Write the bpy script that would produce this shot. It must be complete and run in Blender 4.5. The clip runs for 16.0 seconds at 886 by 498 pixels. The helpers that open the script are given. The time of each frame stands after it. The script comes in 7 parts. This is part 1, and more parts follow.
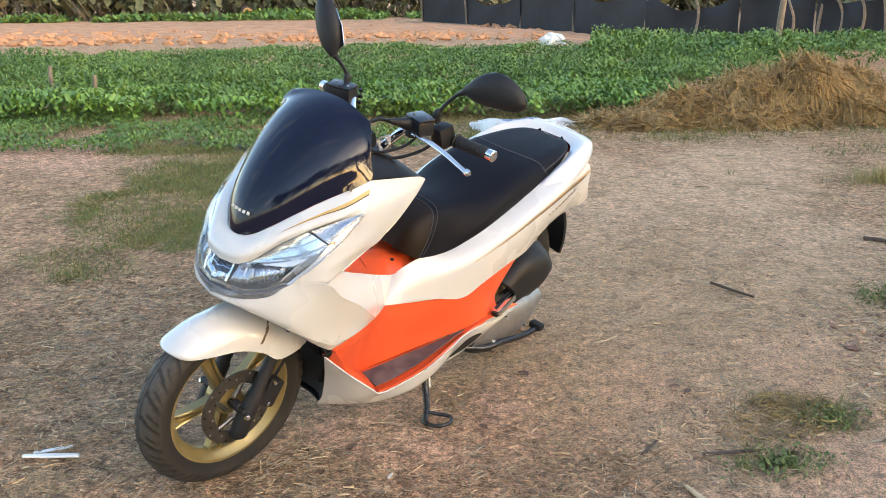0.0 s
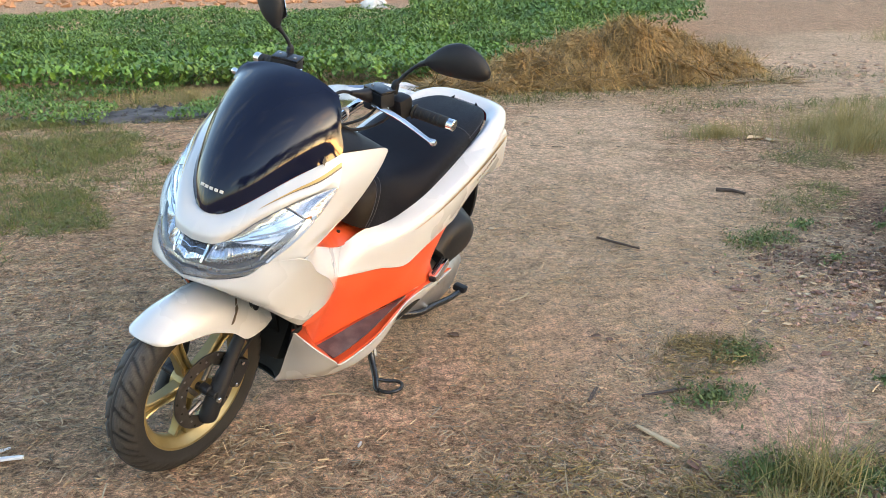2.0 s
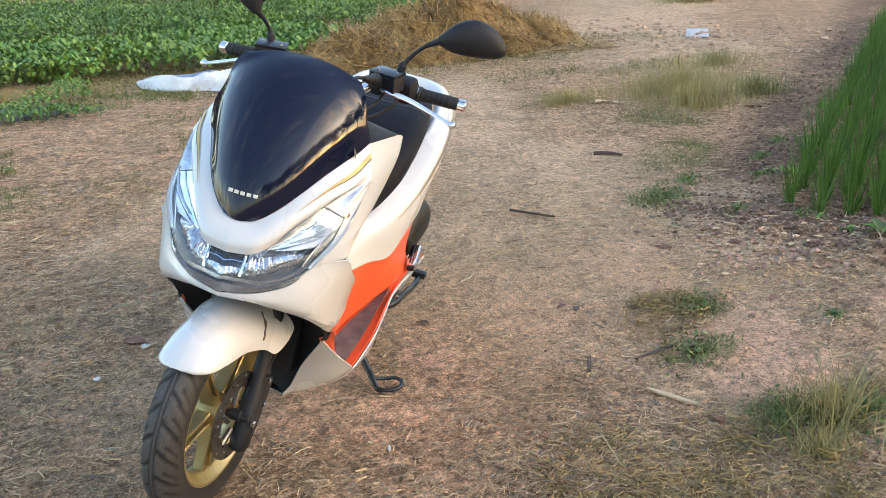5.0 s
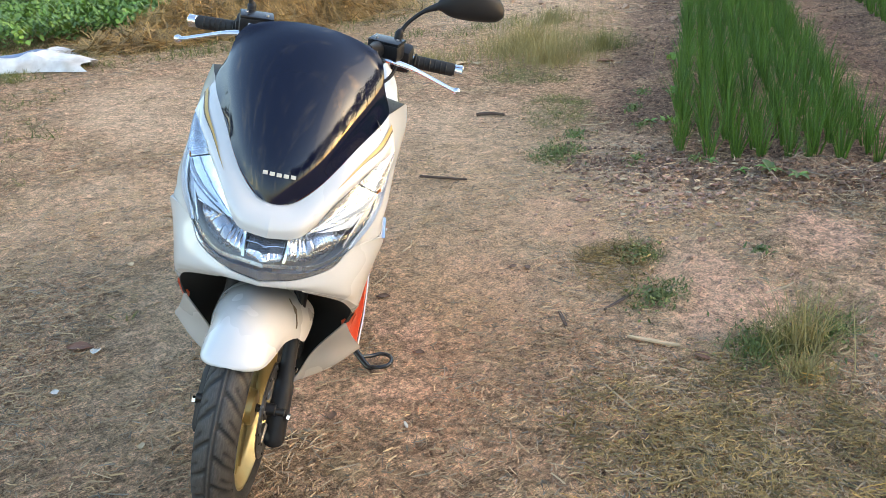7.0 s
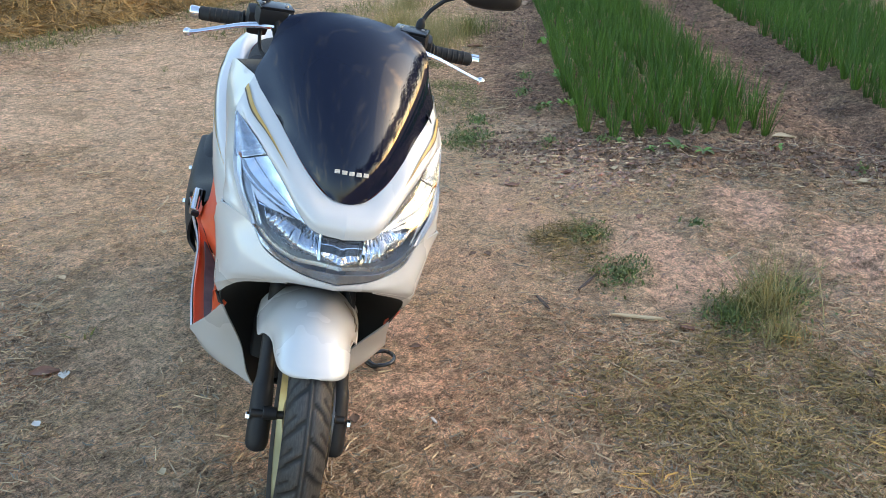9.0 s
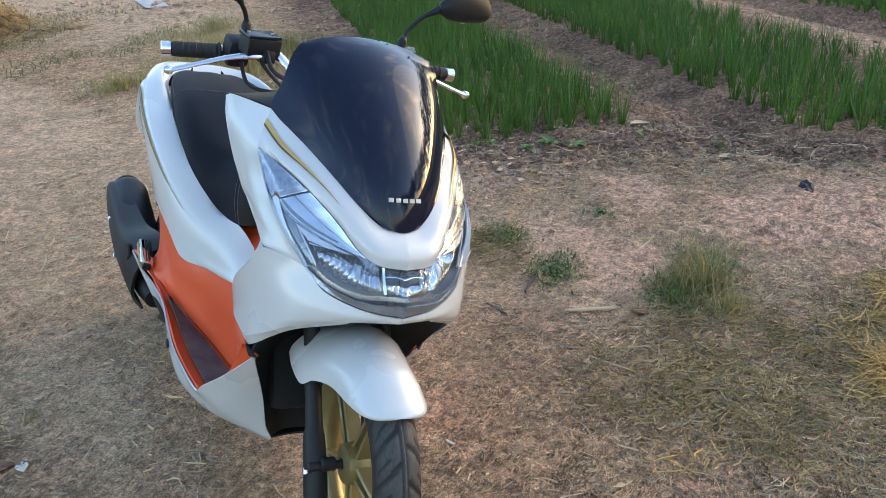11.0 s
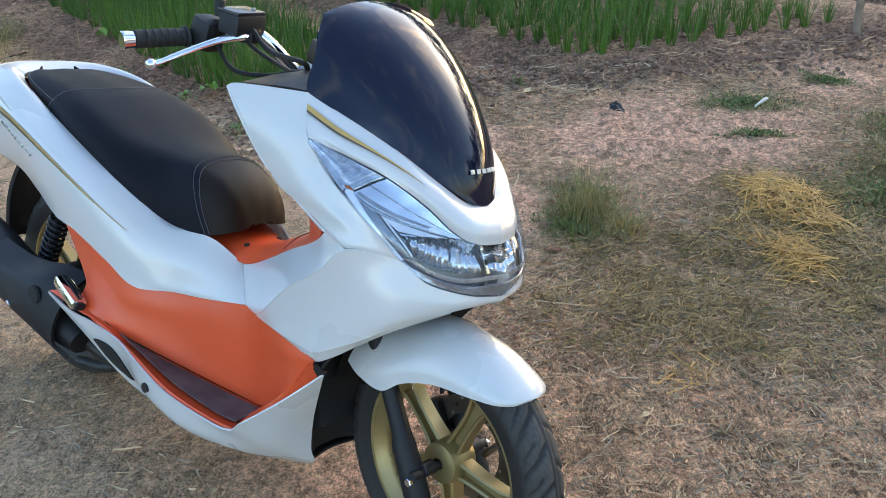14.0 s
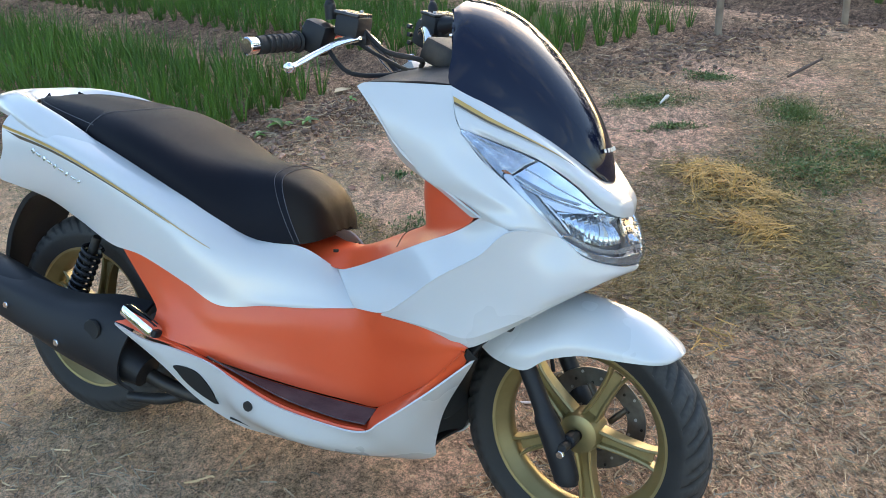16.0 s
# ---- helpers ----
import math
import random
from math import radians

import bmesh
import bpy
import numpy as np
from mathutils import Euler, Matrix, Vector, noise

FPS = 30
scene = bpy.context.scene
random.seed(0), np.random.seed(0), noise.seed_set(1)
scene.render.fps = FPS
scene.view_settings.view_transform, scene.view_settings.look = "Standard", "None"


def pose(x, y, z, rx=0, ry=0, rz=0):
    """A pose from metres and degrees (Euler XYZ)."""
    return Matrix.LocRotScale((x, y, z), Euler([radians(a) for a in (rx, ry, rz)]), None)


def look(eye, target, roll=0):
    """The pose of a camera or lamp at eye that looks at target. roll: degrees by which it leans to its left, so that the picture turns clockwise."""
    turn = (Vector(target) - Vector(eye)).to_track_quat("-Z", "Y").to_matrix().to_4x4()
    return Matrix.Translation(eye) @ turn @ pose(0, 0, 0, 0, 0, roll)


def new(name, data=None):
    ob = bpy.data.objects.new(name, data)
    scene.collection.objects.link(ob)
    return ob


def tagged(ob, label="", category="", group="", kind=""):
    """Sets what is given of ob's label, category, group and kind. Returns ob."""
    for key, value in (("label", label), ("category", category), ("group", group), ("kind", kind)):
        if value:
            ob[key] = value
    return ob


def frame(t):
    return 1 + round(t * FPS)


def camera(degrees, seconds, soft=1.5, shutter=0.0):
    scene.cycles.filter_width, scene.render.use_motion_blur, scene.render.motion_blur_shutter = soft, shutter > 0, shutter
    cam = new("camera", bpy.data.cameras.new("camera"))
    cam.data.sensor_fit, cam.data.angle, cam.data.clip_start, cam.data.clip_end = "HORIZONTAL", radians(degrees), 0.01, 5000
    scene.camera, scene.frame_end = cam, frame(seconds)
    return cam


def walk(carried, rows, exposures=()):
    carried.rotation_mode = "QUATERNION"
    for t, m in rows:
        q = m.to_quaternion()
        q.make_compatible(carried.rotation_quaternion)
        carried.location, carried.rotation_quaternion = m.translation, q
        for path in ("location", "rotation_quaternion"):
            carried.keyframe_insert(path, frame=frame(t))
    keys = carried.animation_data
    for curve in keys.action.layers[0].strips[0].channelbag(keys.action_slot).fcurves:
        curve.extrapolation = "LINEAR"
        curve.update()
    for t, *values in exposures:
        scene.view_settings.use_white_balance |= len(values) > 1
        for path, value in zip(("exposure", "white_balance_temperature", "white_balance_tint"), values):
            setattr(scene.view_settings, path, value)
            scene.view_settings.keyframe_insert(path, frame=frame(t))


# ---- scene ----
LENS = 52.0
cam = camera(LENS, 16.0, soft=0.8)
# t, x, y, z, then the turn about x, y and z in degrees
ROWS = [
    (0, 0.0000, 0.0000, 1.3073, 74.064, 0.742, 0.019),
    (0.5, -0.0575, -0.0420, 1.3338, 73.485, 1.096, -2.203),
    (1, -0.1794, -0.0262, 1.3374, 73.416, 0.635, -5.598),
    (1.5, -0.3257, -0.0215, 1.3429, 72.818, 0.167, -9.356),
    (2, -0.4165, -0.0035, 1.3346, 71.749, 0.151, -12.299),
    (2.5, -0.4752, 0.0591, 1.3195, 71.253, 0.887, -14.199),
    (3, -0.5490, 0.1348, 1.3258, 70.990, 1.322, -15.499),
    (3.5, -0.5975, 0.1612, 1.3264, 70.606, 1.042, -17.798),
    (4, -0.7103, 0.1973, 1.3306, 70.529, 1.036, -20.929),
    (4.2, -0.7751, 0.2097, 1.3333, 70.605, 1.136, -22.200),
    (6.3, -1.1742, 0.4838, 1.3307, 69.006, 1.738, -34.584),
    (6.5, -1.2170, 0.5137, 1.3285, 68.885, 1.816, -36.051),
    (7, -1.3803, 0.5984, 1.3425, 67.813, 1.730, -39.830),
    (7.5, -1.5128, 0.6577, 1.3421, 67.485, 1.349, -41.861),
    (8, -1.5835, 0.7687, 1.3263, 67.879, 1.290, -44.604),
    (8.5, -1.6662, 0.9281, 1.3412, 67.267, 1.434, -48.358),
    (9, -1.7324, 1.0016, 1.3582, 66.702, 0.457, -51.939),
    (9.2, -1.7717, 1.0512, 1.3550, 66.632, 0.526, -54.018),
    (11.3, -1.9774, 1.5257, 1.3738, 66.693, 2.243, -68.821),
    (11.5, -1.9854, 1.5525, 1.3748, 66.311, 2.199, -69.939),
    (12, -2.0011, 1.6812, 1.3700, 65.665, 2.598, -74.956),
    (12.5, -2.0451, 1.8380, 1.3710, 65.031, 3.655, -80.339),
    (13, -2.0610, 1.9595, 1.3809, 64.477, 3.973, -83.549),
    (13.5, -2.0216, 2.1285, 1.3715, 63.600, 5.110, -85.812),
    (14, -1.9940, 2.2101, 1.3871, 63.277, 3.904, -89.551),
    (14.5, -2.0203, 2.3360, 1.3889, 64.194, 2.842, -93.168),
    (15, -2.1044, 2.5186, 1.3971, 64.150, 2.803, -95.450),
    (15.5, -2.1100, 2.6615, 1.3889, 64.544, 2.788, -98.608),
    (16, -2.0255, 2.8110, 1.3820, 64.237, 3.813, -102.557),
]
walk(cam, [(t, pose(x, y, z, rx, ry, rz)) for t, x, y, z, rx, ry, rz in ROWS],
     exposures=[(0.0, 2.10, 6800, 10), (3.5, 2.12, 6800, 10), (7.0, 2.26, 6900, 10), (9.0, 2.08, 6700, 10), (11.5, 1.98, 6350, 10), (14.0, 2.05, 6330, 10), (16.0, 2.09, 6380, 10)])

# ---- world and light: hazy late afternoon, low warm sky over the trees ----
SUN_AZ, SUN_EL = radians(-39.0), radians(15.0)      # towards +x, -y
world = bpy.data.worlds.new("sky")
scene.world = world
world.use_nodes = True
wn = world.node_tree.nodes
sky = wn.new("ShaderNodeTexSky")
sky.sky_type, sky.sun_disc = 'NISHITA', False
sky.sun_elevation, sky.sun_rotation = SUN_EL, radians(90) - SUN_AZ
sky.air_density, sky.dust_density, sky.ozone_density = 1.0, 1.3, 1.5
way, stretch, veil, thin, cloud = (wn.new("ShaderNode" + k) for k in ("TexCoord", "Mapping", "TexNoise", "MapRange", "Mix"))
stretch.inputs["Rotation"].default_value, stretch.inputs["Scale"].default_value = (0, 0, radians(25)), (1.6, 5.5, 3.0)
veil.inputs["Scale"].default_value, veil.inputs["Detail"].default_value, veil.inputs["Roughness"].default_value = 1.5, 7.0, 0.6
thin.inputs[1].default_value, thin.inputs[2].default_value = 0.54, 0.72
cloud.data_type, cloud.blend_type = 'RGBA', 'MULTIPLY'
cloud.inputs[7].default_value = (2.6, 1.9, 1.35, 1.0)
for a, b in ((way.outputs["Generated"], stretch.inputs["Vector"]), (stretch.outputs[0], veil.inputs["Vector"]), (veil.outputs["Fac"], thin.inputs[0]), (thin.outputs[0], cloud.inputs[0]), (sky.outputs[0], cloud.inputs[6]), (cloud.outputs[2], wn["Background"].inputs[0])):
    world.node_tree.links.new(a, b)
wn["Background"].inputs[1].default_value = 0.15
sun = new("sun", bpy.data.lights.new("sun", 'SUN'))
sun.data.energy, sun.data.angle, sun.data.color = 0.20, radians(60), (1.0, 0.80, 0.58)
sun_way = Vector((math.cos(SUN_AZ) * math.cos(SUN_EL), math.sin(SUN_AZ) * math.cos(SUN_EL), math.sin(SUN_EL)))
sun.matrix_world = look((0, 0, 30), Vector((0, 0, 30)) - sun_way)

# ---- materials ----
def mat(name, base, rough=0.5, metal=0.0, second=None, scale=30.0, bump=0.0, bump_scale=200.0, coat=0.0, rough_var=0.08,
        dirt=0.0, dirt_colour=(0.28, 0.2, 0.13), island=0.0, random_tint=0.0, spec=0.5):
    """A surface with two scales of variation, fine relief and dust."""
    m = bpy.data.materials.new(name)
    m.use_nodes = True
    nt = m.node_tree
    b = nt.nodes["Principled BSDF"]
    co = nt.nodes.new("ShaderNodeTexCoord").outputs["Object"]

    def noise_of(s, detail=4.0):
        n = nt.nodes.new("ShaderNodeTexNoise")
        n.inputs["Scale"].default_value, n.inputs["Detail"].default_value = s, detail
        nt.links.new(co, n.inputs["Vector"])
        return n.outputs["Fac"]

    def mix(fac, a, c, mode='MIX'):
        x = nt.nodes.new("ShaderNodeMix")
        x.data_type, x.blend_type = 'RGBA', mode
        for socket, v in ((x.inputs[0], fac), (x.inputs[6], a), (x.inputs[7], c)):
            if isinstance(v, bpy.types.NodeSocket):
                nt.links.new(v, socket)
            else:
                socket.default_value = (*v, 1.0) if isinstance(v, tuple) else v
        return x.outputs[2]

    def ramp(v, lo, hi):
        r = nt.nodes.new("ShaderNodeMapRange")
        r.inputs[1].default_value, r.inputs[2].default_value = lo, hi
        nt.links.new(v, r.inputs[0])
        return r.outputs[0]

    large = noise_of(scale)
    second = second or tuple(c * 0.82 for c in base)
    colour = mix(ramp(large, 0.35, 0.65), base, second)
    if random_tint or island:
        if island:
            rnd = nt.nodes.new("ShaderNodeNewGeometry").outputs["Random Per Island"]
        else:
            rnd = nt.nodes.new("ShaderNodeObjectInfo").outputs["Random"]
        k = island or random_tint
        colour = mix(ramp(rnd, 0.0, 1.0), colour, mix(1.0, colour, (1 - k, 1 - k * 0.9, 1 - k * 0.7), 'MULTIPLY'))
    if dirt:
        colour = mix(ramp(noise_of(scale * 0.35, 8.0), 0.62 - dirt * 0.25, 0.9), colour, dirt_colour)
    nt.links.new(colour, b.inputs["Base Color"])
    b.inputs["Metallic"].default_value = metal
    fine = noise_of(bump_scale, 3.0)
    rr = nt.nodes.new("ShaderNodeMapRange")
    rr.inputs[3].default_value, rr.inputs[4].default_value = max(0.0, rough - rough_var), min(1.0, rough + rough_var)
    nt.links.new(large, rr.inputs[0])
    nt.links.new(rr.outputs[0], b.inputs["Roughness"])
    if bump:
        bp = nt.nodes.new("ShaderNodeBump")
        bp.inputs["Strength"].default_value, bp.inputs["Distance"].default_value = min(1.0, bump), 0.002
        nt.links.new(fine, bp.inputs["Height"])
        nt.links.new(bp.outputs[0], b.inputs["Normal"])
    b.inputs["Coat Weight"].default_value = coat
    b.inputs["Coat Roughness"].default_value = 0.04
    b.inputs["Specular IOR Level"].default_value = spec
    return m


WHITE = mat("pearl_white_paint", (0.585, 0.585, 0.58), 0.28, 0.0, (0.565, 0.565, 0.56), 3.0, coat=0.7, rough_var=0.04, dirt=0.03)
ORANGE = mat("satin_orange_paint", (0.70, 0.092, 0.026), 0.40, 0.0, (0.66, 0.084, 0.023), 5.0, coat=0.15, dirt=0.05, bump=0.05, bump_scale=600)
SCREEN = mat("smoked_screen_plastic", (0.005, 0.007, 0.020), 0.035, 0.0, (0.006, 0.008, 0.022), 4.0, rough_var=0.01, spec=0.36)
BLACK = mat("satin_black_plastic", (0.011, 0.011, 0.013), 0.5, 0.0, (0.016, 0.016, 0.018), 12.0, bump=0.1, bump_scale=900, dirt=0.02, spec=0.3)
GLOSSBLACK = mat("gloss_black_plastic", (0.012, 0.012, 0.014), 0.25, 0.0, (0.018, 0.018, 0.02), 12.0)
# inner plastic, and also the painted shade of holes, slots and open joints
DARKHOLE = mat("matt_black_inner_plastic", (0.008, 0.008, 0.008), 0.8, 0.0, (0.012, 0.011, 0.010), 8.0)
GRIPRUBBER = mat("grip_rubber", (0.015, 0.015, 0.015), 0.7, bump=0.2, bump_scale=800)
GOLD = mat("gold_wheel_paint", (0.35, 0.275, 0.13), 0.38, 0.65, (0.30, 0.235, 0.105), 20.0, bump=0.06, bump_scale=900, dirt=0.06)
CHROME = mat("chrome", (0.86, 0.86, 0.87), 0.08, 1.0, (0.8, 0.8, 0.82), 10.0, rough_var=0.03)
ALLOY = mat("cast_alloy", (0.46, 0.46, 0.47), 0.42, 0.9, (0.38, 0.38, 0.39), 25.0, bump=0.2, bump_scale=700, dirt=0.15)
LEVER = mat("polished_alloy", (0.82, 0.83, 0.85), 0.2, 0.95, (0.76, 0.77, 0.8), 20.0)
STEEL = mat("brake_steel", (0.16, 0.155, 0.15), 0.38, 0.9, (0.11, 0.105, 0.10), 40.0, dirt=0.08)
VINYL = mat("black_seat_vinyl", (0.006, 0.0065, 0.010), 0.55, 0.0, (0.008, 0.008, 0.012), 6.0, bump=0.3, bump_scale=700, spec=0.11)
# seat vinyl with the nose's brown sheen put into the base colour
SHEENVINYL = mat("brown_seat_vinyl", (0.016, 0.011, 0.008), 0.5, 0.0, (0.013, 0.009, 0.007), 6.0, bump=0.3, bump_scale=700, spec=0.15)
STITCH = mat("seat_thread", (0.10, 0.10, 0.11), 0.8)
MATRUBBER = mat("dusty_rubber_mat", (0.055, 0.044, 0.047), 0.7, 0.0, (0.115, 0.092, 0.090), 22.0, bump=0.5, bump_scale=260, dirt=0.22, dirt_colour=(0.17, 0.14, 0.125))
GOLDLINE = mat("gold_decal", (0.55, 0.36, 0.11), 0.35, 0.1, (0.50, 0.32, 0.10), 30.0)
DARKLINE = mat("bronze_decal", (0.12, 0.09, 0.06), 0.4, 0.2)
BADGE = mat("chrome_badge", (0.7, 0.71, 0.74), 0.2, 0.8)
REFLECTOR = mat("lamp_reflector", (0.80, 0.82, 0.86), 0.12, 0.92, (0.62, 0.64, 0.68), 70.0, bump=0.35, bump_scale=60)
SIGNAL = mat("turn_signal_reflector", (0.55, 0.57, 0.61), 0.22, 0.75, (0.36, 0.38, 0.42), 90.0, bump=0.8, bump_scale=120)
SILVER = mat("silvered_plastic", (0.86, 0.87, 0.89), 0.16, 0.9, (0.76, 0.78, 0.82), 25.0, bump=0.15, bump_scale=40)
LAMPDARK = mat("lamp_housing", (0.36, 0.37, 0.39), 0.45, 0.1, (0.28, 0.29, 0.31), 30.0)
PANELDARK = mat("lamp_dark_panel", (0.06, 0.062, 0.068), 0.25, 0.4, (0.09, 0.092, 0.10), 30.0)
LAMPGREY = mat("lamp_satin_trim", (0.50, 0.52, 0.56), 0.28, 0.75, (0.40, 0.42, 0.46), 30.0)
GUIDE = mat("light_guide_acrylic", (0.33, 0.35, 0.38), 0.25, 0.5, (0.27, 0.29, 0.32), 30.0)
BULBWHITE = mat("lamp_diffuser", (0.74, 0.76, 0.80), 0.22, 0.35, (0.66, 0.68, 0.73), 30.0)
AMBER = mat("amber_lens", (0.35, 0.09, 0.01), 0.2)
REDLENS = mat("red_tail_lens", (0.30, 0.012, 0.010), 0.15, coat=0.5)
STRING = mat("white_string", (0.62, 0.57, 0.53), 0.9)
GREASE = mat("dark_steel", (0.03, 0.03, 0.032), 0.5, 0.6, (0.05, 0.045, 0.04), 30.0, dirt=0.15)


def glass(name, tint=(1, 1, 1), rough=0.0):
    m = bpy.data.materials.new(name)
    m.use_nodes = True
    nt = m.node_tree
    out = nt.nodes["Material Output"]
    nt.nodes.remove(nt.nodes["Principled BSDF"])
    clear, shine, edge, mx = (nt.nodes.new("ShaderNode" + k) for k in ("BsdfTransparent", "BsdfGlossy", "LayerWeight", "MixShader"))
    clear.inputs[0].default_value = (*tint, 1)
    shine.inputs["Roughness"].default_value = 0.03
    power, gain = nt.nodes.new("ShaderNodeMath"), nt.nodes.new("ShaderNodeMath")
    power.operation, gain.operation = 'POWER', 'MULTIPLY_ADD'
    power.inputs[1].default_value = 4.0
    gain.inputs[1].default_value, gain.inputs[2].default_value = 0.30, 0.025
    nt.links.new(edge.outputs["Facing"], power.inputs[0])
    nt.links.new(power.outputs[0], gain.inputs[0])
    nt.links.new(gain.outputs[0], mx.inputs[0])
    nt.links.new(clear.outputs[0], mx.inputs[1])
    nt.links.new(shine.outputs[0], mx.inputs[2])
    nt.links.new(mx.outputs[0], out.inputs[0])
    return m


LENSGLASS = glass("clear_lamp_cover", (0.93, 0.95, 0.97))
WEED = mat("dull_weed_leaf", (0.120, 0.170, 0.032), 0.6, 0.0, (0.185, 0.215, 0.050), 3.0, island=0.5)
STRAW = mat("dry_straw", (0.80, 0.560, 0.315), 0.75, 0.0, (0.58, 0.385, 0.200), 3.0, island=0.72)
HAY = mat("golden_hay", (0.70, 0.430, 0.150), 0.75, 0.0, (0.46, 0.265, 0.085), 2.0, island=0.70)
HAYCORE = mat("old_brown_hay", (0.34, 0.200, 0.080), 0.85, 0.0, (0.20, 0.115, 0.045), 9.0, bump=0.9, bump_scale=60)
GRASS = mat("short_grass", (0.165, 0.200, 0.036), 0.65, 0.0, (0.27, 0.235, 0.060), 6.0, island=0.55)
DRYGRASS = mat("dry_grass", (0.52, 0.38, 0.13), 0.7, 0.0, (0.33, 0.29, 0.12), 1.5, island=0.4)
ONION = mat("onion_leaf", (0.165, 0.290, 0.036), 0.45, 0.0, (0.100, 0.200, 0.028), 3.0, island=0.58)
LEAF = mat("crop_leaf", (0.225, 0.345, 0.062), 0.6, 0.0, (0.120, 0.225, 0.040), 0.9, island=0.60)
BRIGHTLEAF = mat("young_leaf", (0.24, 0.40, 0.06), 0.5, 0.0, (0.14, 0.28, 0.04), 1.0, island=0.4)
SCRUB = mat("scrub_leaf", (0.15, 0.155, 0.065), 0.7, 0.0, (0.22, 0.18, 0.085), 0.3, island=0.5)
TREELEAF = mat("tree_leaf", (0.04, 0.065, 0.02), 0.6, 0.0, (0.06, 0.085, 0.025), 0.3, island=0.4)
BARK = mat("bark", (0.13, 0.095, 0.065), 0.85, 0.0, (0.085, 0.06, 0.04), 9.0, bump=0.8, bump_scale=40)
POSTWOOD = mat("weathered_post_wood", (0.27, 0.205, 0.145), 0.8, 0.0, (0.18, 0.13, 0.09), 14.0, bump=0.6, bump_scale=90)
NET = mat("black_shade_net", (0.012, 0.012, 0.015), 0.75, 0.0, (0.022, 0.022, 0.026), 2.5, bump=0.4, bump_scale=60)
CLOD = mat("earth_clod", (0.27, 0.160, 0.105), 0.95, 0.0, (0.18, 0.105, 0.068), 15.0, bump=0.6, bump_scale=90, island=0.35)
ASH = mat("burnt_ash", (0.13, 0.115, 0.11), 0.95, 0.0, (0.03, 0.027, 0.026), 6.0, bump=0.9, bump_scale=60)
SACK = mat("white_woven_sack", (0.78, 0.77, 0.74), 0.7, 0.0, (0.58, 0.56, 0.55), 9.0, bump=0.4, bump_scale=300, dirt=0.12)
SACKBLUE = mat("blue_sack_print", (0.16, 0.22, 0.33), 0.7, 0.0, (0.25, 0.30, 0.40), 12.0)
PLANKWOOD = mat("split_bamboo", (0.56, 0.42, 0.25), 0.65, 0.0, (0.46, 0.33, 0.18), 18.0, bump=0.4, bump_scale=200)
STICKWOOD = mat("dark_stick", (0.07, 0.042, 0.03), 0.8, 0.0, (0.10, 0.065, 0.045), 20.0, bump=0.5, bump_scale=150)
LEAFRED = mat("fallen_red_leaf", (0.24, 0.11, 0.065), 0.7)
PAPER = mat("torn_white_paper", (0.72, 0.66, 0.58), 0.8)
LEAFBROWN = mat("brown_dead_leaf", (0.17, 0.10, 0.065), 0.8, 0.0, (0.12, 0.07, 0.045), 30.0)
CUTWOOD = mat("fresh_cut_log_end", (0.50, 0.25, 0.08), 0.7, 0.0, (0.38, 0.18, 0.06), 8.0)


def tread_rubber():
    """Tyre rubber whose running blocks carry dust, with groove shade put into the colour."""
    m = mat("worn_tyre_rubber", (0.014, 0.014, 0.014), 0.6, 0.0, (0.022, 0.021, 0.020), 14.0, bump=0.25, bump_scale=500, spec=0.35)
    nt = m.node_tree
    b = nt.nodes["Principled BSDF"]
    at = nt.nodes.new("ShaderNodeAttribute")
    at.attribute_name = "worn"
    n = nt.nodes.new("ShaderNodeTexNoise")
    n.inputs["Scale"].default_value, n.inputs["Detail"].default_value = 40.0, 8.0
    mul, mx = nt.nodes.new("ShaderNodeMath"), nt.nodes.new("ShaderNodeMix")
    mul.operation, mx.data_type = 'MULTIPLY', 'RGBA'
    nt.links.new(at.outputs["Fac"], mul.inputs[0])
    nt.links.new(n.outputs["Fac"], mul.inputs[1])
    old = b.inputs["Base Color"].links[0].from_socket
    nt.links.new(mul.outputs[0], mx.inputs[0])
    nt.links.new(old, mx.inputs[6])
    mx.inputs[7].default_value = (0.115, 0.105, 0.098, 1)
    nt.links.new(mx.outputs[2], b.inputs["Base Color"])
    return m


TYRE = tread_rubber()

# ---- shape helpers ----
def link_mesh(name, bm, material, sharp=38.0):
    me = bpy.data.meshes.new(name)
    bmesh.ops.recalc_face_normals(bm, faces=bm.faces)
    for f in bm.faces:
        f.smooth = True
    bm.to_mesh(me)
    bm.free()
    me.set_sharp_from_angle(angle=radians(sharp))
    me.materials.append(material)
    return me


def part(name, bm, material, parent, label="", sharp=38.0):
    """One bmesh as one mesh object under a thing or a part."""
    ob = new(name, link_mesh(name, bm, material, sharp))
    ob.parent = parent
    return tagged(ob, label=label)


def thing(name, bm, material, label, category, m=None, group="", sharp=38.0):
    ob = new(name, link_mesh(name, bm, material, sharp))
    if m is not None:
        ob.matrix_world = m
    return tagged(ob, label, category, group)


def raw_mesh(name, verts, faces, material, smooth=False):
    me = bpy.data.meshes.new(name)
    me.from_pydata([tuple(v) for v in verts], [], faces)
    me.materials.append(material)
    if smooth:
        me.shade_smooth()
    return me


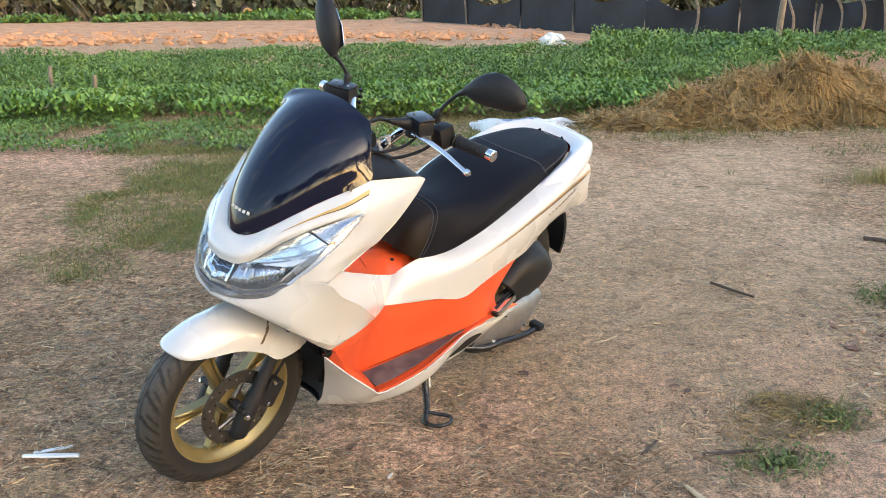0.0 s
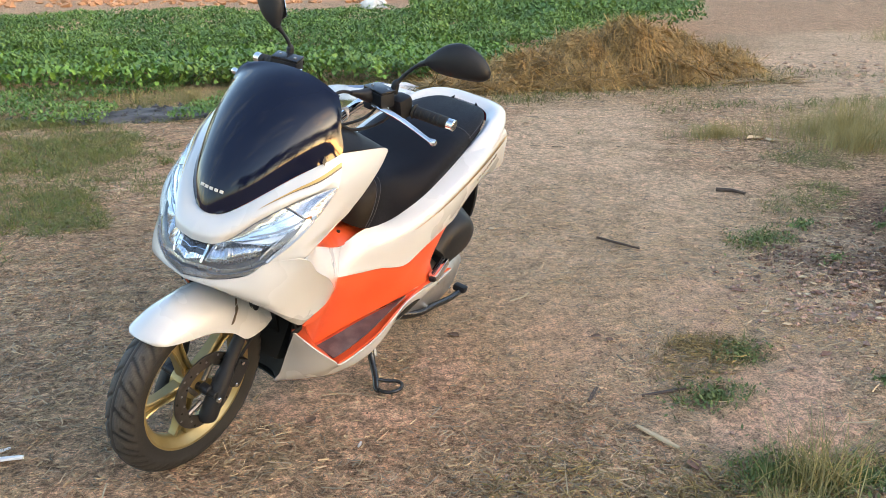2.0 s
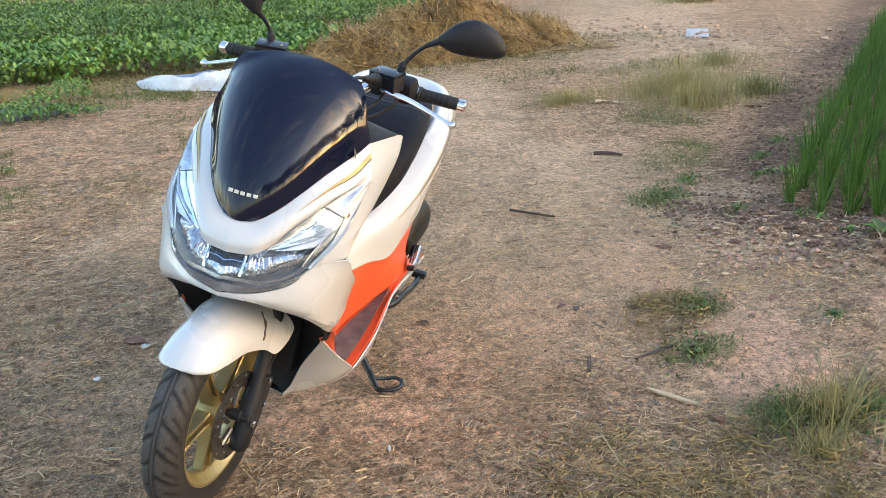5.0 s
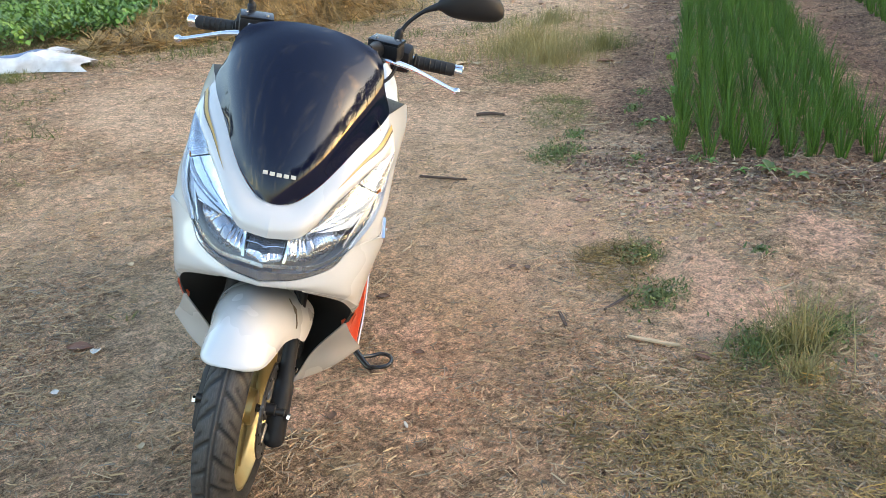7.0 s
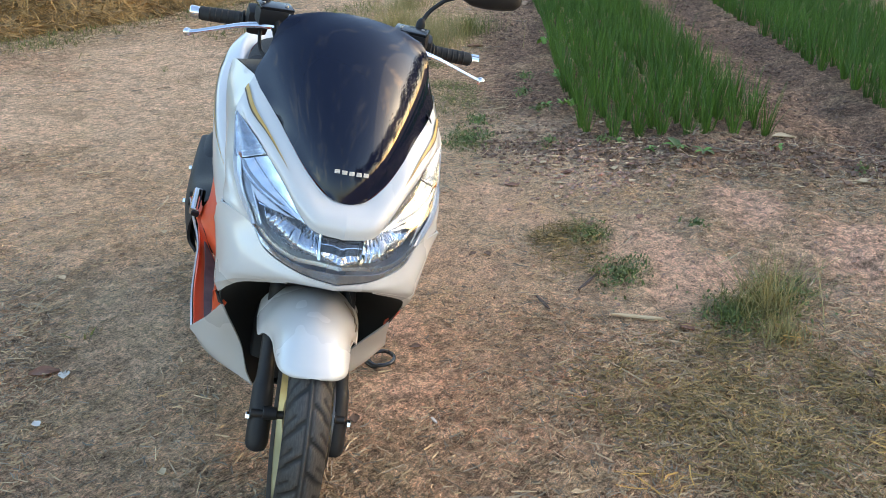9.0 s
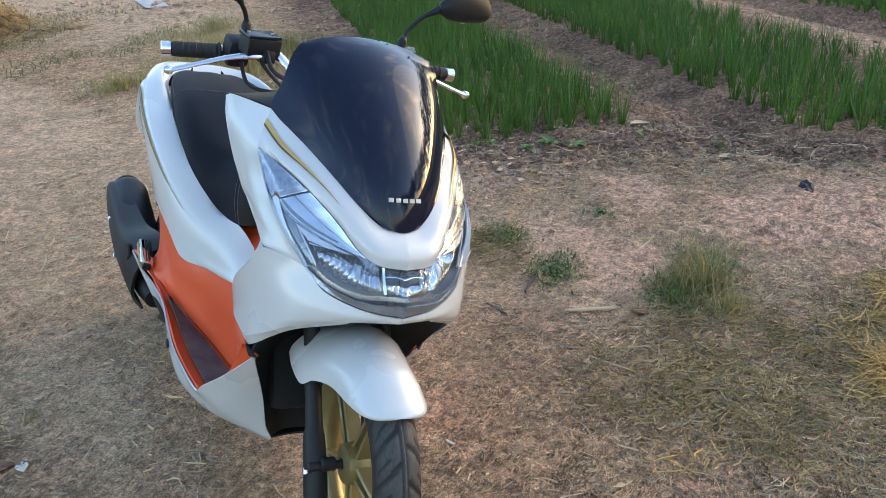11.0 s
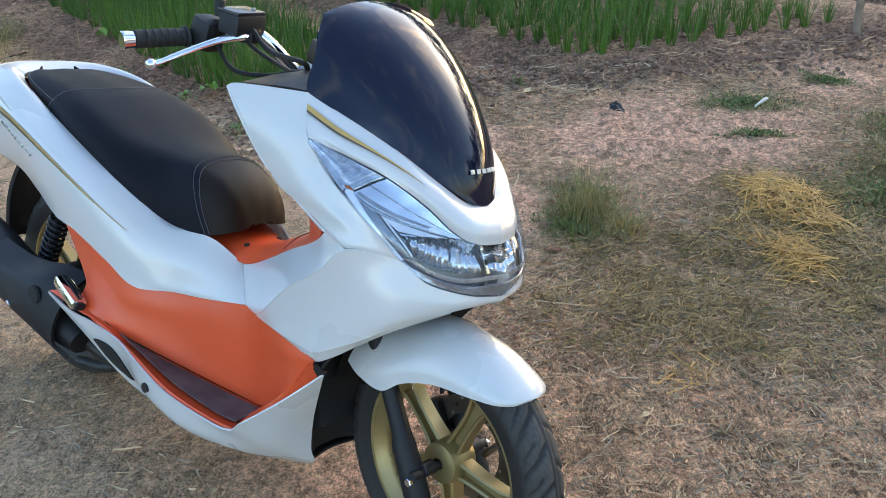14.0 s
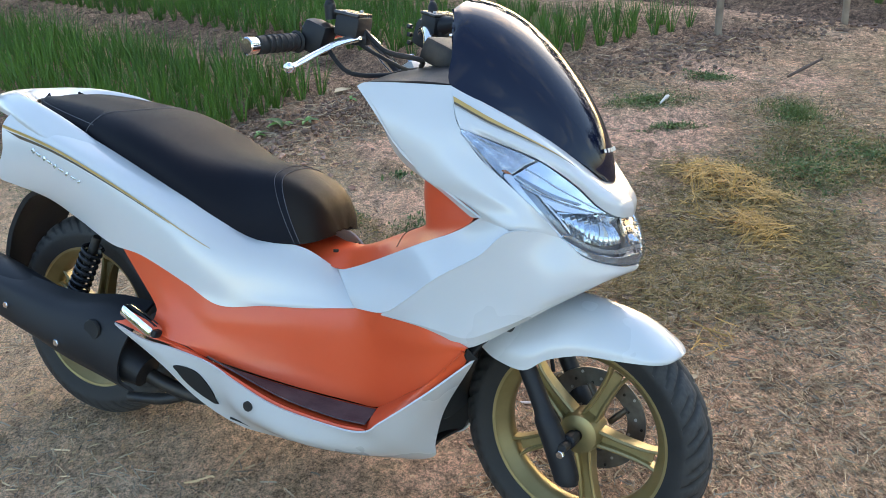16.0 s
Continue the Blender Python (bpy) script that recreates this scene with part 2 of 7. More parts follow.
def quad_mesh(name, verts, faces, material):
    """A mesh of four-sided faces from arrays."""
    me = bpy.data.meshes.new(name)
    v, f = np.asarray(verts, np.float32).reshape(-1, 3), np.asarray(faces, np.int32).reshape(-1, 4)
    me.vertices.add(len(v))
    me.vertices.foreach_set("co", v.ravel())
    me.loops.add(f.size)
    me.loops.foreach_set("vertex_index", f.ravel())
    me.polygons.add(len(f))
    me.polygons.foreach_set("loop_start", np.arange(0, f.size, 4, dtype=np.int32))
    me.update(calc_edges=True)
    me.materials.append(material)
    return me


def spline(pts, n):
    """n points along a Catmull-Rom curve through pts."""
    p = np.array(pts, float)
    if len(p) == 2:
        return p[0] + (p[1] - p[0]) * np.linspace(0, 1, n)[:, None]
    p = np.vstack([2 * p[0] - p[1], p, 2 * p[-1] - p[-2]])
    q = np.linspace(0, len(p) - 3 - 1e-9, n)
    i = q.astype(int)
    t = (q - i)[:, None]
    a, b, c, d = p[i], p[i + 1], p[i + 2], p[i + 3]
    return 0.5 * (2 * b + (c - a) * t + (2 * a - 5 * b + 4 * c - d) * t * t + (3 * b - a - 3 * c + d) * t ** 3)


def sheet(rows, nu=28, nv=12):
    """A smooth surface through a cage of rows: a grid of nv by nu points."""
    a = np.array([spline(r, nu) for r in rows])
    return np.array([spline(a[:, j], nv) for j in range(nu)]).transpose(1, 0, 2)


def relaxed(g, times):
    """Even out the inside of a grid; its edges stay."""
    g = np.array(g, float)
    for _ in range(times):
        g[1:-1, 1:-1] = 0.5 * g[1:-1, 1:-1] + 0.125 * (g[:-2, 1:-1] + g[2:, 1:-1] + g[1:-1, :-2] + g[1:-1, 2:])
    return g


def on_sheet(g, x, z, out=0.0015):
    """The point of a side panel's grid at (x, z), set a little outwards."""
    d = (g[:, :, 0] - x) ** 2 + (g[:, :, 2] - z) ** 2
    i, j = np.unravel_index(np.argmin(d), d.shape)
    return (x, g[i, j, 1] + out, z)


def shell(grid, thick=0.004, inward=(-0.5, 0.0, 0.45), bm=None, flip_y=False):
    """A sheet with thickness towards the point inward."""
    g = np.array(grid, float)
    if flip_y:
        g = g * [1, -1, 1]
    du, dv = np.gradient(g, axis=1), np.gradient(g, axis=0)
    n = np.cross(du, dv)
    ln = np.linalg.norm(n, axis=2, keepdims=True)
    n = n / np.where(ln < 1e-12, 1, ln)
    to = np.array(inward) - g
    if (n * to).sum() < 0:
        n = -n
    back = g + n * thick
    bm = bm or bmesh.new()
    nv, nu = g.shape[:2]
    A = [[bm.verts.new(g[i, j]) for j in range(nu)] for i in range(nv)]
    C = [[bm.verts.new(back[i, j]) for j in range(nu)] for i in range(nv)]
    for i in range(nv - 1):
        for j in range(nu - 1):
            bm.faces.new((A[i][j], A[i][j + 1], A[i + 1][j + 1], A[i + 1][j]))
            bm.faces.new((C[i][j], C[i + 1][j], C[i + 1][j + 1], C[i][j + 1]))
    for i in range(nv - 1):
        for j in (0, nu - 1):
            bm.faces.new((A[i][j], A[i + 1][j], C[i + 1][j], C[i][j]))
    for j in range(nu - 1):
        for i in (0, nv - 1):
            bm.faces.new((A[i][j], A[i][j + 1], C[i][j + 1], C[i][j]))
    return bm


def tube(pts, radius, n=24, seg=10, bm=None, squash=1.0, smooth_path=True):
    """A round bar along a curve; radius a number or one for each control point."""
    path = spline(pts, n) if smooth_path else np.array(pts, float)
    n = len(path)
    rad = np.full(n, radius) if isinstance(radius, (int, float)) else np.interp(np.linspace(0, 1, n), np.linspace(0, 1, len(radius)), radius)
    bm = bm or bmesh.new()
    tang = np.gradient(path, axis=0)
    ref = Vector((0.13, 0.31, 0.94))
    rings = []
    for k in range(n):
        t = Vector(tang[k]).normalized()
        u = t.cross(ref)
        if u.length < 0.05:
            u = t.cross(Vector((1, 0, 0)))
        u.normalize()
        w = t.cross(u)
        rings.append([bm.verts.new(Vector(path[k]) + float(rad[k]) * (math.cos(a) * u + squash * math.sin(a) * w))
                      for a in np.linspace(0, 2 * math.pi, seg, endpoint=False)])
    for r, s in zip(rings, rings[1:]):
        for j in range(seg):
            bm.faces.new((r[j], r[(j + 1) % seg], s[(j + 1) % seg], s[j]))
    bm.faces.new(rings[0])
    bm.faces.new(rings[-1][::-1])
    return bm


def lathe(profile, centre=(0, 0, 0), axis='Y', seg=64, bm=None, closed=True):
    """A turned shape; profile of (radius, along)."""
    bm = bm or bmesh.new()
    rings = []
    for a in np.linspace(0, 2 * math.pi, seg, endpoint=False):
        ring = []
        for r, h in profile:
            p = {'Y': (r * math.cos(a), h, r * math.sin(a)), 'Z': (r * math.cos(a), r * math.sin(a), h), 'X': (h, r * math.cos(a), r * math.sin(a))}[axis]
            ring.append(bm.verts.new(Vector(centre) + Vector(p)))
        rings.append(ring)
    m = len(profile)
    for i in range(seg):
        r, s = rings[i], rings[(i + 1) % seg]
        for j in range(m if closed else m - 1):
            bm.faces.new((r[j], r[(j + 1) % m], s[(j + 1) % m], s[j]))
    return bm


def rod(a, b, radius, seg=16, bm=None, r2=None, bevel=0.15):
    """A straight round bar with softened ends."""
    a, b = Vector(a), Vector(b)
    d = b - a
    r2 = radius if r2 is None else r2
    e = min(radius, r2) * bevel / max(d.length, 1e-6)
    return tube([a, a + d * e, a + d * (1 - e), b], [radius * (1 - bevel), radius, r2, r2 * (1 - bevel)], n=4, seg=seg, bm=bm, smooth_path=False)


def block(size, m=None, bevel=0.004, bm=None, taper=1.0, segments=2):
    """A box with rounded edges."""
    t = bmesh.new()
    bmesh.ops.create_cube(t, size=1.0)
    for v in t.verts:
        k = taper if v.co.z > 0 else 1.0
        v.co = Vector((v.co.x * size[0] * k, v.co.y * size[1] * k, v.co.z * size[2]))
    bmesh.ops.bevel(t, geom=t.edges[:], offset=bevel, segments=segments, affect='EDGES', profile=0.6)
    if m is not None:
        t.transform(m)
    if bm is None:
        return t
    me = bpy.data.meshes.new("tmp")
    t.to_mesh(me)
    t.free()
    bm.from_mesh(me)
    bpy.data.meshes.remove(me)
    return bm


def slab(outline, thick, n=None, bm=None):
    """A plate from an outline of points, thick along its normal."""
    bm = bm or bmesh.new()
    p = [Vector(q) for q in outline]
    nrm = Vector((0, 0, 0))
    for i in range(len(p)):
        nrm += p[i].cross(p[(i + 1) % len(p)])
    nrm = Vector(n) if n else nrm.normalized()
    a = [bm.verts.new(q) for q in p]
    c = [bm.verts.new(q + nrm * thick) for q in p]
    bm.faces.new(a[::-1])
    bm.faces.new(c)
    for i in range(len(p)):
        j = (i + 1) % len(p)
        bm.faces.new((a[i], a[j], c[j], c[i]))
    return bm


def both(f):
    """Run f for the left and the right side."""
    return [f(1), f(-1)]


# ---- ground: one sheet to the horizon ----
def sm(a, b, x):
    t = np.clip((x - a) / (b - a), 0, 1)
    return t * t * (3 - 2 * t)


def lattice(n, seed):
    return np.random.RandomState(seed).rand(n, n)


LATTICES = [lattice(64, 10 + k) for k in range(6)]


def fnoise(x, y, scale, k=0):
    """Smooth value noise in 0..1."""
    u, v = np.asarray(x) / scale + 17.3 * k + 400, np.asarray(y) / scale + 9.1 * k + 400
    i, j = np.floor(u).astype(int), np.floor(v).astype(int)
    a, b = u - i, v - j
    a, b = a * a * (3 - 2 * a), b * b * (3 - 2 * b)
    g = LATTICES[k % 6]
    q = lambda p, r: g[p % 64, r % 64]
    return (q(i, j) * (1 - a) + q(i + 1, j) * a) * (1 - b) + (q(i, j + 1) * (1 - a) + q(i + 1, j + 1) * a) * b


def fractal(x, y, scale, k=0):
    return 0.55 * fnoise(x, y, scale, k) + 0.28 * fnoise(x, y, scale / 2.3, k + 1) + 0.17 * fnoise(x, y, scale / 5.1, k + 2)


WARP = {"of": None, "by": None}


def blob(x, y, cx, cy, rx, ry, turn=0.0):
    """1 inside an uneven ellipse, fading out."""
    c, s = math.cos(radians(turn)), math.sin(radians(turn))
    u, v = ((x - cx) * c + (y - cy) * s) / rx, (-(x - cx) * s + (y - cy) * c) / ry
    if WARP["of"] is not x:
        WARP["of"], WARP["by"] = x, 0.7 * (fractal(x, y, 0.35, 2) - 0.5)
    return 1 - sm(0.6, 1.25, np.sqrt(u * u + v * v) + WARP["by"])


BED_DIR = Vector((0.81, 0.586, 0))          # the onion rows run this way
BED_ACROSS = Vector((0.586, -0.81, 0))


def bed_uv(x, y):
    return (x - 2.31) * BED_DIR.x + (y - 3.22) * BED_DIR.y, (x - 2.31) * BED_ACROSS.x + (y - 3.22) * BED_ACROSS.y


def bed_xy(u, v):
    p = Vector((2.31, 3.22, 0)) + BED_DIR * u + BED_ACROSS * v
    return p.x, p.y


def bed_start(v):
    """Where the dug ground of the beds begins along the rows, at v across them."""
    return np.interp(v, [-0.6, 0.0, 1.1, 1.6, 2.1, 3.0, 3.6, 4.2, 6.0], [-0.20, -0.32, -0.45, -0.85, -1.22, -1.50, -1.9, -2.4, -2.6])


# patches on the yard: x, y, half length, half width, turn
WEED_NEAR = [(.94, 2.31, .16, .11, 10), (.87, 1.88, .17, .10, 32), (1.12, 1.79, .20, .11, 14), (1.20, 2.59, .13, .09, 21), (2.07, .94, .24, .15, 80),
             (1.66, 1.00, .14, .06, 83), (1.00, .72, .36, .26, 125), (1.60, .42, .24, .12, 145), (1.02, .42, .30, .18, 20), (2.35, .45, .16, .08, 40), (1.96, 3.75, .22, .16, 28), (2.65, 4.40, .52, .25, 45)]
WEED_FAR = [(-1.88, 5.44, .98, .49, 115), (-1.82, 4.36, .47, .29, 132), (-1.69, 6.45, 1.23, .68, 112), (-1.46, 5.10, .70, .25, 103), (4.43, 5.33, .55, .22, 41), (3.40, 5.40, .50, .40, 30),
            (-2.0, 7.8, 1.0, .4, 0), (-3.6, 5.2, .5, .8, 0), (0.3, 9.3, 6.0, 1.4, 0), (1.9, 8.3, 1.0, .4, 0), (2.8, 8.4, .8, .4, 0), (6.0, 12.5, 3.0, 1.2, 10), (4.6, 7.2, .7, .25, 20), (3.4, 7.4, .8, .3, 10)]
BARE = [(1.22, 2.36, .31, .19, 32), (1.02, 2.13, .20, .13, 25), (1.25, 3.10, .30, .17, 47), (1.24, 2.84, .15, .10, 42), (1.93, 2.26, .34, .20, 20), (.18, 2.77, .25, .12, 58), (.66, 2.86, .24, .17, 115),
        (1.82, 1.46, .60, .42, 163), (1.62, 1.10, .55, .34, 154), (2.40, .35, .55, .30, 35), (-3.48, 8.07, 1.45, .68, 121), (-.19, 2.58, .27, .23, 150), (1.14, 2.06, .18, .12, 11), (-1.12, 5.64, .41, .17, 99)]
DEAD_MAT = [(.45, 1.62, .52, .40, 120), (.40, 1.32, .52, .42, 100), (.80, 1.16, .60, .34, 160), (1.04, 2.60, .22, .14, 30), (1.12, .58, .48, .30, -20)]
# pale earth; the last patch paints low sun glow onto the yard
SAND_AND_GLOW = [(1.25, 4.0, 1.2, 2.3, -10), (5.91, 8.08, 1.5, .85, 50), (6.62, 10.0, 3.4, 1.1, 53), (1.67, 5.7, 1.4, .7, 71), (.9, 6.3, 1.1, .6, 77), (.3, 3.6, .6, 1.2, -50), (-.1, 4.5, .8, .6, 60), (2.2, 6.8, 1.2, .6, 60), (8.2, 12.0, 2.4, 1.4, 50), (.95, 3.2, .55, .5, 0)]
GOLDEN = [(1.00, 1.10, .20, .15, 125), (.50, 1.20, .17, .10, 155), (.74, 1.27, .20, .12, 165), (-.05, 1.69, .09, .06, 115), (.84, 1.69, .10, .07, 0), (1.55, 2.75, .5, .22, -40), (2.6, 8.6, 1.6, .7, 0), (3.6, 8.5, 2.2, .7, 5)]


def patches(x, y, rows):
    return np.maximum.reduce([blob(x, y, *b) for b in rows])


def zones(x, y):
    """green weeds, pale sandy earth with sun glow painted in, dug dark earth, golden straw, bare pink earth and dead
    grass, 0..1 each, over the yard.
    """
    n = fractal(x, y, 0.5, 3)
    fine = 0.45 + 0.55 * sm(0.36, 0.56, fractal(x, y, 0.16, 6))
    green = np.maximum(patches(x, y, WEED_NEAR) * fine, patches(x, y, WEED_FAR) * (0.35 + 0.65 * sm(0.35, 0.6, n)))
    green = np.maximum(green, 0.22 * sm(0.62, 0.75, n))
    sand_and_glow = patches(x, y, SAND_AND_GLOW) * (0.72 + 0.4 * n)
    u, v = bed_uv(x, y)
    start = bed_start(v)
    dug = sm(-0.25, 0.12, u - start) * sm(-0.75, -0.35, v) * (1 - sm(6.5, 8.0, v))
    bund = np.exp(-((v - 3.42) / 0.20) ** 2) * (1 - sm(4.0, 6.0, u))
    dark = dug * (1 - 0.85 * bund) * (0.62 + 0.38 * sm(0.35, 0.6, fractal(x, y, 0.4, 1)))
    straw = np.maximum(patches(x, y, GOLDEN), 0.6 * blob(x, y, .9, 3.7, 1.0, 1.4, 0))
    bare = np.maximum(patches(x, y, BARE) * (0.50 + 0.50 * sm(0.36, 0.55, fractal(x, y, 0.24, 13))), np.clip(0.6 * bund * sm(-2.5, -1.0, u), 0, 1))
    dead = patches(x, y, DEAD_MAT) * (0.35 + 0.65 * sm(0.38, 0.58, fractal(x, y, 0.20, 15)))
    return green, np.clip(sand_and_glow, 0, 1), dark, np.clip(straw, 0, 1), np.clip(bare * (1 - 0.8 * green), 0, 1), np.clip(dead, 0, 1)


def height(x, y):
    x, y = np.asarray(x, float), np.asarray(y, float)
    z = 0.020 * (fractal(x, y, 1.1, 0) - 0.5) + 0.014 * (fractal(x, y, 0.16, 3) - 0.5)
    u, v = bed_uv(x, y)
    dug = sm(-0.3, 0.15, u - bed_start(v)) * sm(-0.55, -0.1, v) * (1 - sm(6.5, 8.0, v))
    furrow = np.exp(-((v - 1.42) / 0.17) ** 2) + np.exp(-((v - 3.90) / 0.20) ** 2)
    bund = np.exp(-((v - 3.42) / 0.20) ** 4) * sm(-3.0, -1.2, u)
    z = z + dug * (0.035 - 0.065 * furrow) + 0.045 * bund * (1 - sm(6.0, 9.0, u))
    rough = np.maximum(dug * (1 - 0.8 * bund), 0.6 * blob(x, y, 2.3, 2.9, 0.5, 0.45, 0))
    z = z + rough * (0.055 * (fractal(x, y, 0.10, 5) - 0.45) + 0.03 * (fractal(x, y, 0.22, 4) - 0.5))
    z = z + 0.050 * np.maximum(blob(x, y, 1.9, 1.9, 0.9, 1.6, -25), 0.7 * blob(x, y, 1.15, 2.45, 0.5, 0.5, 0)) * (fractal(x, y, 0.13, 8) - 0.45)
    crumbs = 1 - sm(4.5, 7.0, np.hypot(x - 0.5, y - 2.5))
    z = z + crumbs * (0.014 * (fractal(x, y, 0.060, 11) - 0.5) + 0.008 * (fractal(x, y, 0.03, 14) - 0.5))
    near = 1 - sm(12, 40, np.hypot(x, y))
    under = 1 - 0.75 * (1 - sm(0.5, 1.2, np.hypot(x + 0.2, y - 2.7)))
    return (z * under - 0.002) * (0.25 + 0.75 * near)


def axis_lines(lo, hi, step, far, grow=1.22):
    a = list(np.arange(lo, hi + 1e-6, step))
    for sgn in (-1, 1):
        p, st = (lo if sgn < 0 else hi), step
        while abs(p) < far:
            st *= grow
            p += sgn * st
            a.append(p)
    return np.array(sorted(a))


gx, gy = axis_lines(-1.6, 3.2, 0.018, 3000, 1.095), axis_lines(-0.1, 4.2, 0.018, 3000, 1.095)
GX, GY = np.meshgrid(gx, gy)
GZ = height(GX, GY)
nvx, nvy = len(gx), len(gy)
idx = np.arange(nvx * nvy).reshape(nvy, nvx)
faces = np.stack([idx[:-1, :-1], idx[:-1, 1:], idx[1:, 1:], idx[1:, :-1]], -1).reshape(-1, 4)
gme = quad_mesh("ground", np.stack([GX, GY, GZ], -1), faces, None)
gme.materials.clear()
gme.shade_smooth()
zg, zs, zd, zt, zb, zm = zones(GX.ravel(), GY.ravel())
for name, channels in (("zone", (zg, zs, zd, zt)), ("cover", (zb, zm, 0 * zb, 1 + 0 * zb))):
    gme.color_attributes.new(name, 'FLOAT_COLOR', 'POINT').data.foreach_set("color", np.stack(channels, -1).astype(np.float32).ravel())


def ground_material():
    m = bpy.data.materials.new("dry_yard_earth")
    m.use_nodes = True
    nt = m.node_tree
    b = nt.nodes["Principled BSDF"]
    co = nt.nodes.new("ShaderNodeTexCoord").outputs["Object"]

    def channels(name):
        at = nt.nodes.new("ShaderNodeAttribute")
        at.attribute_name = name
        sep = nt.nodes.new("ShaderNodeSeparateColor")
        nt.links.new(at.outputs["Color"], sep.inputs[0])
        return (*sep.outputs[:3], at.outputs["Alpha"])

    green, sand_and_glow, dark, gold = channels("zone")
    bare, dead = channels("cover")[:2]

    def noise_of(s, detail=6.0, rough=0.6, vector=None):
        n = nt.nodes.new("ShaderNodeTexNoise")
        n.inputs["Scale"].default_value, n.inputs["Detail"].default_value, n.inputs["Roughness"].default_value = s, detail, rough
        nt.links.new(vector or co, n.inputs["Vector"])
        return n.outputs["Fac"]

    def fibres(turn, across, along):
        """Short streaks of dead grass that run one way, bent a little."""
        mp, bend, add = nt.nodes.new("ShaderNodeMapping"), nt.nodes.new("ShaderNodeTexNoise"), nt.nodes.new("ShaderNodeVectorMath")
        bend.inputs["Scale"].default_value = 9.0
        add.operation = 'MULTIPLY_ADD'
        add.inputs[1].default_value = (0.06, 0.06, 0.0)
        nt.links.new(co, bend.inputs["Vector"])
        nt.links.new(bend.outputs["Color"], add.inputs[0])
        nt.links.new(co, add.inputs[2])
        mp.inputs["Rotation"].default_value, mp.inputs["Scale"].default_value = (0, 0, radians(turn)), (along, across, 1.0)
        nt.links.new(add.outputs[0], mp.inputs["Vector"])
        return noise_of(1.0, 2.0, 0.5, mp.outputs[0])

    def rng(v, lo, hi, a=0.0, c=1.0):
        r = nt.nodes.new("ShaderNodeMapRange")
        for k, q in zip((1, 2, 3, 4), (lo, hi, a, c)):
            r.inputs[k].default_value = q
        nt.links.new(v, r.inputs[0])
        return r.outputs[0]

    def mul(a, c, op='MULTIPLY'):
        x = nt.nodes.new("ShaderNodeMath")
        x.operation = op
        for s, v in zip(x.inputs, (a, c)):
            if isinstance(v, float):
                s.default_value = v
            else:
                nt.links.new(v, s)
        return x.outputs[0]

    def mix(f, a, c):
        x = nt.nodes.new("ShaderNodeMix")
        x.data_type = 'RGBA'
        for s, v in ((x.inputs[0], f), (x.inputs[6], a), (x.inputs[7], c)):
            if isinstance(v, bpy.types.NodeSocket):
                nt.links.new(v, s)
            else:
                s.default_value = (*v, 1.0) if isinstance(v, tuple) else v
        return x.outputs[2]

    big, mid, fine, grit = noise_of(0.9), noise_of(5.0, 8.0), noise_of(38.0, 6.0, 0.75), noise_of(150.0, 4.0, 0.75)
    lump, speck = noise_of(13.0, 7.0, 0.7), noise_of(330.0, 3.0, 0.75)
    # earth under the litter
    col = mix(rng(big, 0.40, 0.60), (0.80, 0.450, 0.260), (0.71, 0.405, 0.232))
    col = mix(rng(mid, 0.44, 0.58), col, (0.55, 0.325, 0.187))
    col = mix(mul(sand_and_glow, rng(mid, 0.40, 0.56, 0.5, 1.0)), col, (0.92, 0.625, 0.395))
    # brown and straw-coloured mottling, a hand to a pace across
    mottle, tawny = noise_of(2.4, 6.0, 0.62), noise_of(3.7, 5.0, 0.6)
    col = mix(rng(mottle, 0.53, 0.63, 0.0, 0.70), col, (0.33, 0.215, 0.115))
    col = mix(rng(tawny, 0.54, 0.64, 0.0, 0.65), col, (0.72, 0.50, 0.27))
    col = mix(mul(bare, rng(lump, 0.36, 0.60, 1.0, 0.75)), col, (0.94, 0.550, 0.370))
    col = mix(mul(gold, rng(fine, 0.44, 0.56, 0.1, 0.9)), col, (0.60, 0.37, 0.160))
    col = mix(mul(dead, rng(fine, 0.40, 0.60, 0.95, 0.45)), col, (0.255, 0.175, 0.074))
    col = mix(mul(green, rng(fine, 0.42, 0.58, 0.90, 0.40)), col, (0.185, 0.150, 0.066))
    col = mix(rng(lump, 0.52, 0.62, 0.0, 0.40), col, (0.76, 0.49, 0.315))
    col = mix(rng(lump, 0.47, 0.37, 0.0, 0.55), col, (0.26, 0.155, 0.092))
    # dead grass trodden into it, less where the earth is bare
    trodden = mul(mul(mul(bare, -0.85), 1.0, 'ADD'), mul(mul(sand_and_glow, -0.55), 1.0, 'ADD'))
    trodden = mul(trodden, mul(mul(dark, -0.95), 1.0, 'ADD'))
    trodden = mul(trodden, rng(noise_of(7.0, 5.0), 0.40, 0.58, 0.15, 1.0))
    for turn, across, along in ((15, 230.0, 42.0), (75, 190.0, 36.0), (140, 260.0, 48.0), (110, 160.0, 30.0)):
        f = fibres(turn, across, along)
        col = mix(mul(trodden, rng(f, 0.56, 0.64, 0.0, 0.65)), col, (0.84, 0.545, 0.310))
        col = mix(mul(trodden, rng(f, 0.43, 0.35, 0.0, 0.70)), col, (0.15, 0.092, 0.055))
    col = mix(mul(dark, rng(fine, 0.40, 0.60, 0.98, 0.72)), col, (0.150, 0.082, 0.056))
    # crumbs and grains, the shade in the hollows between them multiplied into the colour
    crevice_shade = nt.nodes.new("ShaderNodeMix")
    crevice_shade.data_type, crevice_shade.blend_type = 'RGBA', 'MULTIPLY'
    crevice_shade.inputs[0].default_value = 1.0
    nt.links.new(col, crevice_shade.inputs[6])
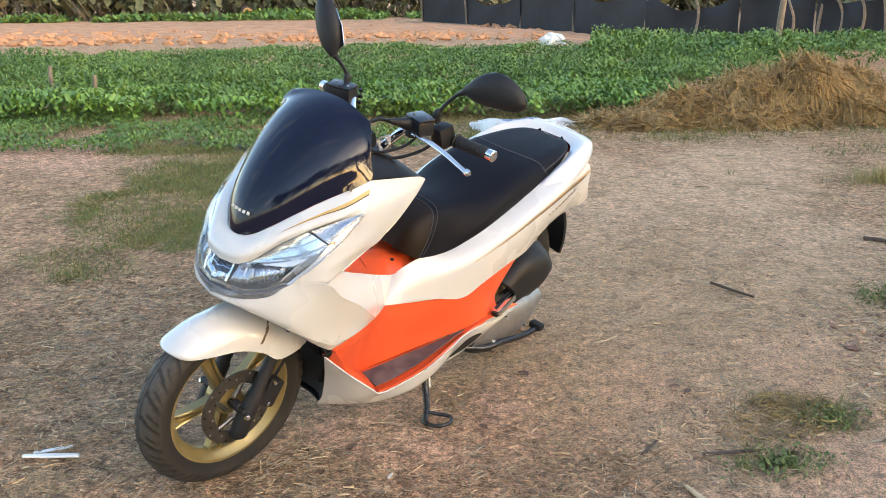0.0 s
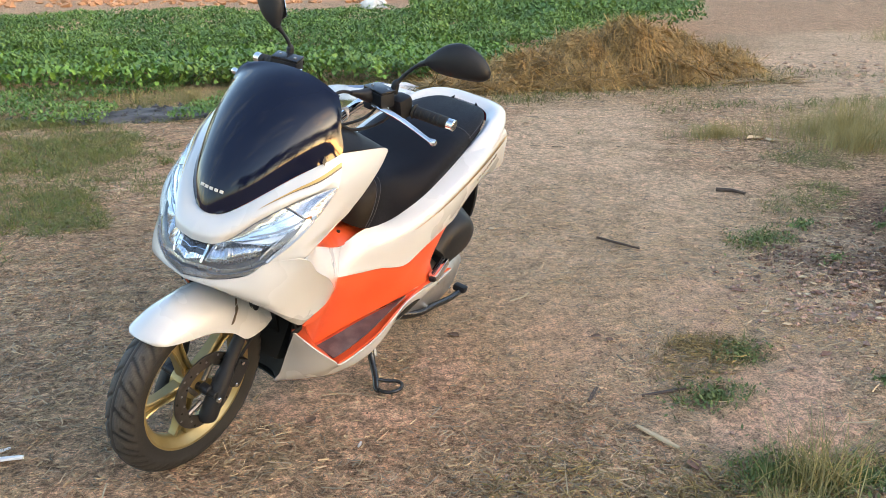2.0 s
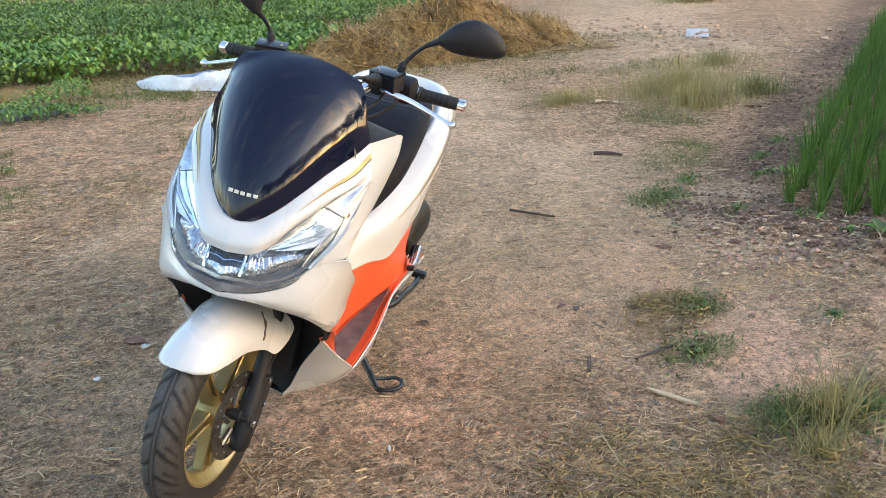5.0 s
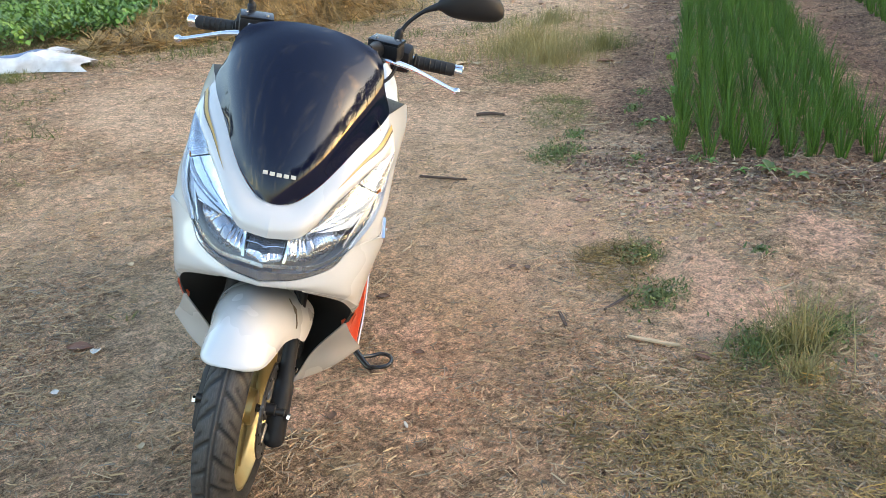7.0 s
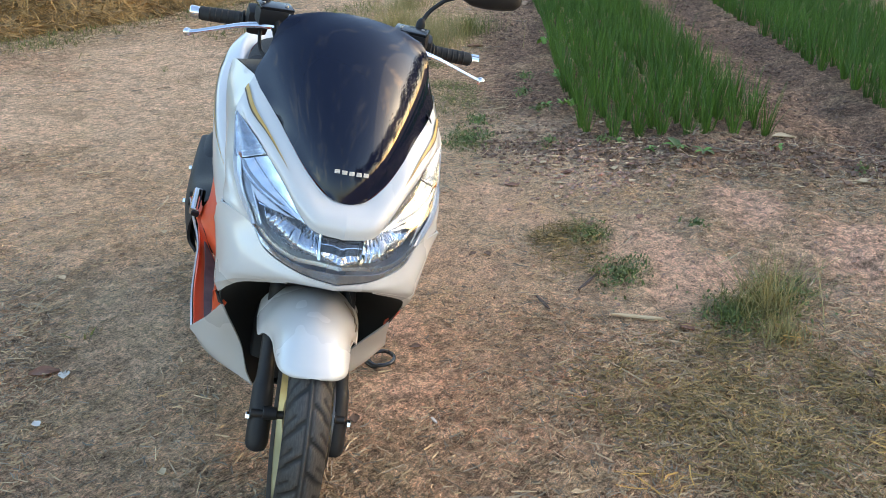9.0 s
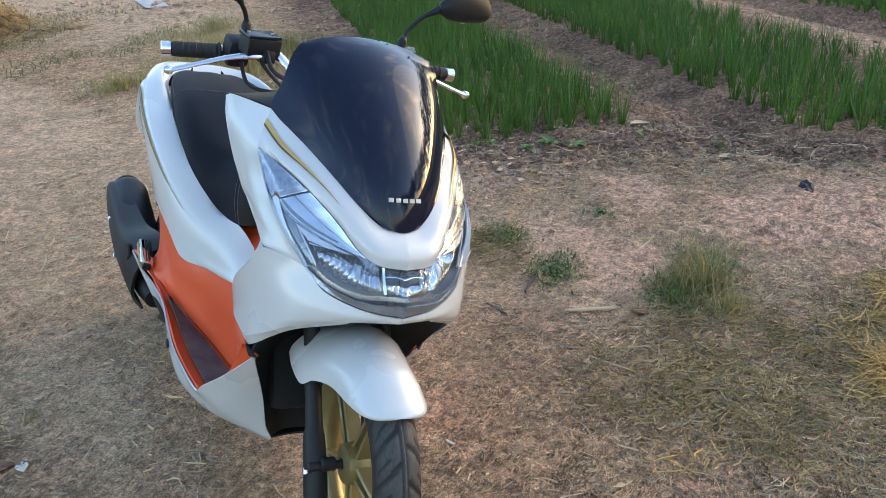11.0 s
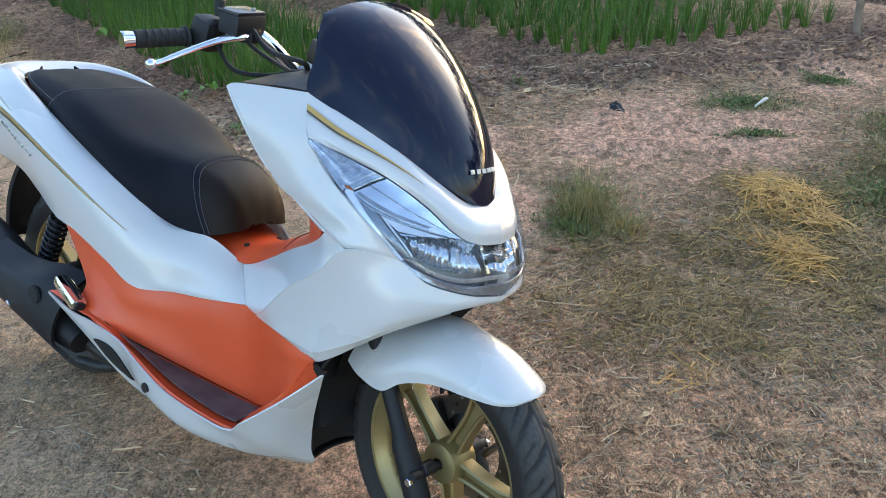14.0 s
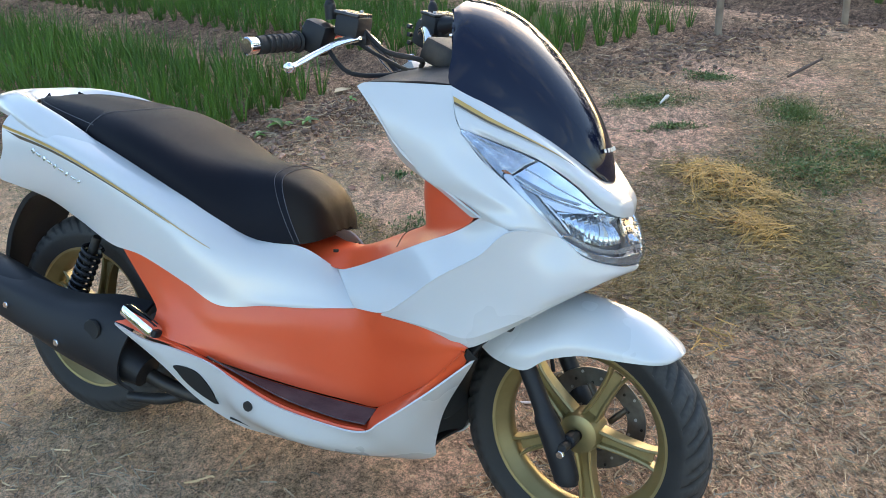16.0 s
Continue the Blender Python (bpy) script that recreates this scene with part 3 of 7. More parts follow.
    grain = mul(mul(rng(fine, 0.38, 0.62, 0.42, 1.42), rng(grit, 0.37, 0.63, 0.48, 1.46)), rng(lump, 0.36, 0.64, 0.66, 1.22))
    nt.links.new(grain, crevice_shade.inputs[7])
    col = crevice_shade.outputs[2]
    col = mix(mul(sand_and_glow, rng(grit, 0.42, 0.60, 0.0, 0.60)), col, (0.92, 0.62, 0.395))
    col = mix(rng(speck, 0.55, 0.62, 0.0, 0.35), col, (0.80, 0.56, 0.36))
    col = mix(rng(speck, 0.44, 0.36, 0.0, 0.60), col, (0.065, 0.042, 0.027))
    nt.links.new(col, b.inputs["Base Color"])
    b.inputs["Roughness"].default_value = 0.95
    b.inputs["Specular IOR Level"].default_value = 0.2
    bp = nt.nodes.new("ShaderNodeBump")
    bp.inputs["Strength"].default_value, bp.inputs["Distance"].default_value = 1.0, 0.022
    nt.links.new(mul(mul(lump, 1.2), mul(fine, mul(grit, 0.6), 'ADD'), 'ADD'), bp.inputs["Height"])
    nt.links.new(bp.outputs[0], b.inputs["Normal"])
    return m


gme.materials.append(ground_material())
ground = new("ground", gme)
tagged(ground, "dry reddish earth yard with straw litter and thin grass", "ground", kind="structure")

# pale ploughed strip beyond the crops
FIELDEARTH = mat("ploughed_orange_earth", (0.62, 0.315, 0.155), 0.95, 0.0, (0.44, 0.215, 0.105), 2.2, bump=1.0, bump_scale=12)
strip = sheet([[(-70, 27, -.10), (-30, 26.5, -.10), (-8, 25, -.10), (1, 23.8, -.10), (4.6, 22.8, -.10)], [(-70, 38, .12), (-30, 36, .13), (-8, 33, .14), (0, 30, .14), (4.0, 26.4, .10)], [(-70, 52, .00), (-30, 49, .0), (-8, 45, .0), (-1.5, 40, .0), (3.0, 30, .0)]], 120, 40)
strip[:, :, 2] += 0.14 * (fractal(strip[:, :, 0], strip[:, :, 1], 0.9, 2) - 0.5) - 0.02
tagged(new("field", link_mesh("field", shell(strip, 0.15, (0, 35, -50)), FIELDEARTH)), "bare ploughed orange earth field", "field", kind="structure")

# ---- the scooter: x ahead, y to its left, z up; the front axle over the origin ----
scooter = new("scooter")
LEAN_DEG = 14.12
scooter.matrix_world = pose(-0.6622, 2.3227, -0.0079, 0, 0, -128.864) @ pose(0, 0, 0, -LEAN_DEG, 0, 0)
tagged(scooter, "white and orange scooter with gold wheels leaning on its side stand", "scooter")

STEER = Matrix.Translation((-0.37, 0, 0.9)) @ Matrix.Rotation(radians(-5.0), 4, Vector((-0.454, 0, 0.891))) @ Matrix.Translation((0.37, 0, -0.9))


def turned(bm):
    bm.transform(STEER)
    return bm


def panel(name, rows, s, material=WHITE, label="", nu=30, nv=14, thick=0.004, inward=(-0.5, 0.0, 0.45), parent=scooter, sharp=32.0, relax=0):
    return part(name, shell(relaxed(sheet(rows, nu, nv), relax), thick, inward, flip_y=(s < 0)), material, parent, label, sharp)


# front fairing
def front_cowl(s):
    rows = [[(.080, 0, .610), (.060, .072, .620), (.017, .140, .643), (-.022, .173, .680), (-.091, .233, .692), (-.150, .237, .640), (-.235, .227, .585), (-.305, .208, .528), (-.372, .177, .483)],
            [(.078, 0, .604), (.056, .088, .606), (.006, .163, .613), (-.042, .200, .630), (-.100, .226, .640), (-.156, .229, .597), (-.230, .222, .553), (-.301, .207, .512), (-.374, .176, .481)],
            [(.072, 0, .598), (.046, .094, .596), (-.008, .176, .580), (-.060, .205, .568), (-.114, .218, .570), (-.163, .221, .542), (-.226, .217, .520), (-.293, .206, .498), (-.376, .175, .479)],
            [(.066, 0, .595), (.039, .096, .590), (-.022, .176, .560), (-.078, .203, .525), (-.128, .213, .498), (-.172, .216, .478), (-.224, .215, .481), (-.280, .208, .484), (-.378, .174, .477)]]
    cowl = panel("front_cowl", rows, s, nu=66, nv=26, relax=4)
    edge = rows[3][1:]
    low = [(.032, .088, .584), (-.028, .166, .551), (-.086, .192, .511), (-.136, .202, .476), (-.177, .207, .457), (-.224, .210, .471), (-.278, .206, .480), (-.378, .173, .475)]
    part("lower_lip", shell(sheet([edge, low], 50, 4), 0.003, (-0.5, 0, 0.45), flip_y=(s < 0)), WHITE, cowl)
    return cowl


def leg_facet(s):
    rows = [[(-.155, .216, .708), (-.219, .180, .668), (-.312, .150, .625), (-.425, .108, .570), (-.502, .080, .535), (-.546, .073, .522)],
            [(-.091, .234, .692), (-.150, .238, .640), (-.235, .228, .585), (-.305, .209, .528), (-.372, .178, .483), (-.471, .125, .462)]]
    return panel("leg_panel", rows, s, nu=40, nv=8)


def wing(s):
    rows = [[(-.235, .197, .932), (-.320, .218, .932), (-.385, .232, .930), (-.402, .238, .924)],
            [(-.218, .214, .885), (-.290, .232, .885), (-.352, .243, .884), (-.362, .243, .882)],
            [(-.200, .225, .858), (-.265, .236, .848), (-.324, .241, .842), (-.334, .240, .840)],
            [(-.163, .221, .813), (-.225, .234, .810), (-.292, .236, .806), (-.302, .232, .804)],
            [(-.107, .220, .772), (-.180, .234, .770), (-.256, .230, .766), (-.266, .225, .764)],
            [(-.057, .204, .728), (-.115, .229, .738), (-.195, .226, .740), (-.205, .222, .739)],
            [(-.022, .173, .681), (-.070, .216, .702), (-.108, .230, .702), (-.155, .218, .708)],
            [(-.034, .172, .668), (-.085, .216, .684), (-.120, .221, .686), (-.170, .206, .692)]]
    w = panel("leg_shield_wing", rows, s, nu=18, nv=30, thick=0.012)
    # inner return of the wing, facing the rider
    inner = [[(-.402, .238, .924), (-.395, .205, .915)], [(-.362, .243, .882), (-.375, .200, .870)], [(-.302, .232, .804), (-.340, .185, .795)],
             [(-.205, .222, .739), (-.240, .205, .745)], [(-.155, .217, .708), (-.178, .205, .705)]]
    part("inner_return", shell(sheet(inner, 6, 18), 0.004, (-0.3, s * 0.3, 0.75), flip_y=(s < 0)), WHITE, w)
    return w


def nose(s):
    rows = [[(.014, 0, .764), (.006, .040, .770), (-.022, .080, .801), (-.067, .114, .838), (-.122, .143, .872), (-.177, .173, .903), (-.235, .197, .931)],
            [(.045, 0, .745), (.036, .050, .750), (.004, .090, .777), (-.045, .126, .817), (-.105, .158, .850), (-.165, .190, .880), (-.226, .207, .910)],
            [(.060, 0, .724), (.050, .056, .730), (.018, .094, .750), (-.030, .130, .793), (-.090, .166, .829), (-.150, .202, .853), (-.214, .219, .884)],
            [(.060, 0, .702), (.050, .056, .708), (.020, .086, .727), (-.018, .118, .768), (-.073, .158, .810), (-.137, .188, .836), (-.200, .226, .862)]]
    n = panel("nose_cowl", rows, s, nu=36, nv=14)
    for nm, y0, y1, lift, m, lb in (("gold_stripe", 0.30, 0.42, 0.0012, GOLDLINE, "gold pinstripe decal"), ("dark_stripe", 0.42, 0.47, 0.0012, DARKLINE, "dark edge of the pinstripe")):
        g = sheet(rows, 60, 400)[:, 26:]
        taper = np.linspace(0, 1, g.shape[1]) ** 0.8
        out = []
        for v in np.linspace(0, 1, 4):
            line = []
            for j in range(g.shape[1]):
                mid = 0.30 + 0.10 * (1 - taper[j])
                q = mid + (y0 - 0.30 + (y1 - y0) * v) * taper[j]
                line.append(g[int(round(q * 399)), j] * [1, s, 1] * (1, 1, 1) + np.array([0.0018, 0.0018 * s, 0.0022]) * (1 + lift))
            out.append(line)
        part(nm, shell(np.array(out), 0.0006, (-0.3, 0, 0.6)), m, n, lb)
    return n


both(front_cowl), both(leg_facet), both(wing), both(nose)

# headlamp: grey housing, light guides and a mirrored bowl under one clear cover
LAMP_ROWS = [[(.058, 0, .702), (.049, .056, .708), (.020, .086, .727), (-.018, .118, .768), (-.073, .158, .810), (-.137, .190, .836), (-.198, .225, .861)],
             [(.080, 0, .672), (.062, .072, .680), (.028, .118, .700), (-.022, .156, .738), (-.075, .190, .783), (-.135, .210, .824), (-.199, .226, .861)],
             [(.090, 0, .640), (.066, .082, .645), (.028, .134, .665), (-.016, .172, .705), (-.070, .206, .756), (-.135, .216, .812), (-.200, .226, .860)],
             [(.080, 0, .612), (.060, .074, .622), (.017, .141, .645), (-.022, .174, .682), (-.057, .204, .728), (-.107, .220, .772), (-.200, .226, .859)]]
LAMP_GRID = sheet(LAMP_ROWS, 241, 161)


def lamp_point(u, v, depth):
    """A point behind the cover: u from the middle to the tip, v from the upper to the lower edge."""
    a, b = min(240.0, max(0.0, u * 240)), min(160.0, max(0.0, v * 160))
    j, i = min(239, int(a)), min(159, int(b))
    fa, fb = a - j, b - i
    q = (LAMP_GRID[i, j] * (1 - fa) + LAMP_GRID[i, j + 1] * fa) * (1 - fb) + (LAMP_GRID[i + 1, j] * (1 - fa) + LAMP_GRID[i + 1, j + 1] * fa) * fb
    return q + np.array([-0.78, -0.40, -0.05]) * depth * min(1.0, (1 - u) * 3 + 0.12) * min(1.0, 0.25 + 6 * min(v, 1 - v))


def lamp_patch(name, upper, lower, depth, material, lamp, s, label="", nu=24, nv=6, zig=0.0, teeth=8, thick=0.0025, sharp=25.0):
    """A patch between two lines of (u, v), toothed across if zig is set."""
    def along(line, t):
        k = t * (len(line) - 1)
        i = min(len(line) - 2, int(k))
        f = k - i
        return np.array(line[i]) * (1 - f) + np.array(line[i + 1]) * f
    out = []
    for b in np.linspace(0, 1, nv):
        row = []
        for a in np.linspace(0, 1, nu):
            u, v = along(upper, a) * (1 - b) + along(lower, a) * b
            tooth = abs((a * teeth + 0.12 * math.sin(9 * a)) % 1.0 - 0.5) * 2
            row.append(lamp_point(u, v, depth + zig * tooth + zig * 0.5 * math.sin(5 * b + 3 * a)))
        out.append(row)
    return part(name, shell(np.array(out), thick, (-0.4, 0, 0.7), flip_y=(s < 0)), material, lamp, label, sharp)


def headlamp_half(s):
    back = [[lamp_point(u, v, 0.050) for u in np.linspace(0.0, 0.99, 40)] for v in np.linspace(0.0, 1.0, 14)]
    lamp = part("headlamp", shell(np.array(back), 0.003, (-0.5, 0, 0.6), flip_y=(s < 0)), LAMPDARK, scooter, "wide headlamp with silver light guides behind a clear cover")
    c = part("cover", shell(LAMP_GRID[::8, ::6], 0.0025, flip_y=(s < 0)), LENSGLASS, lamp, "clear plastic lamp cover")
    c.visible_shadow = False
    lamp_patch("brow", [(.255, .02), (.46, .02), (.665, .02)], [(.295, .05), (.50, .31), (.733, .58)], 0.010, SILVER, lamp, s, "bright silver brow", nu=40, zig=0.0012, teeth=3)
    lamp_patch("brow_edge", [(.300, .06), (.50, .32), (.725, .585)], [(.312, .075), (.50, .345), (.728, .63)], 0.014, LAMPGREY, lamp, s, nu=30)
    lamp_patch("light_guide", [(.315, .085), (.52, .375), (.730, .645)], [(.330, .120), (.47, .30), (.61, .478)], 0.018, GUIDE, lamp, s, "grey light guide bar", nu=40)
    lamp_patch("outer_band", [(.738, .57), (.60, .77), (.47, .90)], [(.815, .86), (.64, .955), (.49, .985)], 0.010, BULBWHITE, lamp, s, "white outer band", nu=30)
    lamp_patch("guide_arm", [(.62, .487), (.52, .61), (.44, .72)], [(.735, .66), (.59, .79), (.46, .90)], 0.018, GUIDE, lamp, s, "grey light guide arm", nu=30)
    lamp_patch("light_bar", [(.333, .130), (.47, .31), (.605, .482)], [(.372, .205), (.44, .35), (.525, .495)], 0.012, BULBWHITE, lamp, s, "white light bar", nu=30)
    lamp_patch("bar_return", [(.605, .482), (.51, .60), (.44, .70)], [(.575, .482), (.50, .575), (.445, .655)], 0.012, BULBWHITE, lamp, s, nu=20)
    lamp_patch("bar_edge", [(.378, .215), (.44, .36), (.515, .505)], [(.384, .225), (.445, .375), (.508, .515)], 0.014, CHROME, lamp, s, "thin chrome fin", nu=20)
    lamp_patch("turn_signal", [(.676, .03), (.82, .03), (.992, .04)], [(.734, .53), (.85, .51), (.993, .50)], 0.012, SIGNAL, lamp, s, "faceted turn signal reflector", nu=81, nv=9, zig=0.0014, teeth=17)
    lamp_patch("signal_foot", [(.734, .53), (.85, .51), (.993, .50)], [(.825, .88), (.90, .93), (.995, .96)], 0.012, SIGNAL, lamp, s, "faceted turn signal reflector", nu=81, nv=9, zig=0.0010, teeth=23)
    # added grey strip draws a shade streak across the silver brow
    lamp_patch("brow_shadow", [(.42, .15), (.55, .30), (.715, .45)], [(.43, .19), (.56, .36), (.724, .53)], 0.008, GUIDE, lamp, s, "grey streak on the brow", nu=24)
    lamp_patch("brow_line", [(.31, .02), (.50, .15), (.690, .22)], [(.312, .03), (.50, .165), (.692, .245)], 0.0085, LAMPGREY, lamp, s, nu=24)
    lamp_patch("signal_edge", [(.735, .56), (.78, .72)], [(.752, .56), (.796, .72)], 0.009, AMBER, lamp, s, "amber edge of the turn signal", nu=5)
    # low beam bowl with upright ribs
    lamp_patch("reflector", [(.155, .02), (.25, .05), (.345, .175), (.495, .495)], [(.100, .49), (.20, .56), (.33, .62), (.435, .648)], 0.026, REFLECTOR, lamp, s, "mirrored low beam reflector", nu=97, nv=12, zig=0.010, teeth=13)
    lamp_patch("bulb_shield", [(.245, .20), (.285, .22)], [(.215, .42), (.265, .45)], 0.018, LAMPGREY, lamp, s, nu=8, zig=0.003, teeth=1)
    lamp_patch("divider", [(.125, .015), (.137, .015)], [(.086, .50), (.098, .50)], 0.008, CHROME, lamp, s, "chrome divider", nu=3)
    lamp_patch("centre_panel", [(0.0, .02), (.124, .02)], [(0.0, .38), (.096, .38)], 0.024, PANELDARK, lamp, s, "dark centre panel", nu=8)
    lamp_patch("grille_bar", [(0.0, .205), (.06, .175), (.110, .20)], [(0.0, .220), (.06, .190), (.109, .215)], 0.012, CHROME, lamp, s, "fine chrome line", nu=12)
    lamp_patch("position_lamp", [(0.0, .375), (.05, .35), (.098, .37)], [(0.0, .50), (.05, .51), (.086, .50)], 0.014, REFLECTOR, lamp, s, "position lamp reflector", nu=25, zig=0.004, teeth=5)
    rim_in = [(0.0, .535), (.10, .535), (.20, .605), (.32, .665), (.425, .715), (.455, .775), (.47, .86)]
    rim_out = [(0.0, .605), (.10, .615), (.20, .690), (.32, .750), (.435, .800), (.47, .87), (.48, .93)]
    lamp_patch("rim", rim_in, rim_out, 0.008, LAMPGREY, lamp, s, "pale inner rim", nu=60)
    lamp_patch("lower_rim", [(0.0, .70), (.20, .77), (.36, .84), (.47, .945)], [(0.0, .97), (.20, .975), (.36, .975), (.49, .985)], 0.006, SIGNAL, lamp, s, "clear ribbed lower edge", nu=50, nv=4)


both(headlamp_half)

# windscreen
SCREEN_ROWS = [[(.012, .036, .769), (.017, .018, .765), (.020, 0, .764)],
               [(-.022, .080, .803), (.000, .042, .818), (.006, 0, .824)],
               [(-.067, .114, .839), (-.030, .062, .868), (-.020, 0, .876)],
               [(-.122, .142, .873), (-.070, .080, .916), (-.056, 0, .928)],
               [(-.178, .174, .904), (-.115, .100, .962), (-.098, 0, .976)],
               [(-.237, .197, .933), (-.165, .112, 1.006), (-.146, 0, 1.022)],
               [(-.246, .177, .988), (-.206, .108, 1.038), (-.194, 0, 1.058)],
               [(-.252, .163, 1.038), (-.238, .095, 1.064), (-.236, 0, 1.081)],
               [(-.262, .143, 1.064), (-.268, .080, 1.082), (-.274, 0, 1.090)]]
full = [r + [(x, -y, z) for x, y, z in r[-2::-1]] for r in SCREEN_ROWS]


def fair(g, du=4, dv=5, rim=0.16):
    """One even sweep through a grid that is alike on both sides; only its rim follows the cage."""
    nv, nu = g.shape[:2]
    u, v = np.meshgrid(np.linspace(-1, 1, nu), np.linspace(0, 1, nv))
    out = np.zeros_like(g)
    for c in range(3):
        terms = np.stack([(u ** k * v ** m).ravel() for k in range(du + 1) if k % 2 == (c == 1) for m in range(dv + 1)], 1)
        out[:, :, c] = (terms @ np.linalg.lstsq(terms, g[:, :, c].ravel(), rcond=None)[0]).reshape(nv, nu)
    w = (np.clip((np.abs(u[:1]) - 1 + rim) / rim, 0, 1) ** 2)[:, :, None]
    miss = np.where(u[:, :, None] < 0, (g - out)[:, :1], (g - out)[:, -1:])
    return out + w * miss


SCREEN_GRID = fair(sheet(full, 49, 45))
screen = part("windscreen", shell(SCREEN_GRID, 0.004, (-0.3, 0, 0.85)), SCREEN, scooter, "tall glossy smoked black windscreen")


# brand mark as a row of plain pale bars
for k in range(5):
    y = -0.029 + 0.0145 * k
    c = Vector((0.0085 - 3.4 * y * y, y, 0.823))
    b = block((0.0016, 0.0105, 0.0080), Matrix.Translation(c) @ pose(0, 0, 0, 0, -20, 0), 0.0006)
    part("brand_bar", b, PAPER, screen, "pale bar of the brand mark")
part("screen_label", block((0.030, 0.0012, 0.011), Matrix.Translation((-0.190, 0.1795, 0.918)) @ pose(0, 0, 0, 34, 28, 22), 0.0005), DARKLINE, screen, "small grey warning label")

# dash behind the screen, black
dash_rows = [[(-.228, .192, .934), (-.225, .10, .965), (-.225, 0, .975), (-.225, -.10, .965), (-.228, -.192, .934)],
             [(-.300, .214, .936), (-.300, .11, .960), (-.300, 0, .968), (-.300, -.11, .960), (-.300, -.214, .936)],
             [(-.398, .232, .925), (-.415, .11, .935), (-.425, 0, .938), (-.415, -.11, .935), (-.398, -.232, .925)],
             [(-.372, .205, .875), (-.395, .10, .860), (-.400, 0, .855), (-.395, -.10, .860), (-.372, -.205, .875)],
             [(-.330, .190, .790), (-.370, .10, .780), (-.380, 0, .775), (-.370, -.10, .780), (-.330, -.190, .790)]]
part("dash_cover", shell(sheet(dash_rows, 24, 24), 0.005, (-0.25, 0, 0.85)), BLACK, scooter, "black plastic dash and inner shield")
part("instrument_hood", block((0.11, 0.20, 0.05), pose(-0.30, 0, 0.975, 0, 22, 0), 0.015), BLACK, scooter, "black instrument hood")

# orange centre tunnel between the knees
tunnel = [[(-.255, .188, .750), (-.335, .09, .798), (-.355, 0, .805), (-.335, -.09, .798), (-.255, -.188, .750)],
          [(-.175, .212, .708), (-.325, .10, .714), (-.362, 0, .714), (-.325, -.10, .714), (-.175, -.212, .708)],
          [(-.222, .180, .668), (-.325, .09, .655), (-.362, 0, .652), (-.325, -.09, .655), (-.222, -.180, .668)],
          [(-.312, .150, .625), (-.352, .07, .632), (-.368, 0, .633), (-.352, -.07, .632), (-.312, -.150, .625)],
          [(-.425, .108, .570), (-.434, .05, .596), (-.438, 0, .601), (-.434, -.05, .596), (-.425, -.108, .570)],
          [(-.502, .080, .535), (-.508, .04, .563), (-.510, 0, .569), (-.508, -.04, .563), (-.502, -.080, .535)],
          [(-.560, .082, .530), (-.560, .04, .555), (-.560, 0, .560), (-.560, -.04, .555), (-.560, -.082, .530)],
          [(-.680, .100, .555), (-.680, .05, .562), (-.680, 0, .565), (-.680, -.05, .562), (-.680, -.100, .555)]]
tunnel_grid = sheet(tunnel, 25, 40)
tun = part("centre_tunnel", shell(tunnel_grid, 0.004, (-0.35, 0, 0.45)), ORANGE, scooter, "orange centre tunnel with a filler lid")
part("lid_seam", tube([Vector(q) + Vector((0, 0, .001)) for q in tunnel_grid[20, 2:23:4]], 0.0009, 20, 6), DARKHOLE, tun)
# solid dark discs put the shade of two screw holes into colour
part("screw_hole", lathe([(0.0001, 0.001), (0.006, 0.001), (0.006, -0.004), (0.0001, -0.004)], (-0.568, 0.045, 0.5560), 'Z', 16), DARKHOLE, tun)
part("screw_hole", lathe([(0.0001, 0.001), (0.006, 0.001), (0.006, -0.004), (0.0001, -0.004)], (-0.568, -0.045, 0.5560), 'Z', 16), DARKHOLE, tun)


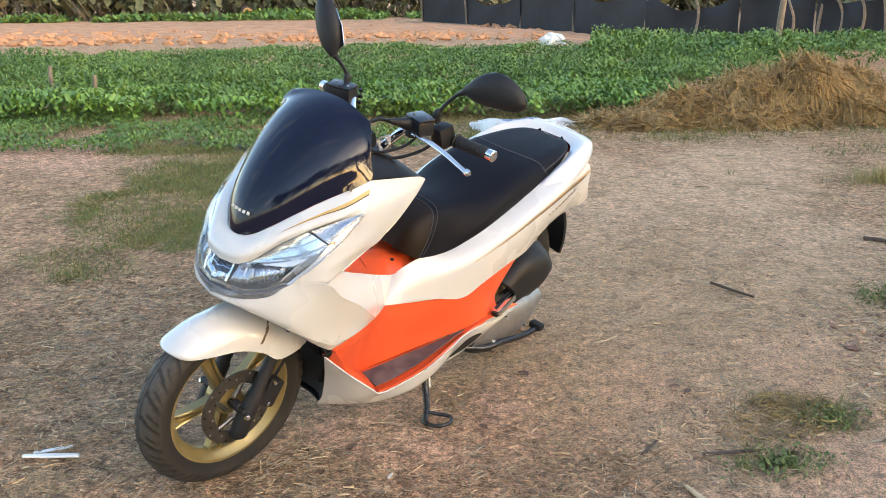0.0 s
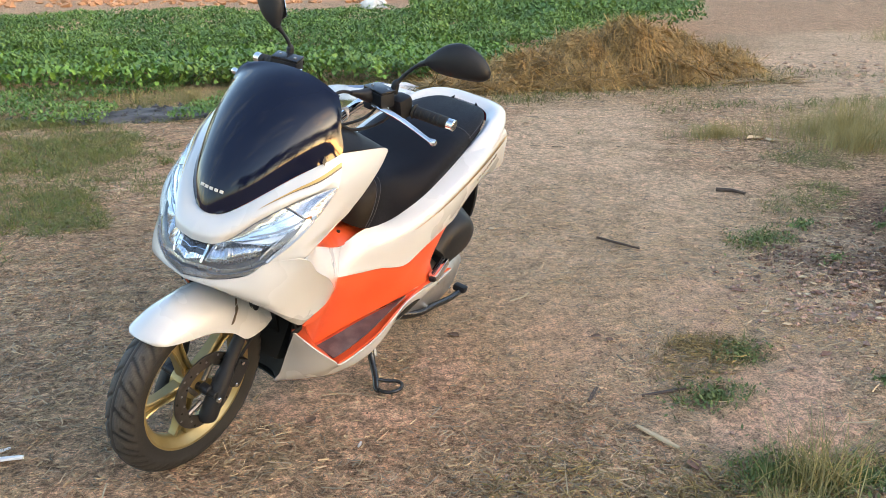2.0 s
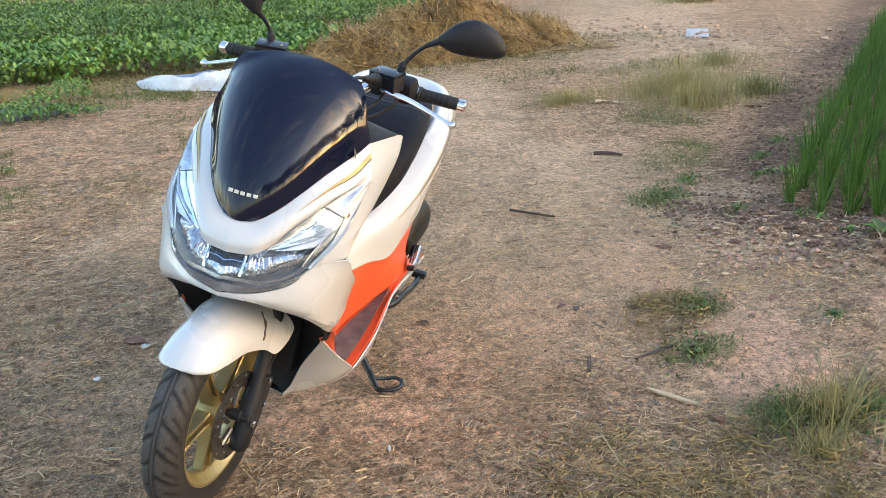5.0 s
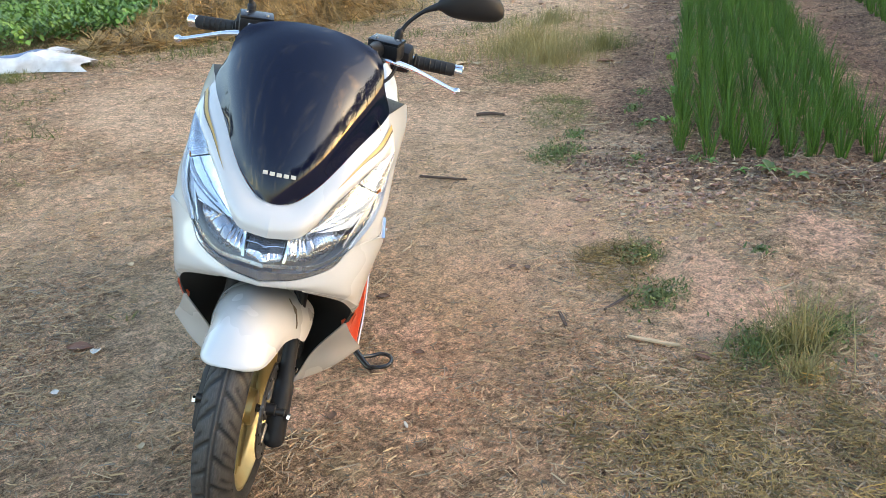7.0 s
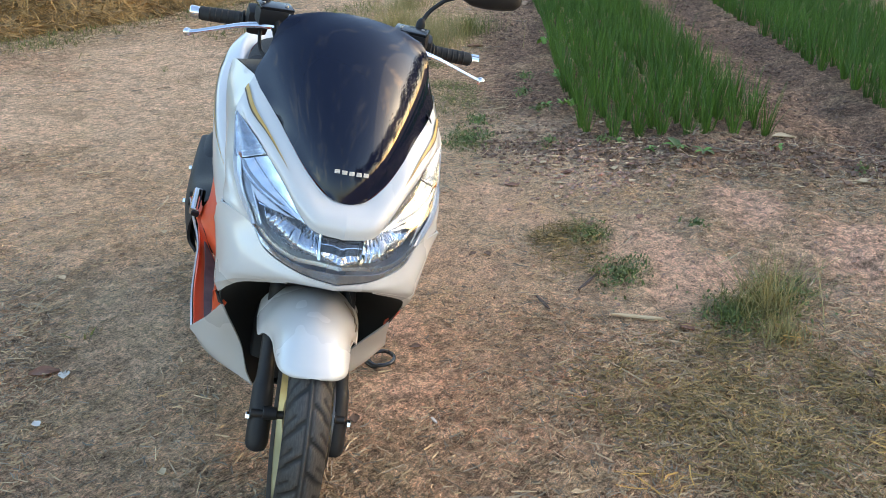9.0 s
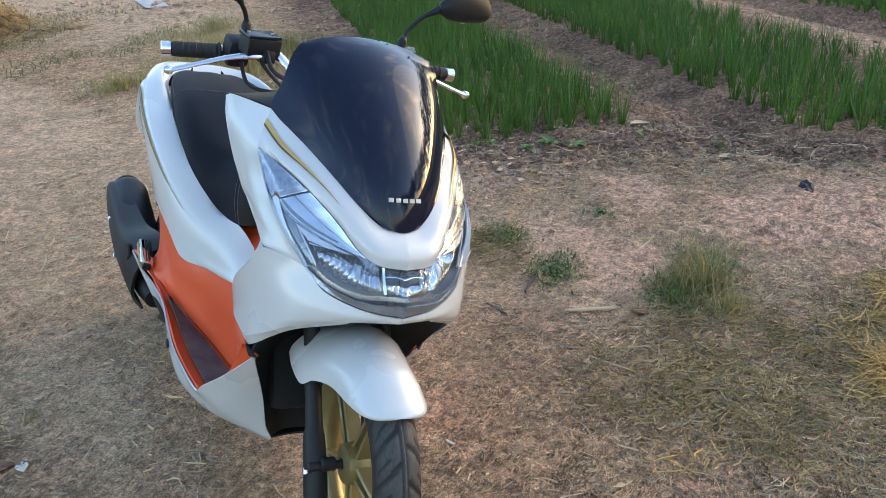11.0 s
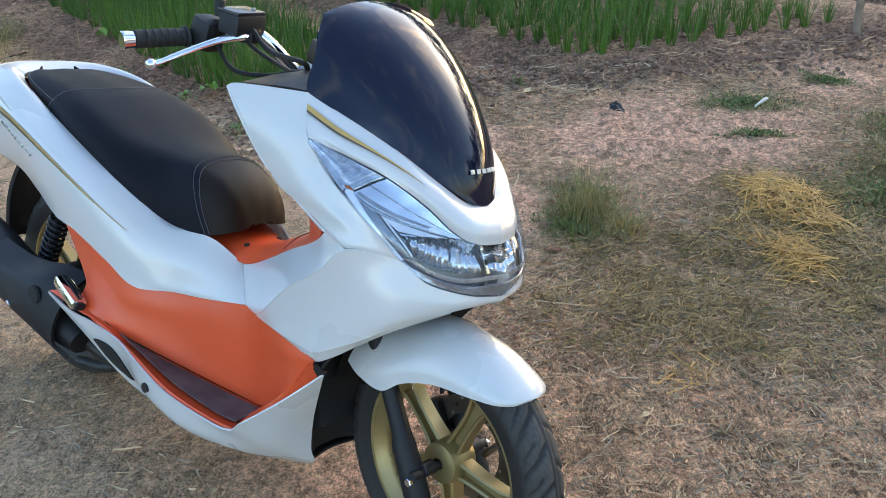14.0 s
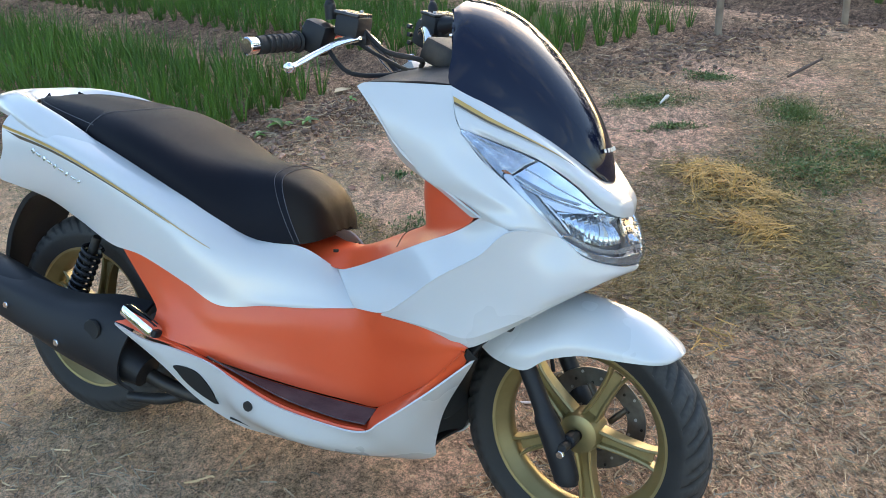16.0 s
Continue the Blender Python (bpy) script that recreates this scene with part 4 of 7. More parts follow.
# foot wells
def foot_well(s):
    top = [(-.170, .214, .459), (-.223, .214, .472), (-.276, .210, .482), (-.384, .172, .482), (-.469, .130, .463), (-.638, .150, .441), (-.764, .196, .434), (-.841, .214, .475), (-.920, .226, .513), (-1.000, .222, .526), (-1.023, .219, .523)]
    m1 = [(-.173, .214, .457), (-.228, .210, .452), (-.285, .199, .447), (-.386, .158, .432), (-.471, .130, .418), (-.634, .147, .402), (-.768, .194, .402), (-.838, .208, .430), (-.900, .216, .458), (-.952, .214, .466), (-.970, .211, .463)]
    m2 = [(-.176, .213, .455), (-.232, .206, .430), (-.295, .185, .410), (-.388, .146, .380), (-.474, .131, .370), (-.630, .145, .360), (-.774, .196, .370), (-.832, .212, .392), (-.880, .220, .408), (-.915, .219, .415), (-.925, .217, .414)]
    m3 = [(-.179, .213, .452), (-.241, .201, .400), (-.312, .172, .358), (-.396, .136, .316), (-.477, .130, .314), (-.626, .144, .314), (-.780, .202, .336), (-.828, .218, .358), (-.872, .226, .374), (-.908, .226, .388), (-.918, .224, .394)]
    bot = [(-.182, .212, .450), (-.250, .196, .372), (-.330, .158, .312), (-.405, .126, .258), (-.480, .130, .258), (-.622, .148, .270), (-.786, .206, .314), (-.830, .222, .336), (-.872, .234, .348), (-.912, .236, .362), (-.925, .234, .370)]
    top = [(x, y - .008 * (x < -.2), z + .006 * (x < -.2)) for x, y, z in top]
    well = panel("foot_well", [top, m1, m2, m3, bot], s, ORANGE, "satin orange foot well panel", nu=90, nv=24, inward=(-0.55, 0, 0.40))
    front = [[(-.166, .184, .430), (-.250, .198, .343), (-.332, .227, .276), (-.378, .226, .243)],
             [(-.182, .213, .450), (-.250, .206, .371), (-.330, .198, .300), (-.392, .180, .256)],
             [(-.184, .212, .449), (-.252, .194, .370), (-.332, .156, .310), (-.407, .124, .256)]]
    part("front_wall", shell(sheet(front, 18, 8), 0.004, (-0.2, 0, 0.2), flip_y=(s < 0)), ORANGE, well)
    floor_rows = [[(-.374, .232, .256), (-.450, .233, .253), (-.583, .236, .267), (-.723, .232, .307), (-.807, .235, .332), (-.860, .242, .342), (-.910, .251, .350), (-.960, .262, .368), (-.992, .271, .378)],
                  [(-.386, .200, .247), (-.465, .205, .246), (-.592, .214, .260), (-.735, .222, .298), (-.812, .229, .328), (-.850, .238, .341), (-.895, .246, .351), (-.942, .254, .366), (-.975, .262, .382)],
                  [(-.407, .120, .252), (-.480, .126, .253), (-.622, .142, .264), (-.760, .198, .302), (-.806, .214, .322), (-.838, .226, .338), (-.874, .232, .348), (-.916, .234, .364), (-.950, .240, .388)]]
    part("floorboard", shell(sheet(floor_rows, 60, 12), 0.006, (-0.6, 0, 0.0), flip_y=(s < 0)), ORANGE, well)
    mat_rows = [[(-.388, .208, .2560), (-.460, .209, .2545), (-.583, .212, .2690), (-.700, .214, .3000), (-.778, .219, .3255)],
                [(-.396, .172, .2550), (-.470, .176, .2555), (-.600, .186, .2695), (-.708, .200, .2965), (-.780, .216, .3225)],
                [(-.406, .134, .2560), (-.480, .140, .2575), (-.612, .156, .2690), (-.716, .186, .2920), (-.782, .213, .3180)]]
    part("foot_mat", shell(sheet(mat_rows, 24, 8), 0.003, (-0.5, 0, 0.0), flip_y=(s < 0)), MATRUBBER, well, "dusty dark rubber foot mat")
    return well


def lower_cowl(s):
    top = [(-.163, .194, .430), (-.250, .217, .350), (-.332, .243, .283), (-.376, .240, .251), (-.450, .242, .248), (-.583, .245, .262), (-.690, .242, .293), (-.760, .240, .318), (-.850, .249, .336), (-.920, .261, .347), (-.992, .273, .374)]
    mid = [(-.166, .192, .426), (-.250, .176, .318), (-.306, .186, .240), (-.345, .182, .200), (-.420, .205, .185), (-.550, .228, .190), (-.680, .222, .212), (-.760, .208, .238), (-.840, .232, .284), (-.912, .256, .330), (-.990, .272, .370)]
    bot = [(-.168, .190, .422), (-.250, .128, .290), (-.281, .100, .200), (-.295, .078, .154), (-.365, .090, .135), (-.500, .140, .140), (-.650, .158, .146), (-.752, .155, .148), (-.828, .194, .205), (-.905, .240, .297), (-.988, .270, .366)]
    low = panel("lower_cowl", [top, mid, bot], s, WHITE, "", nu=54, nv=14, inward=(-0.5, 0.0, 0.3))
    g = sheet([top, mid, bot], 160, 50)
    # air slot, its shade drawn as a dark sheet on the skin, and a screw pocket
    over = [(-.858, .292), (-.830, .294), (-.797, .283), (-.778, .247), (-.774, .206)]
    under = [(-.857, .289), (-.842, .256), (-.812, .222), (-.786, .204), (-.776, .203)]
    slot = [[on_sheet(g, *(np.array(a) * (1 - f) + np.array(b) * f), 0.0035) for a, b in zip(spline(over, 14), spline(under, 14))] for f in np.linspace(0, 1, 6)]
    part("air_slot", shell(np.array(slot), 0.003, (-0.6, 0, 0.3), flip_y=(s < 0)), DARKHOLE, low, "black air slot")
    hole = on_sheet(g, -.654, .244)
    if s < 0:
        part("screw_pocket", lathe([(0.0001, 0.0), (0.007, 0.0), (0.009, 0.003), (0.011, 0.003), (0.011, -0.004), (0.0001, -0.004)], (hole[0], s * hole[1], hole[2]), 'Y', 18), GREASE, low)
    return low


both(foot_well), both(lower_cowl)
belly = [[(-.300, .078, .156), (-.320, 0, .150), (-.300, -.078, .156)], [(-.365, .090, .137), (-.370, 0, .128), (-.365, -.090, .137)],
         [(-.500, .140, .142), (-.500, 0, .130), (-.500, -.140, .142)], [(-.650, .158, .148), (-.650, 0, .138), (-.650, -.158, .148)],
         [(-.760, .170, .165), (-.760, 0, .160), (-.760, -.170, .165)]]
part("belly_pan", shell(sheet(belly, 17, 24), 0.004, (-0.5, 0, 0.4)), DARKHOLE, scooter)


# rear body
def side_cover(s):
    top = [(-.544, .074, .523), (-.620, .100, .566), (-.727, .121, .572), (-.800, .150, .610), (-.870, .169, .650), (-.950, .173, .684), (-1.050, .173, .724), (-1.150, .166, .758), (-1.250, .152, .788), (-1.340, .140, .812)]
    m1 = [(-.520, .091, .5025), (-.607, .124, .535), (-.712, .156, .545), (-.787, .180, .584), (-.864, .208, .634), (-.954, .218, .678), (-1.055, .220, .720), (-1.160, .216, .756), (-1.268, .202, .784), (-1.370, .182, .805)]
    m2 = [(-.500, .105, .4865), (-.595, .134, .502), (-.700, .166, .518), (-.776, .199, .556), (-.860, .230, .612), (-.958, .244, .663), (-1.060, .249, .706), (-1.170, .245, .742), (-1.285, .226, .760), (-1.392, .206, .770)]
    m3 = [(-.485, .116, .4745), (-.587, .134, .470), (-.685, .160, .470), (-.770, .200, .495), (-.850, .226, .540), (-.955, .236, .592), (-1.056, .238, .622), (-1.165, .234, .668), (-1.270, .226, .695), (-1.392, .212, .708)]
    m4 = [(-.477, .121, .4685), (-.583, .138, .457), (-.678, .162, .454), (-.767, .199, .462), (-.846, .221, .506), (-.953, .233, .556), (-1.053, .230, .578), (-1.166, .218, .620), (-1.286, .205, .645), (-1.430, .202, .656)]
    bot = [(-.470, .126, .4625), (-.580, .140, .446), (-.670, .162, .441), (-.764, .197, .435), (-.841, .214, .476), (-.950, .226, .523), (-1.050, .218, .535), (-1.167, .200, .573), (-1.280, .188, .608), (-1.420, .197, .636)]
    sc = panel("side_cover", [top, m1, m2, m3, m4, bot], s, WHITE, "", nu=74, nv=40, inward=(-0.9, 0.0, 0.5), relax=90)
    g = relaxed(sheet([top, m1, m2, m3, m4, bot], 80, 51), 105)
    # gold line along the shoulder, widening towards the tail
    line = []
    for v in (0.0, 1.0):
        line.append([g[20, j] * [1, s, 1] + np.array([0, 0.0016 * s, 0.0012 - v * (0.001 + 0.006 * ((j - 27) / 50) ** 0.7)]) for j in range(27, 80)])
    part("gold_line", shell(np.array(line), 0.0008, (-0.9, 0, 0.5)), GOLDLINE, sc, "gold shoulder line")
    line = []
    for v in (0.0, 1.0):
        line.append([g[20, j] * [1, s, 1] + np.array([0, 0.0018 * s, -0.0015 - 0.007 * ((j - 27) / 50) - v * 0.008 * ((j - 27) / 50) ** 1.5]) for j in range(36, 80)])
    part("bronze_line", shell(np.array(line), 0.0008, (-0.9, 0, 0.5)), DARKLINE, sc, "dark bronze shoulder line")
    for k in range(9):
        f = k / 8
        x, z = -1.270 + .155 * f, .722 - .053 * f
        q = on_sheet(g, x, z, 0.001)
        size = (0.015, 0.0016, 0.0075 - .0035 * f) if k % 2 else (0.010, 0.0016, 0.011 - .006 * f)
        part("badge_bar", block(size, Matrix.Translation((q[0], q[1] * s, q[2])) @ pose(0, 0, 0, 0, 24 if k % 2 else -30, s * -6), 0.0007), BADGE, sc, "chrome bar of the model badge")
    # rear wing tip that closes the tail
    tip = [[(-1.392, .206, .770), (-1.394, .196, .768), (-1.396, .18, .766)], [(-1.392, .212, .708), (-1.394, .200, .708), (-1.392, .17, .708)],
           [(-1.430, .202, .656), (-1.430, .194, .657), (-1.418, .16, .660)],
           [(-1.420, .197, .636), (-1.418, .188, .637), (-1.402, .15, .644)]]
    part("tail_tip", shell(sheet(tip, 10, 8), 0.004, (-1.2, 0, 0.7), flip_y=(s < 0)), WHITE, sc)
    return sc


both(side_cover)
tail_half = [[(-1.055, .156, .708), (-1.180, .158, .764), (-1.300, .142, .799), (-1.395, .104, .819), (-1.430, .050, .825), (-1.435, 0, .825)],
             [(-1.056, .172, .713), (-1.190, .176, .782), (-1.310, .163, .821), (-1.420, .130, .839), (-1.475, .070, .843), (-1.482, 0, .843)],
             [(-1.060, .196, .708), (-1.205, .198, .774), (-1.340, .182, .813), (-1.465, .146, .829), (-1.540, .085, .829), (-1.550, 0, .829)],
             [(-1.068, .218, .694), (-1.225, .222, .756), (-1.355, .198, .797), (-1.475, .153, .811), (-1.550, .090, .811), (-1.560, 0, .811)],
             [(-1.085, .218, .688), (-1.240, .220, .747), (-1.370, .195, .786), (-1.475, .149, .795), (-1.535, .085, .795), (-1.543, 0, .795)]]
tail_rows = [r + [(x, -y, z) for x, y, z in r[-2::-1]] for r in tail_half]
part("tail_rail", shell(sheet(tail_rows, 61, 20), 0.005, (-1.3, 0, 0.75)), WHITE, scooter, "white grab rail that wraps the seat back")
part("tail_light", shell(sheet([[(-1.375, .190, .790), (-1.50, .10, .792), (-1.525, 0, .792), (-1.50, -.10, .792), (-1.375, -.190, .790)],
                                [(-1.390, .190, .772), (-1.49, .10, .760), (-1.515, 0, .758), (-1.49, -.10, .760), (-1.390, -.190, .772)]], 25, 6), 0.006, (-1.2, 0, 0.75)), REDLENS, scooter, "red tail light")

# seat
# x at the lower edge, x on top, half width, lower and upper height
SEAT = [(-.575, -.577, .030, .588, .596), (-.582, -.592, .062, .583, .650), (-.598, -.632, .090, .577, .692), (-.622, -.700, .104, .572, .716), (-.660, -.750, .111, .569, .722), (-.727, -.805, .121, .571, .726),
        (-.800, -.870, .150, .609, .738), (-.870, -.930, .168, .650, .758), (-.930, -.985, .172, .676, .780), (-.990, -1.03, .172, .700, .795), (-1.06, -1.08, .170, .724, .810), (-1.15, -1.15, .160, .750, .821),
        (-1.25, -1.25, .144, .776, .831), (-1.33, -1.33, .124, .797, .836), (-1.395, -1.39, .092, .813, .836), (-1.43, -1.425, .050, .821, .826)]
seat_rows = []
for x, xt, w, lo, hi in SEAT:
    h, d = hi - lo, xt - x
    half = [(x, w, lo), (x + .25 * d, w * 1.01 + 0.004, lo + 0.30 * h), (x + .6 * d, w * 0.96, lo + 0.64 * h), (x + .88 * d, w * 0.76, lo + 0.90 * h), (x + .98 * d, w * 0.42, hi - 0.005), (xt, 0, hi)]
    seat_rows.append(half + [(a, -b, c) for a, b, c in half[-2::-1]])
seat_grid = relaxed(sheet(seat_rows, 45, 91), 14)
seat = part("seat", shell(seat_grid[18:], 0.02, (-0.95, 0, 0.62)), VINYL, scooter, "black stitched vinyl dual seat")
part("seat_nose", shell(seat_grid[:19], 0.02, (-0.7, 0, 0.62)), SHEENVINYL, seat, "brown sheen vinyl seat nose")
part("nose_piping", tube([Vector(p) + Vector((0.001, 0, 0.0008)) for p in seat_grid[18]], 0.0009, 60, 6), STITCH, seat, "pale double stitching")
part("nose_piping", tube([Vector(p) + Vector((0.0, 0, 0.0008)) for p in seat_grid[20]], 0.0007, 60, 6), STITCH, seat, "pale double stitching")
fine_seat = np.array([spline(seat_grid[:, j], 451) for j in range(45)]).transpose(1, 0, 2)
cross = [Vector(fine_seat[int(320 + 20 * abs(j - 22) / 22), j]) + Vector((0, 0, 0.0004)) for j in range(2, 43)]
part("pillion_seam", tube(cross, 0.0011, 80, 6), STITCH, seat, "seam across the pillion seat")
for j in (7, 37):
    part("edge_seam", tube([Vector(p) for p in fine_seat[330:415:6, j]], 0.0009, 50, 6), STITCH, seat)


# front wheel, fork and mudguard, turned a little to the right
def tyre(radius, half, bead, centre, grooves, steer=False):
    bm = bmesh.new()
    seg, prof = 400, []
    worn = bm.verts.layers.float.new("worn")
    for a in np.linspace(-1, 1, 41):
        ang = a * radians(118)
        y = half * math.sin(ang) if abs(ang) < math.pi / 2 else half * math.copysign(1 - 0.16 * (abs(ang) - math.pi / 2) / radians(28), ang)
        depth = (1 - math.cos(min(abs(ang), math.pi / 2))) * (radius - bead) * 0.60
        if abs(ang) > math.pi / 2:
            depth += (radius - bead) * 0.40 * (abs(ang) - math.pi / 2) / radians(28)
        prof.append((radius - depth, y, a))
    rings = []
    for k in range(seg):
        th = 2 * math.pi * k / seg
        ring = []
        for r, y, a in prof:
            cut = 0.0
            if abs(a) < 0.72:
                phase = (k / seg * grooves + abs(a) * 1.35 + (0.5 if a > 0 else 0.0)) % 1.0
                if 0.08 < abs(a) < 0.70 and phase < 0.20:
                    cut = 0.0045
                if 0.28 < abs(a) < 0.62 and 0.48 < phase < 0.62:
                    cut = 0.0035
                if 0.03 < abs(a) < 0.08:
                    cut = 0.0025
            rr = r - cut
            vert = bm.verts.new((centre[0] + rr * math.cos(th), centre[1] + y, centre[2] + rr * math.sin(th)))
            # no dust tone in the cuts: their shade is painted by this value
            vert[worn] = 0.0 if cut else max(0.0, 1.0 - abs(a) * 1.1)
            ring.append(vert)
        rings.append(ring)
    m = len(prof)
    for i in range(seg):
        r, s2 = rings[i], rings[(i + 1) % seg]
        for j in range(m - 1):
            bm.faces.new((r[j], r[j + 1], s2[j + 1], s2[j]))
    return bm


def wheel(name, centre, radius, half, fix, label, spokes_at=0.0):
    bead = 0.186
    c = Vector(centre)
    w = part(name, fix(lathe([(.026, -.034), (.040, -.030), (.044, -.012), (.044, .012), (.040, .030), (.026, .034), (.012, .034), (.012, -.034)], c, 'Y', 48)), GOLD, scooter, label)
    part("tyre", fix(tyre(radius, half, bead, centre, 24)), TYRE, w, "dusty black tyre with diagonal grooves", sharp=60)
    h = half * 0.74
    part("rim", fix(lathe([(.190, h), (.186, h + .004), (.180, h + .003), (.174, h - .006), (.163, h - .016), (.158, .010), (.158, -.010), (.163, -h + .016), (.174, -h + .006), (.180, -h - .003), (.186, -h - .004), (.190, -h), (.176, -h + .012), (.172, 0), (.176, h - .012)], c, 'Y', 96)), GOLD, w, "gold painted rim")
    for k in range(5):
        a = radians(72 * k + spokes_at)
        m = Matrix.Translation(c) @ Matrix.Rotation(-a, 4, 'Y')
        bm = bmesh.new()
        for off in (-1, 1):
            t = [(0.036, off * 0.015), (0.085, off * 0.0120), (0.135, off * 0.0140), (0.163, off * 0.021)]
            g = []
            for dy, dz in ((0.013, -0.0030), (0.016, 0.0), (0.013, 0.0030), (-0.013, 0.0030), (-0.016, 0.0), (-0.013, -0.0030)):
                g.append([m @ Vector((r, dy * (1.25 - r * 2.2), z + dz * (1.5 - r * 2))) for r, z in spline(t, 10)])
            ring = [[bm.verts.new(p) for p in line] for line in g]
            for i in range(6):
                for j in range(9):
                    bm.faces.new((ring[i][j], ring[i][j + 1], ring[(i + 1) % 6][j + 1], ring[(i + 1) % 6][j]))
        web = []
        for dy in (0.003, -0.003):
            web.append([[m @ Vector((r, dy, z)) for r in (0.036, 0.09, 0.150)] for z in (-0.010, 0.010)])
        for layer in web:
            q = [[bm.verts.new(p) for p in l] for l in layer]
            for j in range(2):
                bm.faces.new((q[0][j], q[0][j + 1], q[1][j + 1], q[1][j]))
        part("spoke", fix(bm), GOLD, w)
    return w


fw = wheel("front_wheel", (0, 0, 0.259), 0.259, 0.045, turned, "gold five-spoke front wheel", 64)
bm = lathe([(.110, .060), (.110, .064), (.072, .064), (.072, .060)], (0, 0, .259), 'Y', 90)
disc = part("brake_disc", turned(bm), STEEL, fw, "drilled steel brake disc")
for k in range(30):
    a = 2 * math.pi * k / 30
    r = 0.102 - 0.012 * (k % 3)
    # holes are solid discs; the dark ones paint the shade of a hole
    part("drill_hole", turned(lathe([(.0001, .0655), (.0032, .0655), (.0032, .0585), (.0001, .0585)], (r * math.cos(a), 0, .259 + r * math.sin(a)), 'Y', 8)), ALLOY if k % 2 else DARKHOLE, disc)
bm = bmesh.new()
for k in range(5):
    a = 2 * math.pi * k / 5
    rod((.034 * math.cos(a), .060, .259 + .034 * math.sin(a)), (.078 * math.cos(a + .5), .060, .259 + .078 * math.sin(a + .5)), .007, 8, bm)
part("disc_carrier", turned(bm), STEEL, fw)
part("axle", turned(rod((0, -.105, .259), (0, .100, .259), .009)), GREASE, fw)
part("valve", turned(rod((.05, 0, .40), (.046, 0, .425), .004)), GREASE, fw)


def fork(s):
    y = 0.083 * s
    f = part("fork_leg", turned(tube([(.006, y, .180), (.004, y, .192), (-.018, y, .245), (-.045, y, .300), (-.060, y * .99, .335), (-.150, y * .95, .510), (-.190, y * .92, .590)],
                                     [.021, .025, .025, .023, .018, .017, .016], 30, 20)), BLACK, scooter, "black fork leg")
    part("axle_boss", turned(rod((0, y - .004 * s, .262), (0, .048 * s, .262), .0145)), BLACK, f)
    part("axle_bolt", turned(rod((-.001, y + .022 * s, .250), (-.001, y + .031 * s, .250), .0085, 6)), CHROME, f, "bright axle pinch bolt")
    return f


both(fork)
cal = part("brake_caliper", turned(block((.055, .050, .085), pose(-.092, .070, .285, 0, -28, 0), .012)), BLACK, scooter, "black brake caliper on the fork")
for dz in (-.03, .03):
    part("caliper_bolt", turned(rod((-.085 - dz * .3, .094, .29 + dz), (-.085 - dz * .3, .102, .29 + dz), .006, 6)), CHROME, cal)
part("brake_hose", turned(tube([(-.105, .080, .33), (-.125, .095, .40), (-.115, .085, .48), (-.15, .05, .56)], .0045, 20, 8)), BLACK, scooter)

FEND = [(.188, .462, .186, .012, .459), (.184, .467, .172, .044, .453), (.168, .481, .145, .066, .452), (.112, .516, .090, .076, .450), (.043, .534, .018, .083, .447), (-.014, .541, -.045, .098, .430), (-.068, .536, -.088, .110, .403), (-.118, .522, -.145, .114, .414), (-.155, .505, -.178, .112, .432)]
f_rows = []
for xt, zt, xe, w, ze in FEND:
    half = []
    for a in (0.0, 0.28, 0.55, 0.80, 1.0):
        k = math.sin(a * math.pi / 2)
        d = 1 - math.cos(a * math.pi / 2)
        half.append((xt + (xe - xt) * d ** 0.85, w * k ** 0.92, zt + (ze - zt) * d ** 0.9))
    f_rows.append([(x, -y, z) for x, y, z in half[:0:-1]] + half)
f_grid = sheet(f_rows, 37, 41)
fender = part("front_mudguard", turned(shell(f_grid, 0.004, (0, 0, .30))), WHITE, scooter, "white front mudguard")
upper = f_grid[:, 24:]
for s in (1,):
    strip_pts = [[on_sheet(upper, -.036 - .0065 * k - d, .459 + .0085 * k - .3 * d, .0016) for d in (0, .006)] for k in range(7)]
    part("fender_decal", turned(shell(np.array(strip_pts) * [1, s, 1], 0.002, (-.06, 0, .45))), DARKLINE, fender, "thin dark model decal")
# rear half of the guard, black, close round the tyre
arc = []
for a in np.linspace(radians(120), radians(182), 12):
    r = 0.292
    arc.append([(r * math.cos(a), y, .259 + r * math.sin(a)) for y in (-.060, -.045, 0, .045, .060)])
part("inner_mudguard", turned(shell(sheet(arc, 13, 24), 0.003, (0, 0, .259))), BLACK, scooter, "black inner mudguard")
inner = [[(-.030, .168, .560), (-.075, .08, .590), (-.100, 0, .600), (-.075, -.08, .590), (-.030, -.168, .560)],
         [(-.110, .196, .500), (-.210, .10, .500), (-.240, 0, .500), (-.210, -.10, .500), (-.110, -.196, .500)],
         [(-.172, .192, .430), (-.290, .10, .400), (-.320, 0, .400), (-.290, -.10, .400), (-.172, -.192, .430)],
         [(-.255, .130, .292), (-.330, .07, .280), (-.345, 0, .280), (-.330, -.07, .280), (-.255, -.130, .292)],
         [(-.298, .080, .158), (-.330, .04, .158), (-.335, 0, .158), (-.330, -.04, .158), (-.298, -.080, .158)]]
part("inner_shield", shell(sheet(inner, 29, 26), 0.005, (-0.6, 0, .4)), DARKHOLE, scooter, "black inner shield behind the wheel")
part("radiator_shroud", block((.10, .20, .26), pose(-.34, 0, .36, 0, -18, 0), .02), DARKHOLE, scooter)
# dark slabs added for the shade in the joint beside the foot well
for s in (1, -1):
    part("gap_strip", slab([(-.158, s * .192, .432), (-.176, s * .200, .428), (-.180, s * .205, .440), (-.172, s * .209, .455)], 0.004, (0, -s, 0)), DARKHOLE, scooter)

